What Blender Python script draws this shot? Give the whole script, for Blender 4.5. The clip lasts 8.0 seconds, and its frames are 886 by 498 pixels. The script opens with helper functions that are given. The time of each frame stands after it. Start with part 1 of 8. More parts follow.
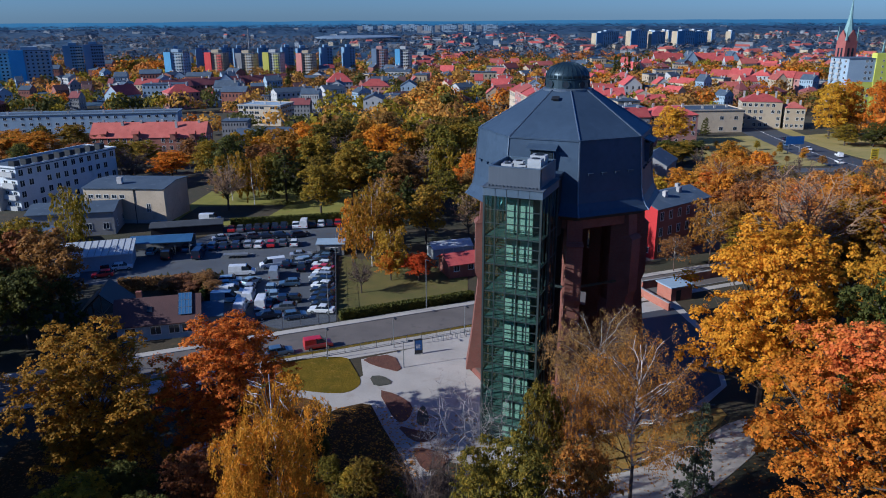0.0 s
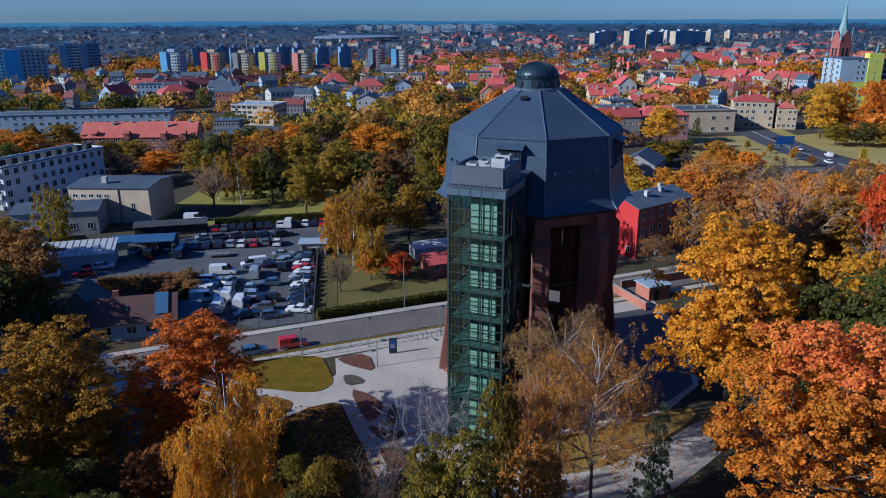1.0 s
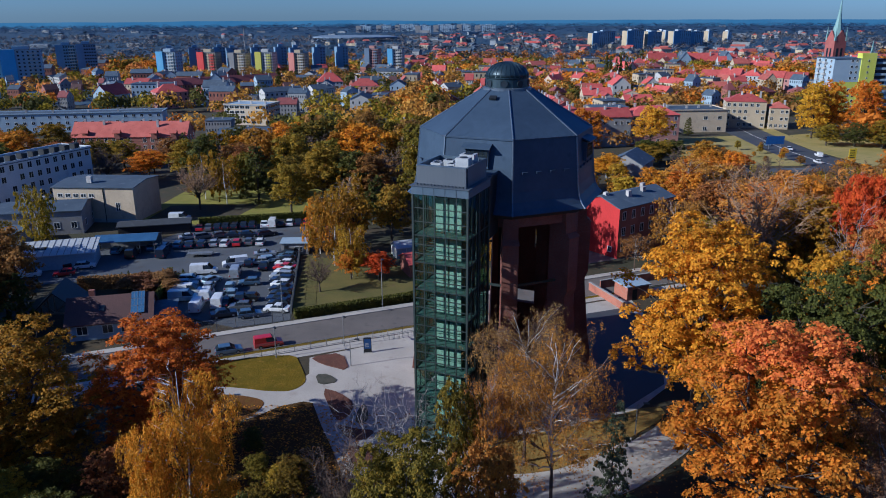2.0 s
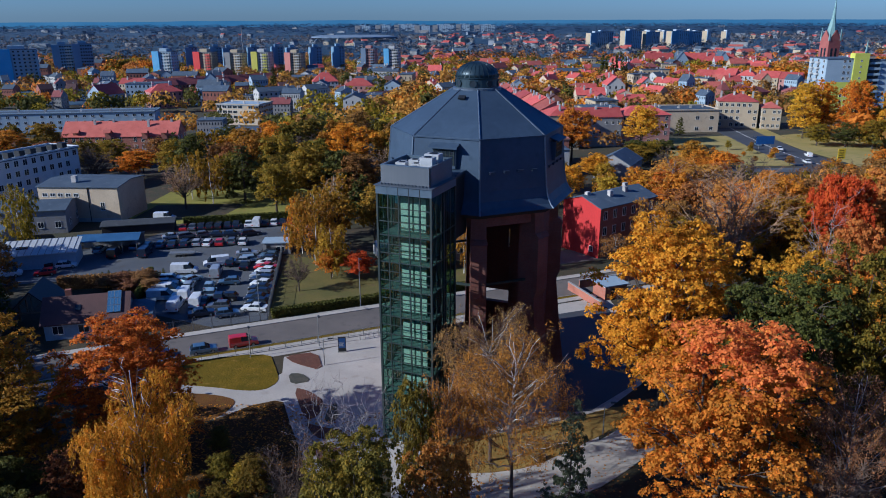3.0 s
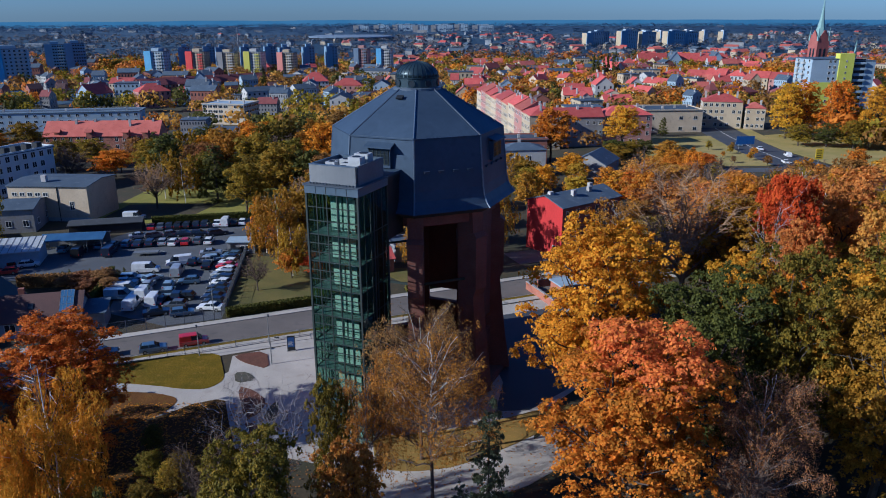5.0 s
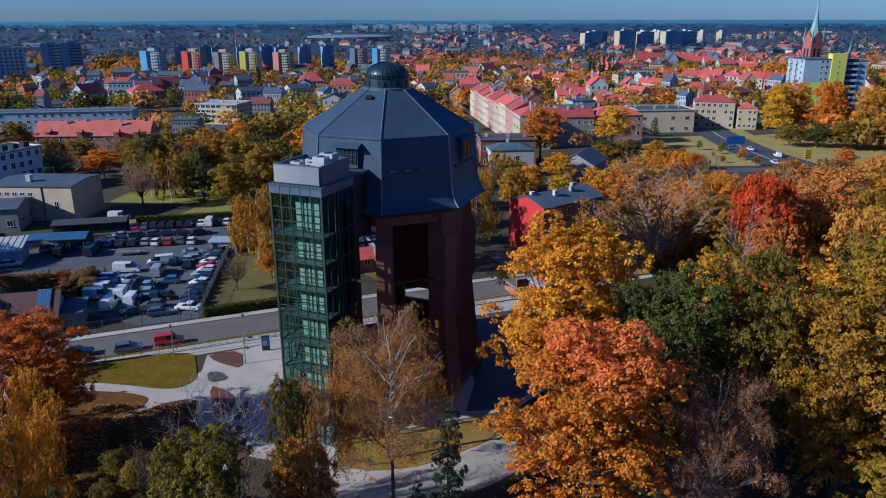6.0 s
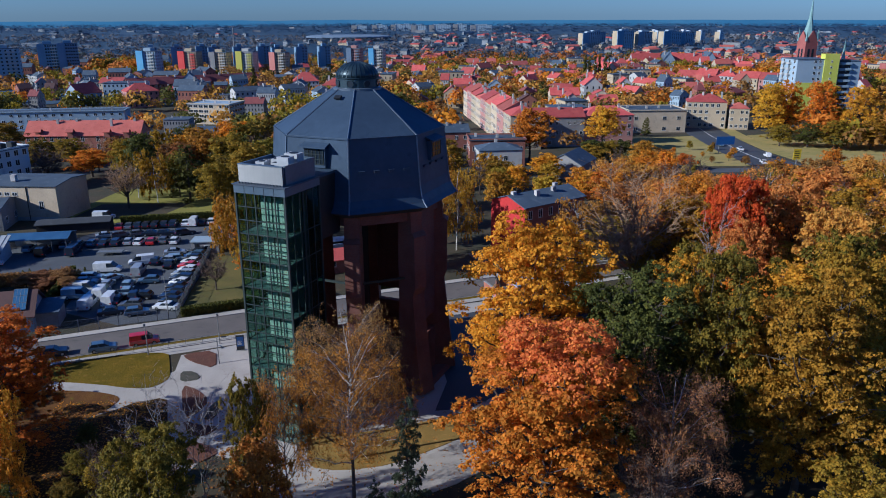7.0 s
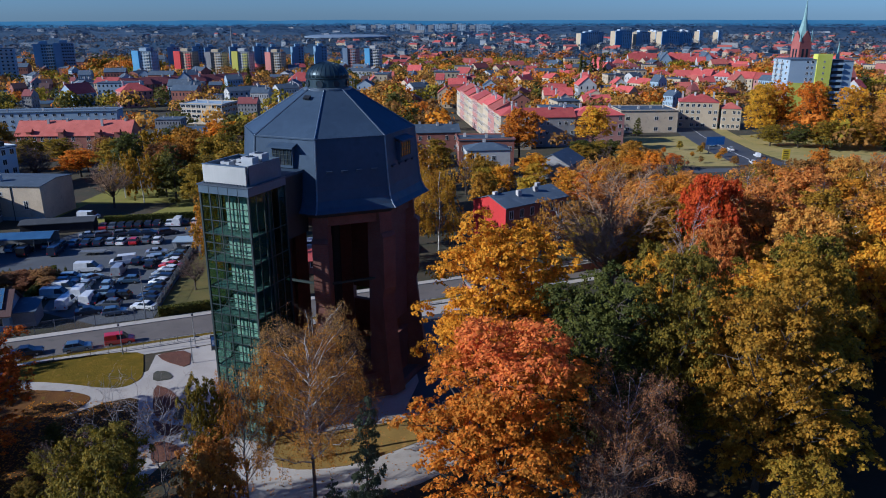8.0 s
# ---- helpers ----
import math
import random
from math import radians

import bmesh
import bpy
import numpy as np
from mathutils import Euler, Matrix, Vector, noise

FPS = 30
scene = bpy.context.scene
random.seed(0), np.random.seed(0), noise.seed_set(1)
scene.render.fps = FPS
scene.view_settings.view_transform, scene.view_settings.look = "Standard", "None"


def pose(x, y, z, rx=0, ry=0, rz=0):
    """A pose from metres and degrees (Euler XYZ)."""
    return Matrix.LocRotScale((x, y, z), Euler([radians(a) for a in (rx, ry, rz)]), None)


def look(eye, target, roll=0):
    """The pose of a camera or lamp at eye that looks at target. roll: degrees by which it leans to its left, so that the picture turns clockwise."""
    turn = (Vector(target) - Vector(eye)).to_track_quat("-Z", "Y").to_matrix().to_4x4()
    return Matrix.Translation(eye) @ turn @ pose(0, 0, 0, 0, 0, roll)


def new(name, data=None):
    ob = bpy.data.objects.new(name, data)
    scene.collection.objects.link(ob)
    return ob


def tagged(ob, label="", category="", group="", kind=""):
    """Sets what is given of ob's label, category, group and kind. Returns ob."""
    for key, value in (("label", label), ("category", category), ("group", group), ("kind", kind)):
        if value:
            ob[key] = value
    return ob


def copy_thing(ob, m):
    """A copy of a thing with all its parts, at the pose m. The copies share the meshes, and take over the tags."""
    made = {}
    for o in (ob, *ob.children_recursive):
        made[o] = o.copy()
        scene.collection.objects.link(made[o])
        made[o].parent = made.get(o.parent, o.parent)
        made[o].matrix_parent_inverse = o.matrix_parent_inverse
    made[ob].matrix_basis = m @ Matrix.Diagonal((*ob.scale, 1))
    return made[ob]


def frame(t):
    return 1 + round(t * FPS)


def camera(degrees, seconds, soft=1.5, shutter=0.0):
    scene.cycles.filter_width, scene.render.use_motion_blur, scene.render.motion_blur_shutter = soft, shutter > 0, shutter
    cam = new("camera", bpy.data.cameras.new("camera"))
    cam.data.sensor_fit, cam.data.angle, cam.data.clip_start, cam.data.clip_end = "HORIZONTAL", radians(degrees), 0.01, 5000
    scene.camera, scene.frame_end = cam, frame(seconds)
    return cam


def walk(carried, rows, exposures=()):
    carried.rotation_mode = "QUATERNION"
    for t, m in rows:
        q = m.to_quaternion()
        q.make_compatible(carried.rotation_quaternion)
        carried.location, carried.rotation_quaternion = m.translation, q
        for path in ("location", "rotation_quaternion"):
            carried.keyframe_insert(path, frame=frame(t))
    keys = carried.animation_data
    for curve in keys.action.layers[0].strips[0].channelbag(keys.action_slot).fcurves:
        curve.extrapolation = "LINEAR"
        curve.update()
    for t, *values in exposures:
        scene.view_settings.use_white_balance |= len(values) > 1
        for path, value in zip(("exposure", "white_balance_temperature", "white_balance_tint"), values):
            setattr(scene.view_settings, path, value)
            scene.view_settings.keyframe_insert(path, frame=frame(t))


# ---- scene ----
EXPO, KELVIN, TINT = 0.42, 4880, 8
# The camera flies sideways past the tower, looking slightly down.
cam = camera(62.23, 8.0, soft=1.0)
ROWS = [
    (0, 0.515, 0.123, 49.213, 0.577, -17.620, -0.279),
    (1, 4.416, -0.021, 49.177, 0.582, -17.629, -0.253),
    (2, 8.323, -0.160, 49.151, 0.586, -17.636, -0.228),
    (3, 12.236, -0.296, 49.135, 0.590, -17.643, -0.202),
    (4, 16.155, -0.427, 49.130, 0.593, -17.647, -0.178),
    (5, 20.080, -0.555, 49.136, 0.595, -17.651, -0.153),
    (6, 24.010, -0.679, 49.152, 0.596, -17.653, -0.129),
    (7, 27.946, -0.798, 49.178, 0.597, -17.653, -0.106),
    (8, 31.889, -0.914, 49.215, 0.596, -17.653, -0.083),
]


def sight(x, y, z, yaw, pitch, roll):
    yaw, pitch = radians(yaw), radians(pitch)
    ahead = Vector((-math.sin(yaw) * math.cos(pitch), math.cos(yaw) * math.cos(pitch), math.sin(pitch)))
    return look((x, y, z), Vector((x, y, z)) + ahead * 10, roll)


walk(cam, [(r[0], sight(*r[1:])) for r in ROWS], exposures=[(0.0, EXPO, KELVIN, TINT), (8.0, EXPO, KELVIN, TINT)])

# ---- world, sun ----
SUN_EL, SUN_HEAD = radians(26.3), radians(19.5)  # height; the way the light travels, from +x towards +y
sun_dir = Vector((-math.cos(SUN_HEAD) * math.cos(SUN_EL), -math.sin(SUN_HEAD) * math.cos(SUN_EL), math.sin(SUN_EL)))
world = bpy.data.worlds.new("sky")
scene.world = world
world.use_nodes = True
wn = world.node_tree
wn.nodes.clear()
sky = wn.nodes.new("ShaderNodeTexSky")
sky.sky_type = "NISHITA"
sky.sun_disc = False
sky.sun_elevation = SUN_EL
sky.sun_rotation = math.atan2(sun_dir.x, sun_dir.y)
sky.air_density, sky.dust_density, sky.ozone_density = 1.0, 0.3, 2.5
wbg = wn.nodes.new("ShaderNodeBackground")
wbg.inputs["Strength"].default_value = 0.048
wout = wn.nodes.new("ShaderNodeOutputWorld")
blue = wn.nodes.new("ShaderNodeMix")  # clear, deep blue autumn air
blue.data_type, blue.blend_type = "RGBA", "MULTIPLY"
blue.inputs[0].default_value = 1.0
blue.inputs[7].default_value = (0.55, 0.80, 1.32, 1)
wn.links.new(sky.outputs[0], blue.inputs[6])
wn.links.new(blue.outputs[2], wbg.inputs["Color"])
wn.links.new(wbg.outputs[0], wout.inputs["Surface"])
sun_data = bpy.data.lights.new("sun", "SUN")
sun_data.energy, sun_data.angle, sun_data.color = 4.8, radians(0.5), (1.0, 0.86, 0.67)
sun = new("sun", sun_data)
sun.matrix_world = look((0, 0, 0), -sun_dir)


# ---- materials ----
def graph(name):
    m = bpy.data.materials.new(name)
    m.use_nodes = True
    nt = m.node_tree
    nt.nodes.clear()
    out = nt.nodes.new("ShaderNodeOutputMaterial")
    return m, nt, out


def mixed(nt, fac, a, b):
    n = nt.nodes.new("ShaderNodeMix")
    n.data_type = "RGBA"
    for sock, v in ((n.inputs[0], fac), (n.inputs[6], a), (n.inputs[7], b)):
        if isinstance(v, (int, float)):
            sock.default_value = v
        elif isinstance(v, tuple):
            sock.default_value = (*v[:3], 1)
        else:
            nt.links.new(v, sock)
    return n.outputs[2]


def noisy(nt, scale, detail=4.0, lo=0.35, hi=0.65):
    co = nt.nodes.new("ShaderNodeTexCoord")
    n = nt.nodes.new("ShaderNodeTexNoise")
    n.inputs["Scale"].default_value, n.inputs["Detail"].default_value = scale, detail
    nt.links.new(co.outputs["Object"], n.inputs["Vector"])
    r = nt.nodes.new("ShaderNodeMapRange")
    r.inputs[1].default_value, r.inputs[2].default_value = lo, hi
    nt.links.new(n.outputs["Fac"], r.inputs[0])
    return r.outputs[0]


def surface(name, c1, c2, rough=0.8, metal=0.0, scale=0.3, fine=6.0, bump=0.15, stain=None, vary=0.0, spec=0.5):
    """Two colours in broad patches, fine grain, a little relief; vary: lightness by object."""
    m, nt, out = graph(name)
    bsdf = nt.nodes.new("ShaderNodeBsdfPrincipled")
    col = mixed(nt, noisy(nt, scale), c1, c2)
    grain = noisy(nt, fine, 6.0, 0.3, 0.7)
    dark = tuple(0.72 * (a + b) / 2 for a, b in zip(c1, c2))
    half = nt.nodes.new("ShaderNodeMath")
    half.operation = "MULTIPLY"
    half.inputs[1].default_value = 0.45
    nt.links.new(grain, half.inputs[0])
    col = mixed(nt, half.outputs[0], col, dark)
    if stain:
        col = mixed(nt, noisy(nt, scale * 3.1, 5.0, 0.58, 0.75), col, stain)
    if vary:
        info = nt.nodes.new("ShaderNodeObjectInfo")
        hsv = nt.nodes.new("ShaderNodeHueSaturation")
        mr = nt.nodes.new("ShaderNodeMapRange")
        mr.inputs[3].default_value, mr.inputs[4].default_value = 1 - vary, 1 + vary
        nt.links.new(info.outputs["Random"], mr.inputs[0])
        nt.links.new(mr.outputs[0], hsv.inputs["Value"])
        nt.links.new(col, hsv.inputs["Color"])
        col = hsv.outputs[0]
    nt.links.new(col, bsdf.inputs["Base Color"])
    bsdf.inputs["Roughness"].default_value, bsdf.inputs["Metallic"].default_value = rough, metal
    bsdf.inputs["Specular IOR Level"].default_value = spec
    if bump:
        b = nt.nodes.new("ShaderNodeBump")
        b.inputs["Strength"].default_value, b.inputs["Distance"].default_value = bump, 0.05
        nt.links.new(grain, b.inputs["Height"])
        nt.links.new(b.outputs[0], bsdf.inputs["Normal"])
    nt.links.new(bsdf.outputs[0], out.inputs["Surface"])
    return m


def glassy(name, tint, gloss=0.05):
    """A thin pane: tinted see-through, with a sharp reflection that grows at a slant."""
    m, nt, out = graph(name)
    tr, gl = nt.nodes.new("ShaderNodeBsdfTransparent"), nt.nodes.new("ShaderNodeBsdfGlossy")
    tr.inputs["Color"].default_value = (*tint, 1)
    gl.inputs["Roughness"].default_value = 0.02
    lw, pw, sc, mx = nt.nodes.new("ShaderNodeLayerWeight"), nt.nodes.new("ShaderNodeMath"), nt.nodes.new("ShaderNodeMath"), nt.nodes.new("ShaderNodeMixShader")
    lw.inputs["Blend"].default_value = 0.5
    pw.operation, sc.operation = "POWER", "MULTIPLY_ADD"
    pw.inputs[1].default_value = 4.0
    sc.inputs[1].default_value, sc.inputs[2].default_value = 0.8, gloss
    nt.links.new(lw.outputs["Facing"], pw.inputs[0])
    nt.links.new(pw.outputs[0], sc.inputs[0])
    nt.links.new(sc.outputs[0], mx.inputs[0])
    nt.links.new(tr.outputs[0], mx.inputs[1])
    nt.links.new(gl.outputs[0], mx.inputs[2])
    nt.links.new(mx.outputs[0], out.inputs["Surface"])
    return m


def leafy(name, cols, clear=0.38, rough=0.75, crest=None):
    """Foliage: every leaf its own shade, patches over the crown, some light let through; crest: other leaves at the crown's top."""
    m, nt, out = graph(name)
    geo = nt.nodes.new("ShaderNodeNewGeometry")
    ramps = []
    for shades in (cols, crest) if crest else (cols,):
        ramp = nt.nodes.new("ShaderNodeValToRGB")
        while len(ramp.color_ramp.elements) < len(shades):
            ramp.color_ramp.elements.new(0.5)
        for i, (e, c) in enumerate(zip(ramp.color_ramp.elements, shades)):
            e.position, e.color = i / (len(shades) - 1), (*c, 1)
        ramps.append(ramp)
    add = nt.nodes.new("ShaderNodeMath")
    add.operation = "MULTIPLY_ADD"
    add.inputs[1].default_value = 0.55
    nt.links.new(geo.outputs["Random Per Island"], add.inputs[0])
    patch = nt.nodes.new("ShaderNodeMath")
    patch.operation = "MULTIPLY"
    patch.inputs[1].default_value = 0.45
    nt.links.new(noisy(nt, 0.55, 4.0, 0.3, 0.7), patch.inputs[0])
    nt.links.new(patch.outputs[0], add.inputs[2])
    for ramp in ramps:
        nt.links.new(add.outputs[0], ramp.inputs[0])
    col = ramps[0].outputs[0]
    if crest:
        co, sep = nt.nodes.new("ShaderNodeTexCoord"), nt.nodes.new("ShaderNodeSeparateXYZ")
        nt.links.new(co.outputs["Object"], sep.inputs[0])
        lift = nt.nodes.new("ShaderNodeMath")
        lift.operation = "MULTIPLY_ADD"
        lift.inputs[1].default_value = 5.0
        nt.links.new(noisy(nt, 0.3, 3.0, 0.3, 0.7), lift.inputs[0])
        nt.links.new(sep.outputs[2], lift.inputs[2])
        rise = nt.nodes.new("ShaderNodeMapRange")
        rise.inputs[1].default_value, rise.inputs[2].default_value = 19.7, 20.9
        nt.links.new(lift.outputs[0], rise.inputs[0])
        col = mixed(nt, rise.outputs[0], col, ramps[1].outputs[0])
    info, hsv, mr = nt.nodes.new("ShaderNodeObjectInfo"), nt.nodes.new("ShaderNodeHueSaturation"), nt.nodes.new("ShaderNodeMapRange")
    mr.inputs[3].default_value, mr.inputs[4].default_value = 0.485, 0.515
    nt.links.new(info.outputs["Random"], mr.inputs[0])
    nt.links.new(mr.outputs[0], hsv.inputs["Hue"])
    nt.links.new(col, hsv.inputs["Color"])
    d, t, mx = nt.nodes.new("ShaderNodeBsdfPrincipled"), nt.nodes.new("ShaderNodeBsdfTranslucent"), nt.nodes.new("ShaderNodeMixShader")
    d.inputs["Roughness"].default_value = rough
    d.inputs["Specular IOR Level"].default_value = 0.25
    nt.links.new(hsv.outputs[0], d.inputs["Base Color"])
    nt.links.new(hsv.outputs[0], t.inputs["Color"])
    mx.inputs[0].default_value = clear
    nt.links.new(d.outputs[0], mx.inputs[1])
    nt.links.new(t.outputs[0], mx.inputs[2])
    nt.links.new(mx.outputs[0], out.inputs["Surface"])
    return m


def bricky(name, c1, c2, mortar):
    m, nt, out = graph(name)
    bsdf = nt.nodes.new("ShaderNodeBsdfPrincipled")
    co, sep, comb = nt.nodes.new("ShaderNodeTexCoord"), nt.nodes.new("ShaderNodeSeparateXYZ"), nt.nodes.new("ShaderNodeCombineXYZ")
    add = nt.nodes.new("ShaderNodeMath")
    nt.links.new(co.outputs["Object"], sep.inputs[0])
    nt.links.new(sep.outputs[0], add.inputs[0])
    nt.links.new(sep.outputs[1], add.inputs[1])
    nt.links.new(add.outputs[0], comb.inputs[0])
    nt.links.new(sep.outputs[2], comb.inputs[1])
    br = nt.nodes.new("ShaderNodeTexBrick")
    br.inputs["Color1"].default_value, br.inputs["Color2"].default_value, br.inputs["Mortar"].default_value = (*c1, 1), (*c2, 1), (*mortar, 1)
    br.inputs["Scale"].default_value = 1.0
    br.inputs["Brick Width"].default_value, br.inputs["Row Height"].default_value, br.inputs["Mortar Size"].default_value = 0.26, 0.077, 0.008
    nt.links.new(comb.outputs[0], br.inputs["Vector"])
    col = mixed(nt, noisy(nt, 0.5, 5.0, 0.45, 0.8), br.outputs["Color"], tuple(0.55 * v for v in c1))
    nt.links.new(col, bsdf.inputs["Base Color"])
    bsdf.inputs["Roughness"].default_value = 0.85
    b = nt.nodes.new("ShaderNodeBump")
    b.inputs["Strength"].default_value, b.inputs["Distance"].default_value = 0.4, 0.01
    nt.links.new(br.outputs["Fac"], b.inputs["Height"])
    b.invert = True
    nt.links.new(b.outputs[0], bsdf.inputs["Normal"])
    nt.links.new(bsdf.outputs[0], out.inputs["Surface"])
    return m


def solar_mat(name):
    m, nt, out = graph(name)
    bsdf = nt.nodes.new("ShaderNodeBsdfPrincipled")
    # base blue raised to stand in for the sky reflected in the cells
    nt.links.new(mixed(nt, noisy(nt, 5.0), (0.05, 0.12, 0.24), (0.07, 0.16, 0.30)), bsdf.inputs["Base Color"])
    bsdf.inputs["Roughness"].default_value = 0.12
    nt.links.new(bsdf.outputs[0], out.inputs["Surface"])
    return m


M_GROUND = surface("park_ground", (0.030, 0.032, 0.012), (0.050, 0.034, 0.016), 0.95, scale=0.12, fine=2.5, bump=0.5, stain=(0.09, 0.055, 0.02))
M_GRASS = surface("autumn_grass", (0.100, 0.075, 0.005), (0.165, 0.105, 0.007), 0.95, scale=0.35, fine=3.0, bump=0.6, stain=(0.21, 0.125, 0.02), spec=0.12)
M_BROWNLAWN = surface("leaf_covered_lawn", (0.105, 0.046, 0.014), (0.15, 0.068, 0.016), 0.95, scale=0.3, fine=4.0, bump=0.6, stain=(0.14, 0.100, 0.012), spec=0.15)
M_LEAFLAWN = surface("leaf_strewn_lawn", (0.19, 0.115, 0.018), (0.27, 0.165, 0.028), 0.95, scale=0.3, fine=5, bump=0.5, stain=(0.34, 0.19, 0.05))
M_FIELD = surface("rough_meadow", (0.26, 0.215, 0.045), (0.36, 0.27, 0.085), 0.95, scale=0.08, fine=1.5, bump=0.4, stain=(0.16, 0.15, 0.035))
M_GREENLAWN = surface("green_autumn_lawn", (0.17, 0.165, 0.018), (0.25, 0.22, 0.026), 0.95, scale=0.2, fine=2.5, bump=0.5, stain=(0.22, 0.15, 0.03))
M_ASPHALT = surface("asphalt", (0.112, 0.096, 0.086), (0.150, 0.128, 0.114), 0.85, scale=0.2, fine=9, bump=0.1, stain=(0.085, 0.074, 0.068))
M_HIGHWAY = surface("new_asphalt", (0.045, 0.05, 0.06), (0.06, 0.065, 0.075), 0.7, scale=0.1, fine=9, bump=0.05)
M_LOT = surface("worn_yard_asphalt", (0.060, 0.067, 0.081), (0.090, 0.096, 0.108), 0.9, scale=0.13, fine=5, bump=0.1, stain=(0.065, 0.057, 0.052))
M_SLAB = surface("concrete_paving", (0.35, 0.318, 0.282), (0.44, 0.398, 0.355), 0.85, scale=0.16, fine=5, bump=0.1, stain=(0.29, 0.255, 0.22), vary=0.05)
M_KERB = surface("kerb_concrete", (0.26, 0.25, 0.24), (0.33, 0.32, 0.31), 0.85, scale=0.6, fine=9)
M_PAINT = surface("road_paint", (0.62, 0.62, 0.6), (0.75, 0.75, 0.73), 0.7, scale=1.5, fine=9, bump=0)
M_SOIL = surface("bark_mulch", (0.13, 0.045, 0.025), (0.09, 0.035, 0.02), 0.95, scale=0.8, fine=7, bump=0.8, stain=(0.16, 0.08, 0.04))
M_SHRUB_BED = surface("low_planting", (0.05, 0.05, 0.035), (0.08, 0.07, 0.05), 0.95, scale=1.2, fine=6, bump=0.8)
M_ROOFMETAL = surface("dark_blue_grey_sheet_metal", (0.044, 0.066, 0.104), (0.054, 0.080, 0.124), 0.5, 0.08, scale=0.25, fine=1.2, bump=0.03, stain=(0.036, 0.056, 0.090), spec=0.14)
M_SEAM = surface("bright_ridge_metal", (0.12, 0.15, 0.20), (0.16, 0.20, 0.26), 0.35, 0.5, scale=1, fine=4, bump=0)
M_COPPER = surface("dark_teal_dome_metal", (0.022, 0.042, 0.058), (0.032, 0.055, 0.072), 0.38, 0.4, scale=0.6, fine=3, bump=0.03)
M_BRICK = bricky("dark_red_brick", (0.215, 0.072, 0.048), (0.155, 0.050, 0.034), (0.125, 0.085, 0.068))
M_FACING = bricky("orange_red_brick", (0.40, 0.135, 0.085), (0.33, 0.105, 0.065), (0.26, 0.17, 0.13))
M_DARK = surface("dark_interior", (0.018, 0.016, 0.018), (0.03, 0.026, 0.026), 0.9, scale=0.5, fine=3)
M_STEEL = surface("dark_green_steel", (0.012, 0.022, 0.022), (0.02, 0.032, 0.03), 0.6, 0.0, scale=1, fine=6, bump=0)
M_DECK = surface("grey_green_landing", (0.095, 0.145, 0.138), (0.13, 0.185, 0.172), 0.6, scale=0.8, fine=4, bump=0)
M_GREENPANEL = surface("pale_green_panel", (0.33, 0.41, 0.36), (0.40, 0.48, 0.42), 0.5, scale=0.5, fine=3, bump=0)
M_CLAD = surface("light_grey_cladding", (0.075, 0.09, 0.115), (0.095, 0.11, 0.135), 0.34, 0.0, scale=0.4, fine=3, bump=0.02, spec=0.10)
M_BAND = surface("blue_grey_cladding_band", (0.09, 0.13, 0.18), (0.12, 0.16, 0.21), 0.4, 0.3, scale=0.4, fine=3, bump=0.02)
M_ACUNIT = surface("painted_air_unit", (0.33, 0.35, 0.37), (0.42, 0.43, 0.45), 0.5, scale=1.0, fine=5)
M_TINTGLASS = glassy("green_tinted_glass", (0.68, 0.82, 0.77))
M_DARKGLASS = surface("dark_window_glass", (0.015, 0.022, 0.032), (0.03, 0.04, 0.055), 0.08, 0.0, scale=0.3, fine=1, bump=0)
M_AMBERGLASS = surface("amber_reflecting_glass", (0.30, 0.16, 0.04), (0.22, 0.11, 0.03), 0.15, 0.0, scale=0.6, fine=2, bump=0)
M_WHITE = surface("white_render", (0.36, 0.36, 0.36), (0.44, 0.44, 0.43), 0.85, scale=0.15, fine=3, stain=(0.30, 0.30, 0.30))
M_CREAM = surface("cream_render", (0.37, 0.30, 0.20), (0.44, 0.36, 0.25), 0.85, scale=0.15, fine=3, stain=(0.30, 0.24, 0.17))
M_BEIGE = surface("beige_render", (0.46, 0.37, 0.26), (0.54, 0.44, 0.31), 0.85, scale=0.2, fine=3, stain=(0.34, 0.28, 0.21))
M_GREYWALL = surface("grey_render", (0.20, 0.20, 0.21), (0.27, 0.265, 0.265), 0.85, scale=0.2, fine=3, stain=(0.16, 0.155, 0.155))
M_BLUEWHITE = surface("pale_blue_render", (0.26, 0.34, 0.42), (0.32, 0.40, 0.48), 0.85, scale=0.1, fine=2)
M_PINK = surface("pink_render", (0.36, 0.17, 0.15), (0.42, 0.22, 0.19), 0.85, scale=0.15, fine=2)
M_REDPAINT = surface("red_painted_wall", (0.46, 0.022, 0.022), (0.38, 0.018, 0.018), 0.8, scale=0.3, fine=3)
M_OLDBRICK = surface("old_town_brick", (0.23, 0.085, 0.06), (0.30, 0.12, 0.085), 0.9, scale=0.3, fine=4, stain=(0.15, 0.07, 0.05), vary=0.15)
M_REDTILE = surface("orange_red_roof_tile", (0.36, 0.080, 0.058), (0.44, 0.115, 0.085), 0.8, scale=0.3, fine=4, bump=0.3, stain=(0.24, 0.07, 0.05), vary=0.3)
M_CRIMSON = surface("crimson_roof_sheet", (0.40, 0.062, 0.055), (0.48, 0.095, 0.078), 0.7, scale=0.3, fine=4, stain=(0.20, 0.04, 0.045), vary=0.3)
M_DULLRED = surface("dark_red_roof_tile", (0.17, 0.045, 0.045), (0.22, 0.06, 0.055), 0.8, scale=0.3, fine=4, bump=0.3, stain=(0.12, 0.04, 0.04), vary=0.2)
M_BROWNROOF = surface("brown_roof_tile", (0.075, 0.036, 0.034), (0.105, 0.05, 0.044), 0.75, scale=0.4, fine=5, bump=0.3)
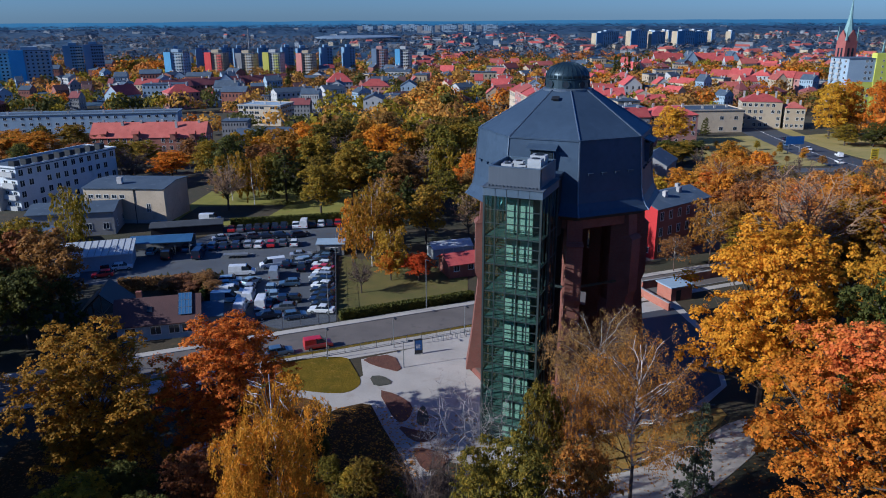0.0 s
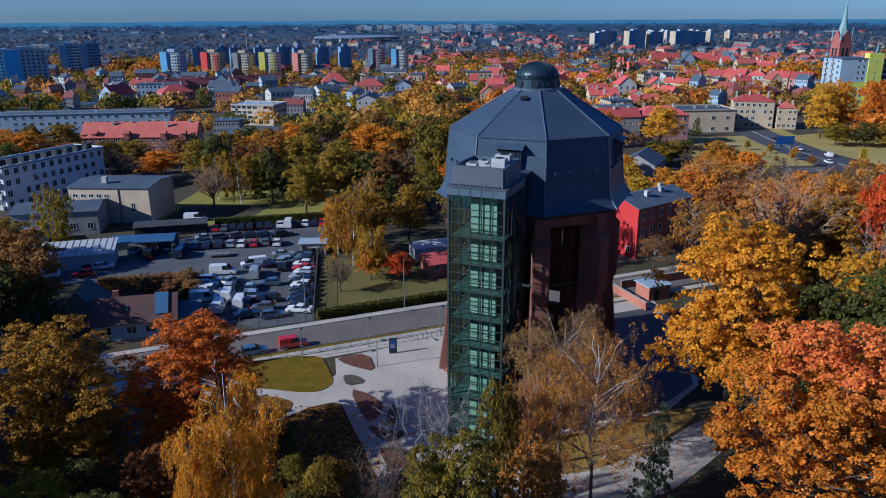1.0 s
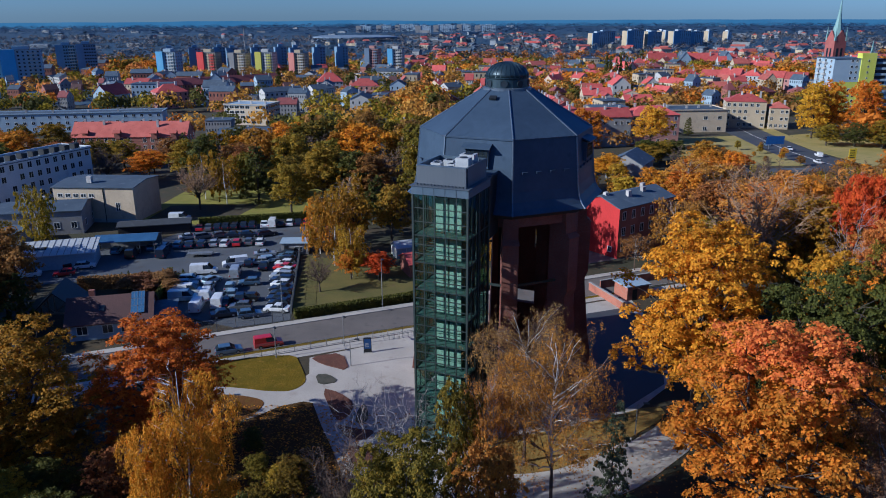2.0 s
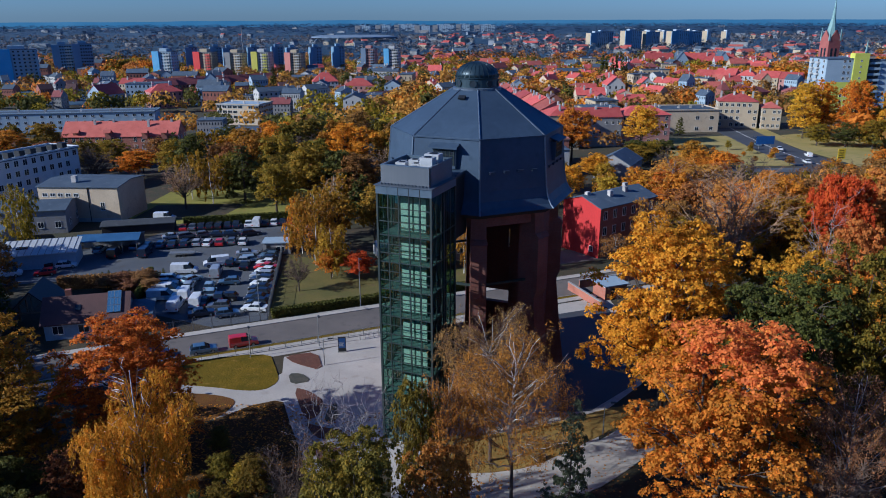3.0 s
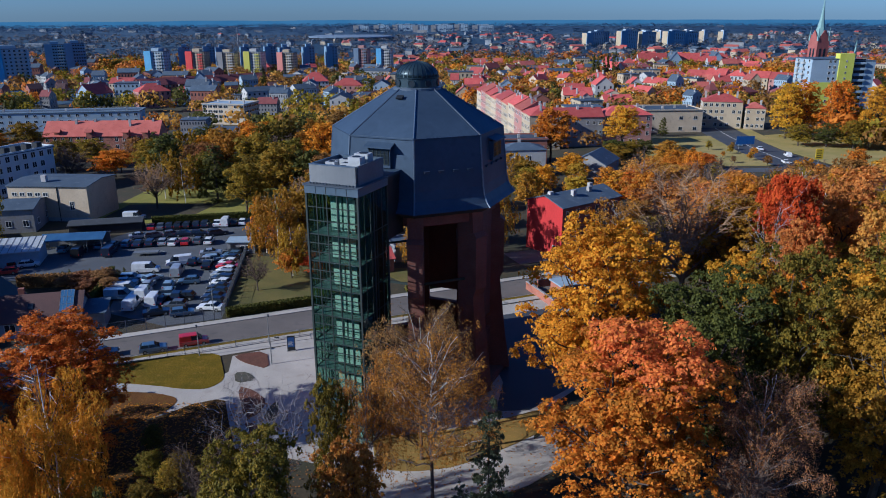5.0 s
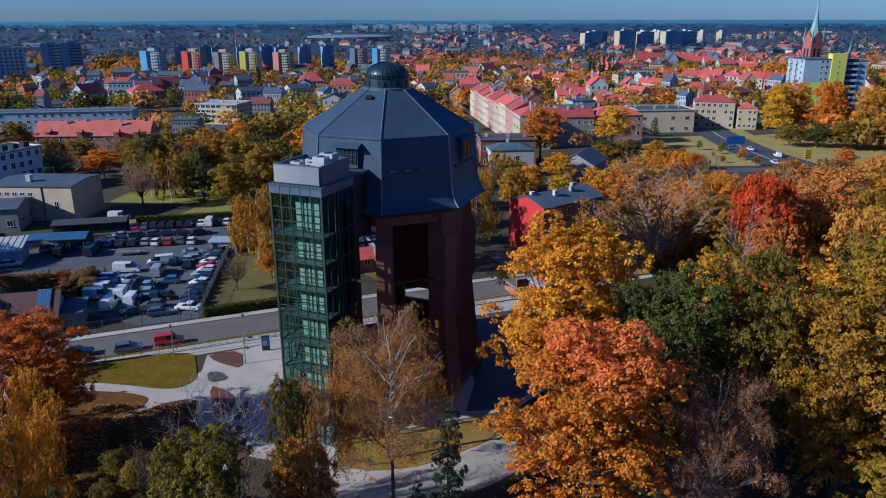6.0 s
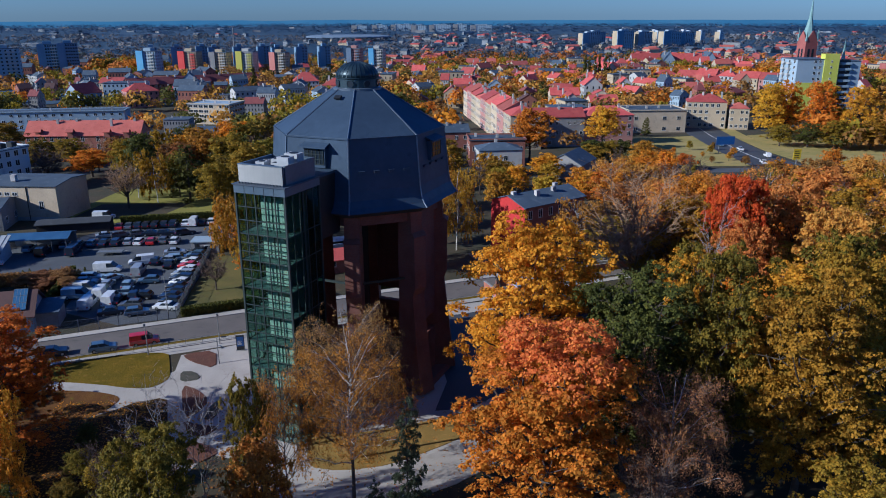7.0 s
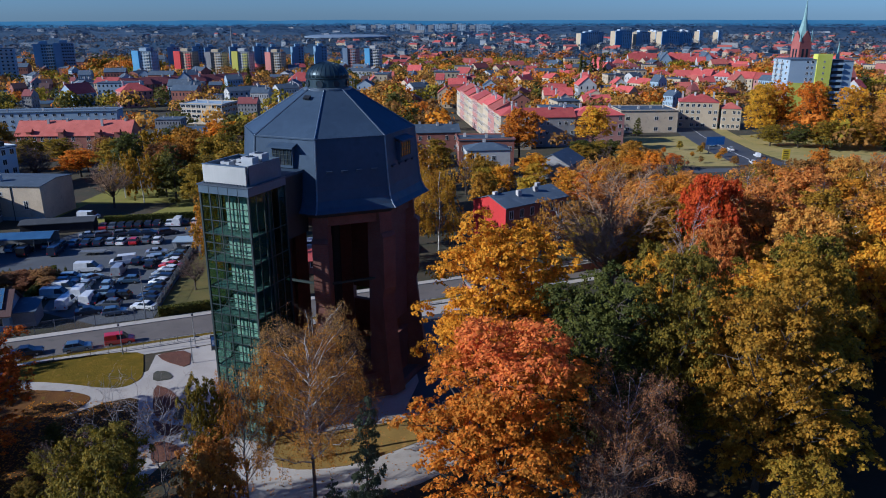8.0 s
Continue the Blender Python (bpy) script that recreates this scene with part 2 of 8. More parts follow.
# grey felt, with the blue of distant haze mixed into the colour
M_GREYROOF = surface("grey_felt_roof", (0.048, 0.070, 0.102), (0.070, 0.095, 0.130), 0.75, scale=0.2, fine=3, stain=(0.12, 0.145, 0.18), vary=0.2)
M_DARKFELT = surface("dark_felt_roof", (0.030, 0.034, 0.042), (0.045, 0.050, 0.060), 0.85, scale=0.3, fine=4, bump=0.2, stain=(0.065, 0.068, 0.075))
M_BLUEROOF = surface("blue_canopy_sheet", (0.05, 0.12, 0.24), (0.07, 0.16, 0.30), 0.4, 0.2, scale=0.4, fine=4)
M_WHITEROOF = surface("white_sheet_roof", (0.40, 0.42, 0.44), (0.48, 0.49, 0.50), 0.5, scale=0.4, fine=4, stain=(0.30, 0.29, 0.27))
M_TIMBER = surface("weathered_timber", (0.16, 0.11, 0.07), (0.22, 0.15, 0.10), 0.85, scale=1, fine=8)
M_WINDOWFRAME = surface("white_window_frame", (0.62, 0.62, 0.6), (0.7, 0.7, 0.68), 0.5, scale=2, fine=9, bump=0)
M_CHIMNEY = surface("light_chimney_render", (0.34, 0.32, 0.31), (0.44, 0.42, 0.40), 0.9, scale=1, fine=5, vary=0.25)
M_BARK = surface("grey_brown_bark", (0.055, 0.042, 0.032), (0.09, 0.07, 0.055), 0.95, scale=1.5, fine=9, bump=0.6)
M_BIRCHBARK = surface("white_birch_bark", (0.52, 0.50, 0.47), (0.66, 0.63, 0.58), 0.85, scale=1.0, fine=5, bump=0.3, stain=(0.05, 0.045, 0.04))
M_GREYBIRCH = surface("grey_birch_bark", (0.26, 0.235, 0.22), (0.38, 0.35, 0.33), 0.9, scale=1.0, fine=5, bump=0.3, stain=(0.05, 0.042, 0.04))
M_TWIG = surface("brown_twig", (0.090, 0.058, 0.044), (0.145, 0.094, 0.066), 0.95, scale=1, fine=5, bump=0)
M_PALETWIG = surface("pale_twig", (0.20, 0.155, 0.145), (0.28, 0.225, 0.205), 0.95, scale=1, fine=5, bump=0)
M_GREYTWIG = surface("grey_brown_twig", (0.25, 0.15, 0.085), (0.36, 0.225, 0.125), 0.95, scale=1, fine=5, bump=0)
M_POLE = surface("galvanised_pole", (0.20, 0.21, 0.22), (0.28, 0.29, 0.30), 0.5, 0.4, scale=2, fine=9, bump=0)
M_BLACKMETAL = surface("black_painted_metal", (0.012, 0.014, 0.018), (0.02, 0.022, 0.026), 0.5, 0.2, scale=2, fine=9, bump=0)
M_SOLAR = solar_mat("solar_cells")
M_TYRE = surface("tyre_rubber", (0.014, 0.014, 0.014), (0.024, 0.024, 0.024), 0.9, scale=3, fine=12)
M_RIM = surface("wheel_rim", (0.30, 0.31, 0.32), (0.40, 0.41, 0.42), 0.4, 0.6, scale=3, fine=12, bump=0)
M_LAMPGLASS = surface("lamp_glass", (0.5, 0.5, 0.48), (0.6, 0.6, 0.58), 0.2, scale=3, fine=12, bump=0)
M_TAIL = surface("tail_lamp", (0.35, 0.01, 0.01), (0.45, 0.02, 0.02), 0.25, scale=3, fine=12, bump=0)
M_YELLOW = surface("yellow_sign", (0.75, 0.50, 0.01), (0.82, 0.56, 0.02), 0.5, scale=1, fine=5, bump=0)
M_BLUESIGN = surface("blue_sign", (0.01, 0.06, 0.22), (0.02, 0.08, 0.26), 0.5, scale=1, fine=5, bump=0)
M_LIME = surface("lime_render", (0.50, 0.52, 0.06), (0.56, 0.57, 0.10), 0.85, scale=0.2, fine=2)
# white render darkened to grey-blue: shade put into the colour
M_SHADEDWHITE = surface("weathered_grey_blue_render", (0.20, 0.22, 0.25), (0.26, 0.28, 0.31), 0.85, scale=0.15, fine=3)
# leaf-littered grass, darkened further by tree shade put into the colour
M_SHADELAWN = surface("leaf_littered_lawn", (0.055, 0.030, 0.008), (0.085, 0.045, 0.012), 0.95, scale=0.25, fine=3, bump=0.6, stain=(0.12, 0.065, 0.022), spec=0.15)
M_CORE = surface("dark_teal_core_steel", (0.040, 0.070, 0.066), (0.055, 0.090, 0.084), 0.5, 0.2, scale=0.8, fine=4, bump=0)
M_PALE = surface("pale_blue_white_render", (0.52, 0.55, 0.58), (0.60, 0.63, 0.65), 0.85, scale=0.15, fine=3, stain=(0.44, 0.47, 0.50))
# tree shade over these grass plots is put into the turf colour
M_TURF = surface("rough_turf", (0.090, 0.082, 0.012), (0.138, 0.107, 0.019), 0.95, scale=0.2, fine=3, bump=0.5, stain=(0.103, 0.069, 0.026))
# far ground, with the blue of distant haze put into its colour
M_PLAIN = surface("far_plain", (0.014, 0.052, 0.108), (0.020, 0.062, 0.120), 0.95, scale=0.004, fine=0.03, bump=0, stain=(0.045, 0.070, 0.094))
M_SPIRE = surface("verdigris_copper", (0.17, 0.29, 0.29), (0.22, 0.35, 0.35), 0.7, scale=0.5, fine=4)

LEAF = {
    "gold": leafy("golden_leaves", [(0.30, 0.120, 0.006), (0.68, 0.275, 0.010), (0.88, 0.385, 0.016)]),
    "amber": leafy("amber_leaves", [(0.22, 0.120, 0.008), (0.56, 0.255, 0.012), (0.84, 0.320, 0.016)]),
    "orange": leafy("orange_leaves", [(0.20, 0.055, 0.008), (0.58, 0.185, 0.012), (0.76, 0.28, 0.018)]),
    "red": leafy("scarlet_leaves", [(0.30, 0.045, 0.008), (0.58, 0.095, 0.012), (0.70, 0.18, 0.016)]),
    "flame": leafy("coral_and_gold_leaves", [(0.20, 0.105, 0.007), (0.54, 0.245, 0.012), (0.84, 0.320, 0.016)], crest=[(0.38, 0.130, 0.022), (0.70, 0.245, 0.040), (0.82, 0.370, 0.042)]),
    "ochre": leafy("ochre_leaves", [(0.13, 0.088, 0.008), (0.36, 0.185, 0.012), (0.56, 0.265, 0.016)]),
    "plum": leafy("purple_brown_leaves", [(0.13, 0.066, 0.036), (0.29, 0.145, 0.055), (0.50, 0.25, 0.060)], 0.3),
    "yellow": leafy("bright_yellow_leaves", [(0.38, 0.190, 0.010), (0.70, 0.370, 0.016), (0.88, 0.480, 0.024)]),
    "olive": leafy("olive_leaves", [(0.13, 0.105, 0.010), (0.29, 0.195, 0.013), (0.52, 0.29, 0.017)]),
    "green": leafy("dark_green_leaves", [(0.048, 0.052, 0.012), (0.092, 0.093, 0.016), (0.165, 0.142, 0.020)]),
    "brown": leafy("russet_leaves", [(0.13, 0.064, 0.022), (0.29, 0.132, 0.032), (0.43, 0.185, 0.034)]),
    "tawny": leafy("tawny_leaves", [(0.16, 0.085, 0.020), (0.42, 0.205, 0.024), (0.60, 0.30, 0.030)]),
    "pine": leafy("grey_green_needles", [(0.045, 0.060, 0.034), (0.085, 0.108, 0.060), (0.135, 0.155, 0.085)]),
    "tan": leafy("tan_leaves", [(0.28, 0.130, 0.030), (0.58, 0.255, 0.044), (0.78, 0.335, 0.055)]),
    "moss": leafy("moss_green_leaves", [(0.060, 0.056, 0.008), (0.160, 0.122, 0.011), (0.36, 0.215, 0.014)]),
    "lime": leafy("yellow_green_leaves", [(0.21, 0.130, 0.010), (0.45, 0.250, 0.016), (0.62, 0.345, 0.022)]),
    "twig": leafy("bare_twig_mass", [(0.070, 0.042, 0.032), (0.125, 0.074, 0.050), (0.180, 0.105, 0.062)], 0.1),
}


# ---- mesh tools ----
class Geo:
    """Collects faces, with a material index each, and becomes one mesh."""

    def __init__(self):
        self.v, self.f, self.k = [], [], []

    def add(self, verts, faces, k=0, m=None):
        n = len(self.v)
        self.v += [tuple(m @ Vector(p)) for p in verts] if m is not None else [tuple(p) for p in verts]
        self.f += [tuple(i + n for i in f) for f in faces]
        self.k += [k] * len(faces)
        return self

    def box(self, x0, x1, y0, y1, z0, z1, k=0, m=None):
        p = [(x, y, z) for z in (z0, z1) for x, y in ((x0, y0), (x1, y0), (x1, y1), (x0, y1))]
        return self.add(p, [(3, 2, 1, 0), (4, 5, 6, 7), (0, 1, 5, 4), (1, 2, 6, 5), (2, 3, 7, 6), (3, 0, 4, 7)], k, m)

    def loft(self, rings, k=0, caps=True, m=None):
        n = len(rings[0])
        v = [p for r in rings for p in r]
        f = [(j * n + i, j * n + (i + 1) % n, (j + 1) * n + (i + 1) % n, (j + 1) * n + i) for j in range(len(rings) - 1) for i in range(n)]
        if caps:
            f += [tuple(reversed(range(n))), tuple(range(n * (len(rings) - 1), n * len(rings)))]
        return self.add(v, f, k, m)

    def prism(self, poly, z0, z1, k=0, m=None):
        return self.loft([[(x, y, z0) for x, y in poly], [(x, y, z1) for x, y in poly]], k, True, m)

    def tube(self, a, b, r0, r1=None, n=6, k=0):
        a, b = Vector(a), Vector(b)
        r1 = r0 if r1 is None else r1
        w = (b - a).normalized()
        u = w.orthogonal().normalized()
        s = w.cross(u)
        ang = [2 * math.pi * i / n for i in range(n)]
        return self.loft([[a + (u * math.cos(t) + s * math.sin(t)) * r0 for t in ang], [b + (u * math.cos(t) + s * math.sin(t)) * r1 for t in ang]], k)

    def mesh(self, name, mats, smooth=False):
        me = bpy.data.meshes.new(name)
        me.from_pydata(self.v, [], self.f)
        for m in mats if isinstance(mats, (list, tuple)) else [mats]:
            me.materials.append(m)
        if any(self.k):
            me.polygons.foreach_set("material_index", self.k)
        if smooth:
            me.polygons.foreach_set("use_smooth", [True] * len(self.f))
        me.update()
        return me


def part(name, geo, material, parent, label="", at=None, smooth=False):
    me = geo if isinstance(geo, bpy.types.Mesh) else geo.mesh(name, material, smooth)
    ob = new(name, me)
    ob.parent = parent
    if at is not None:
        ob.matrix_basis = at
    return tagged(ob, label)


def thing(name, label, category, group="", kind="", at=None):
    ob = new(name)
    ob.empty_display_size = 0.5
    if at is not None:
        ob.matrix_basis = at
    return tagged(ob, label, category, group, kind)


def single(name, geo, material, label, category, group="", kind="", at=None, smooth=False):
    ob = new(name, geo.mesh(name, material, smooth))
    if at is not None:
        ob.matrix_basis = at
    return tagged(ob, label, category, group, kind)


GROUND = [(-900, 0), (180, 0), (260, -3), (400, -6), (700, -11), (1500, -14), (2600, -14), (9000, -14)]


def gz(x, y):
    return float(np.interp(y, [p[0] for p in GROUND], [p[1] for p in GROUND]))


def on(x, y, rz=0, dz=0.0, s=None):
    m = Matrix.Translation((x, y, gz(x, y) + dz)) @ Matrix.Rotation(radians(rz), 4, "Z")
    return m @ Matrix.Diagonal((*s, 1)) if s else m


# ---- ground ----
def ground_sheet():
    ys = [-900, -300, -100, 0, 60, 120, 180, 200, 220, 240, 260, 300, 350, 400, 500, 600, 700, 1000, 1500, 2000, 2600] + [2600 + 230 * i for i in range(1, 12)]
    xs = [-5000, -4000, -3000, -2200, -1500, -1000, -600, -300, -150, 0, 150, 300, 600, 1000, 1500, 2200, 3000, 4000, 5000]
    g = Geo()
    n = len(xs)
    v = [(x, y, gz(x, y)) for y in ys for x in xs]
    f = [(j * n + i, j * n + i + 1, (j + 1) * n + i + 1, (j + 1) * n + i) for j in range(len(ys) - 1) for i in range(n - 1)]
    g.add(v, f)
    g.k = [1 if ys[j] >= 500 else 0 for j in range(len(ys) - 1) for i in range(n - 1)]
    return single("ground", g, [M_GROUND, M_PLAIN], "dark leaf-littered park soil, with a haze-blue far plain to the horizon", "ground", kind="structure")


ground_sheet()


def hill_backdrop():
    """A glowing strip of blue hills far off at the horizon, haze put into its colour."""
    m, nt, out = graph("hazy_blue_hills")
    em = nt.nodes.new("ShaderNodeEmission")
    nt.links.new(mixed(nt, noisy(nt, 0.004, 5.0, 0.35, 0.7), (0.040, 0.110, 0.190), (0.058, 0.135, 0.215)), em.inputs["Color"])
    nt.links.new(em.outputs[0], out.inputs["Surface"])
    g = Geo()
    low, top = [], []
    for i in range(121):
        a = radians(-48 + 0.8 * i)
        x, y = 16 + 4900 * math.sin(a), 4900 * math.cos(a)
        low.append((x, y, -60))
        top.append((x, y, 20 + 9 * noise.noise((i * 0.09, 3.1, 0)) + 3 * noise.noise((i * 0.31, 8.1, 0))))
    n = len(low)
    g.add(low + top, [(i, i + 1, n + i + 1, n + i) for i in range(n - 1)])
    return single("backdrop", g, m, "glowing backdrop of hills along the horizon, haze in the colour", "hills", kind="structure")


hill_backdrop()


def sheet(name, poly, dz, mat, label, category, kind="structure", thick=0.06):
    """A flat piece of ground cover with an edge."""
    g = Geo()
    zs = [gz(*p) for p in poly]
    g.loft([[(x, y, z - 0.05) for (x, y), z in zip(poly, zs)], [(x, y, z + dz) for (x, y), z in zip(poly, zs)]])
    return single(name, g, mat, label, category, kind=kind)


def ribbon(name, line, half, dz, mat, label, category, kind="structure", up=None):
    """A strip along a line of places that follows the ground; up: (low side, high side) offsets instead of half."""
    lo, hi = up or (-half, half)
    pts = []
    for (x0, y0), (x1, y1) in zip(line, line[1:]):
        n = max(1, int(math.hypot(x1 - x0, y1 - y0) / 10))
        pts += [(x0 + (x1 - x0) * i / n, y0 + (y1 - y0) * i / n) for i in range(n)]
    pts.append(line[-1])
    v, f = [], []
    for i, (x, y) in enumerate(pts):
        a, b = pts[max(0, i - 1)], pts[min(len(pts) - 1, i + 1)]
        d = Vector((b[0] - a[0], b[1] - a[1])).normalized()
        for o in (lo, hi):
            px, py = x - d.y * o, y + d.x * o
            z = gz(px, py)
            v += [(px, py, z - 0.05), (px, py, z + dz)]
    for i in range(len(pts) - 1):
        a, b = 4 * i, 4 * i + 4
        f += [(a + 1, b + 1, b + 3, a + 3)[::-1], (a, b, b + 1, a + 1), (a + 2, a + 3, b + 3, b + 2)]
    g = Geo()
    g.add(v, f)
    return single(name, g, mat, label, category, kind=kind)


ROAD_A, TOWER = radians(22.6), (15.75, 97.4)


def street(a, b):
    """A place by metres along the street and away across it, from the tower's middle."""
    return (TOWER[0] + a * math.cos(ROAD_A) - b * math.sin(ROAD_A), TOWER[1] + a * math.sin(ROAD_A) + b * math.cos(ROAD_A))


def line_s(b, a0=-75, a1=75):
    return [street(a0, b), street(a1, b)]


ribbon("road", line_s(23.1, -110, 130), 3.95, 0.02, M_ASPHALT, "worn grey asphalt street behind the tower", "road")
ribbon("pavement", line_s(27.85, -110, 130), 0.75, 0.12, M_SLAB, "narrow light concrete footway along the far kerb", "pavement")
ribbon("kerb", line_s(27.06, -110, 130), 0.07, 0.14, M_KERB, "light concrete kerb of the street", "kerb")
ribbon("kerb", line_s(19.1, -110, 130), 0.07, 0.14, M_KERB, "light concrete kerb of the street", "kerb")
ribbon("verge", line_s(18.6, -60, 40), 0.45, 0.08, M_GRASS, "yellowed grass verge between kerb and fence", "verge")
ribbon("pavement", line_s(17.4, -110, 60), 0.75, 0.10, M_SLAB, "light concrete footway along the park fence", "pavement")
ribbon("pavement", line_s(15.6, -64, 14), 1.15, 0.04, M_SLAB, "light concrete edge between footway and lawn", "pavement")
sheet("plaza", [(-12.9, 100.2), street(14, 16.6), street(34, 16.0), (42.5, 108), (39, 92), (31, 83), (29.5, 72), (24, 68.2), (16, 64), (11, 58), (6.5, 58), (5.5, 72), (-0.5, 74), (-3, 66), (-5.5, 66), (-6.5, 76), (-9, 84), (-17, 83), (-30, 74), (-32, 76), (-18, 87.8), (-28, 89.5), (-28, 91.5), (-14.5, 91), (-12, 95)], 0.05, M_SLAB, "pale concrete paved plaza and paths round the tower", "pavement")
# dark sheet over the paving imitates the deep shade beside the tower
sheet("court", [street(14, 12.5), street(31, 12.0), (41.5, 107), (38.2, 92), (30.5, 84.5), (26, 84), (27.5, 92)], 0.075, M_HIGHWAY, "dark sheet standing in for the deep shade beside the tower", "court")


def rounded(poly, n=2):
    """Corners cut twice, so that a bed or lawn has a soft outline."""
    for _ in range(n):
        poly = [(a[0] + (b[0] - a[0]) * f, a[1] + (b[1] - a[1]) * f) for a, b in zip(poly, poly[1:] + poly[:1]) for f in (0.22, 0.78)]
    return poly


sheet("lawn", rounded([(-34, 96.2), (-15.6, 102.2), (-13.4, 96.8), (-11.8, 92.6), (-13.4, 89.8), (-16.8, 89.8), (-20.8, 90.8), (-30, 92)]), 0.10, M_GRASS, "yellowing lawn by the paved plaza", "lawn")
sheet("lawn", rounded([(-30, 89.2), (-20.3, 88.8), (-16.2, 87.2), (-17.0, 83.6), (-19.2, 81.3), (-26, 76.5), (-34, 80)]), 0.10, M_BROWNLAWN, "brownish lawn between the park paths", "lawn")
sheet("lawn", rounded([(10.5, 78.5), (15.6, 78.2), (24.9, 81.2), (35.8, 86.5), (36.2, 83.3), (28.4, 76.8), (21.4, 71.9), (15.5, 70.6), (11.5, 71.5)], 1), 0.10, M_LEAFLAWN, "sunlit yellowed lawn at the tower's foot", "lawn")
sheet("pavement", rounded([(8, 70.9), (14.3, 70.2), (21.7, 71.4), (28.6, 76.1), (36.9, 83.3), (41, 82.5), (38, 77), (29.7, 69.0), (25.0, 66.2), (14.0, 64.9), (8, 65)], 1), 0.07, M_SLAB, "pale concrete park path below the lawn", "pavement")
for poly in ([(-12.9, 100.4), (-8.1, 102.0), (-6.2, 95.7), (-10.9, 98.1)], [(-9.6, 90.8), (-6.9, 89.5), (-4.3, 86.5), (-4.8, 82.8), (-6.3, 82.0)], [(-6.3, 81.5), (-3.6, 80.2), (-0.8, 79.8), (-2.2, 77.6), (-4.2, 77.9)], [(-4.2, 76.2), (-2.5, 76.4), (0.9, 74.4), (-0.9, 72.2), (-2.6, 71.8)]):
    sheet("planting_bed", rounded(poly, 1), 0.13, M_SOIL, "reddish bark mulch planting bed set in the paving", "planting bed")
for poly in ([(-11.1, 94.7), (-10.0, 91.5), (-7.3, 92.6), (-9.2, 94.9)], [(-3.0, 86.8), (-2.1, 83.1), (-2.6, 81.4), (-3.8, 81.8), (-3.8, 84.8)]):
    sheet("planting_bed", rounded(poly, 1), 0.13, M_SHRUB_BED, "dark low planting bed set in the paving", "planting bed")
sheet("lawn", [(-52, 42), (-1.5, 42), (-2.6, 66.5), (-4.1, 71.2), (-5.7, 75.7), (-7.8, 80.7), (-10.0, 86.6), (-11.3, 87.0), (-14.2, 85.7), (-18.2, 81.5), (-29, 72.8), (-36, 78), (-52, 78)], 0.085, M_SHADELAWN, "leaf-strewn lawn with the park trees' shade in its dark colour", "lawn")
sheet("parking_yard", [(-18.8, 114.6), (-22, 137), (-25.5, 158), (-25, 179), (-54, 173), (-60, 158), (-78, 150), (-95, 138), (-95, 126), (-62, 134), (-45, 139), (-39.5, 117), (-27.5, 111.5)], 0.04, M_LOT, "worn pale asphalt car yard", "car park")
sheet("lawn", [(-72, 182), (-66, 177), (-54, 174.5), (-26, 180.5), (-14, 192), (-20, 222), (-72, 218)], 0.06, M_GREENLAWN, "bright green lawn behind the car yard", "lawn")
sheet("lawn", [street(-24.5, 30.5), street(0, 31), street(6, 45), (-14, 146), (-22.5, 150), (-20.5, 125)], 0.06, M_TURF, "rough grass beside the car yard, tree shade in its colour", "lawn")
sheet("lawn", [street(10, 31), street(16, 31), street(19, 40), street(6, 44)], 0.06, M_TURF, "grass beyond the street", "lawn")
ribbon("road", [(33, 147), (60, 158), (95, 176), (140, 215)], 4.0, 0.03, M_ASPHALT, "shaded side street by the red house", "road")
ribbon("road", [(150, 240), (146, 275), (146, 300), (150, 345), (160, 420), (175, 520)], 0, 0.05, M_HIGHWAY, "wide dark new asphalt main road", "road", up=(-9.5, 9.5))
ribbon("road_line", [(150, 240), (146, 275), (146, 300), (150, 345), (160, 420)], 0.12, 0.07, M_PAINT, "white painted line of the main road", "road marking")
ribbon("road", [(75, 247), (105, 252), (150, 256), (220, 262)], 4.0, 0.06, M_LOT, "pale side carriageway by the meadow", "road")
ribbon("pavement", [(163, 262), (160, 300), (163, 345), (172, 420)], 3.5, 0.06, M_FIELD, "sandy verge of the main road", "verge")
sheet("meadow", [(160, 262), (250, 250), (260, 330), (200, 360), (167, 345)], 0.05, M_FIELD, "dry grass below the roadside trees", "meadow")
sheet("meadow", [(92, 262), (137, 263), (137, 300), (141, 343), (112, 335), (95, 312)], 0.12, M_FIELD, "rough yellow meadow beside the main road", "meadow")


# ---- the water tower ----
def octa(r, z, turn=22.5):
    return [(r * math.cos(radians(turn + 45 * i)), r * math.sin(radians(turn + 45 * i)), z) for i in range(8)]


def turned(angle):
    """A frame whose +x looks outward along the given local angle."""
    return Matrix.Rotation(radians(angle), 4, "Z")


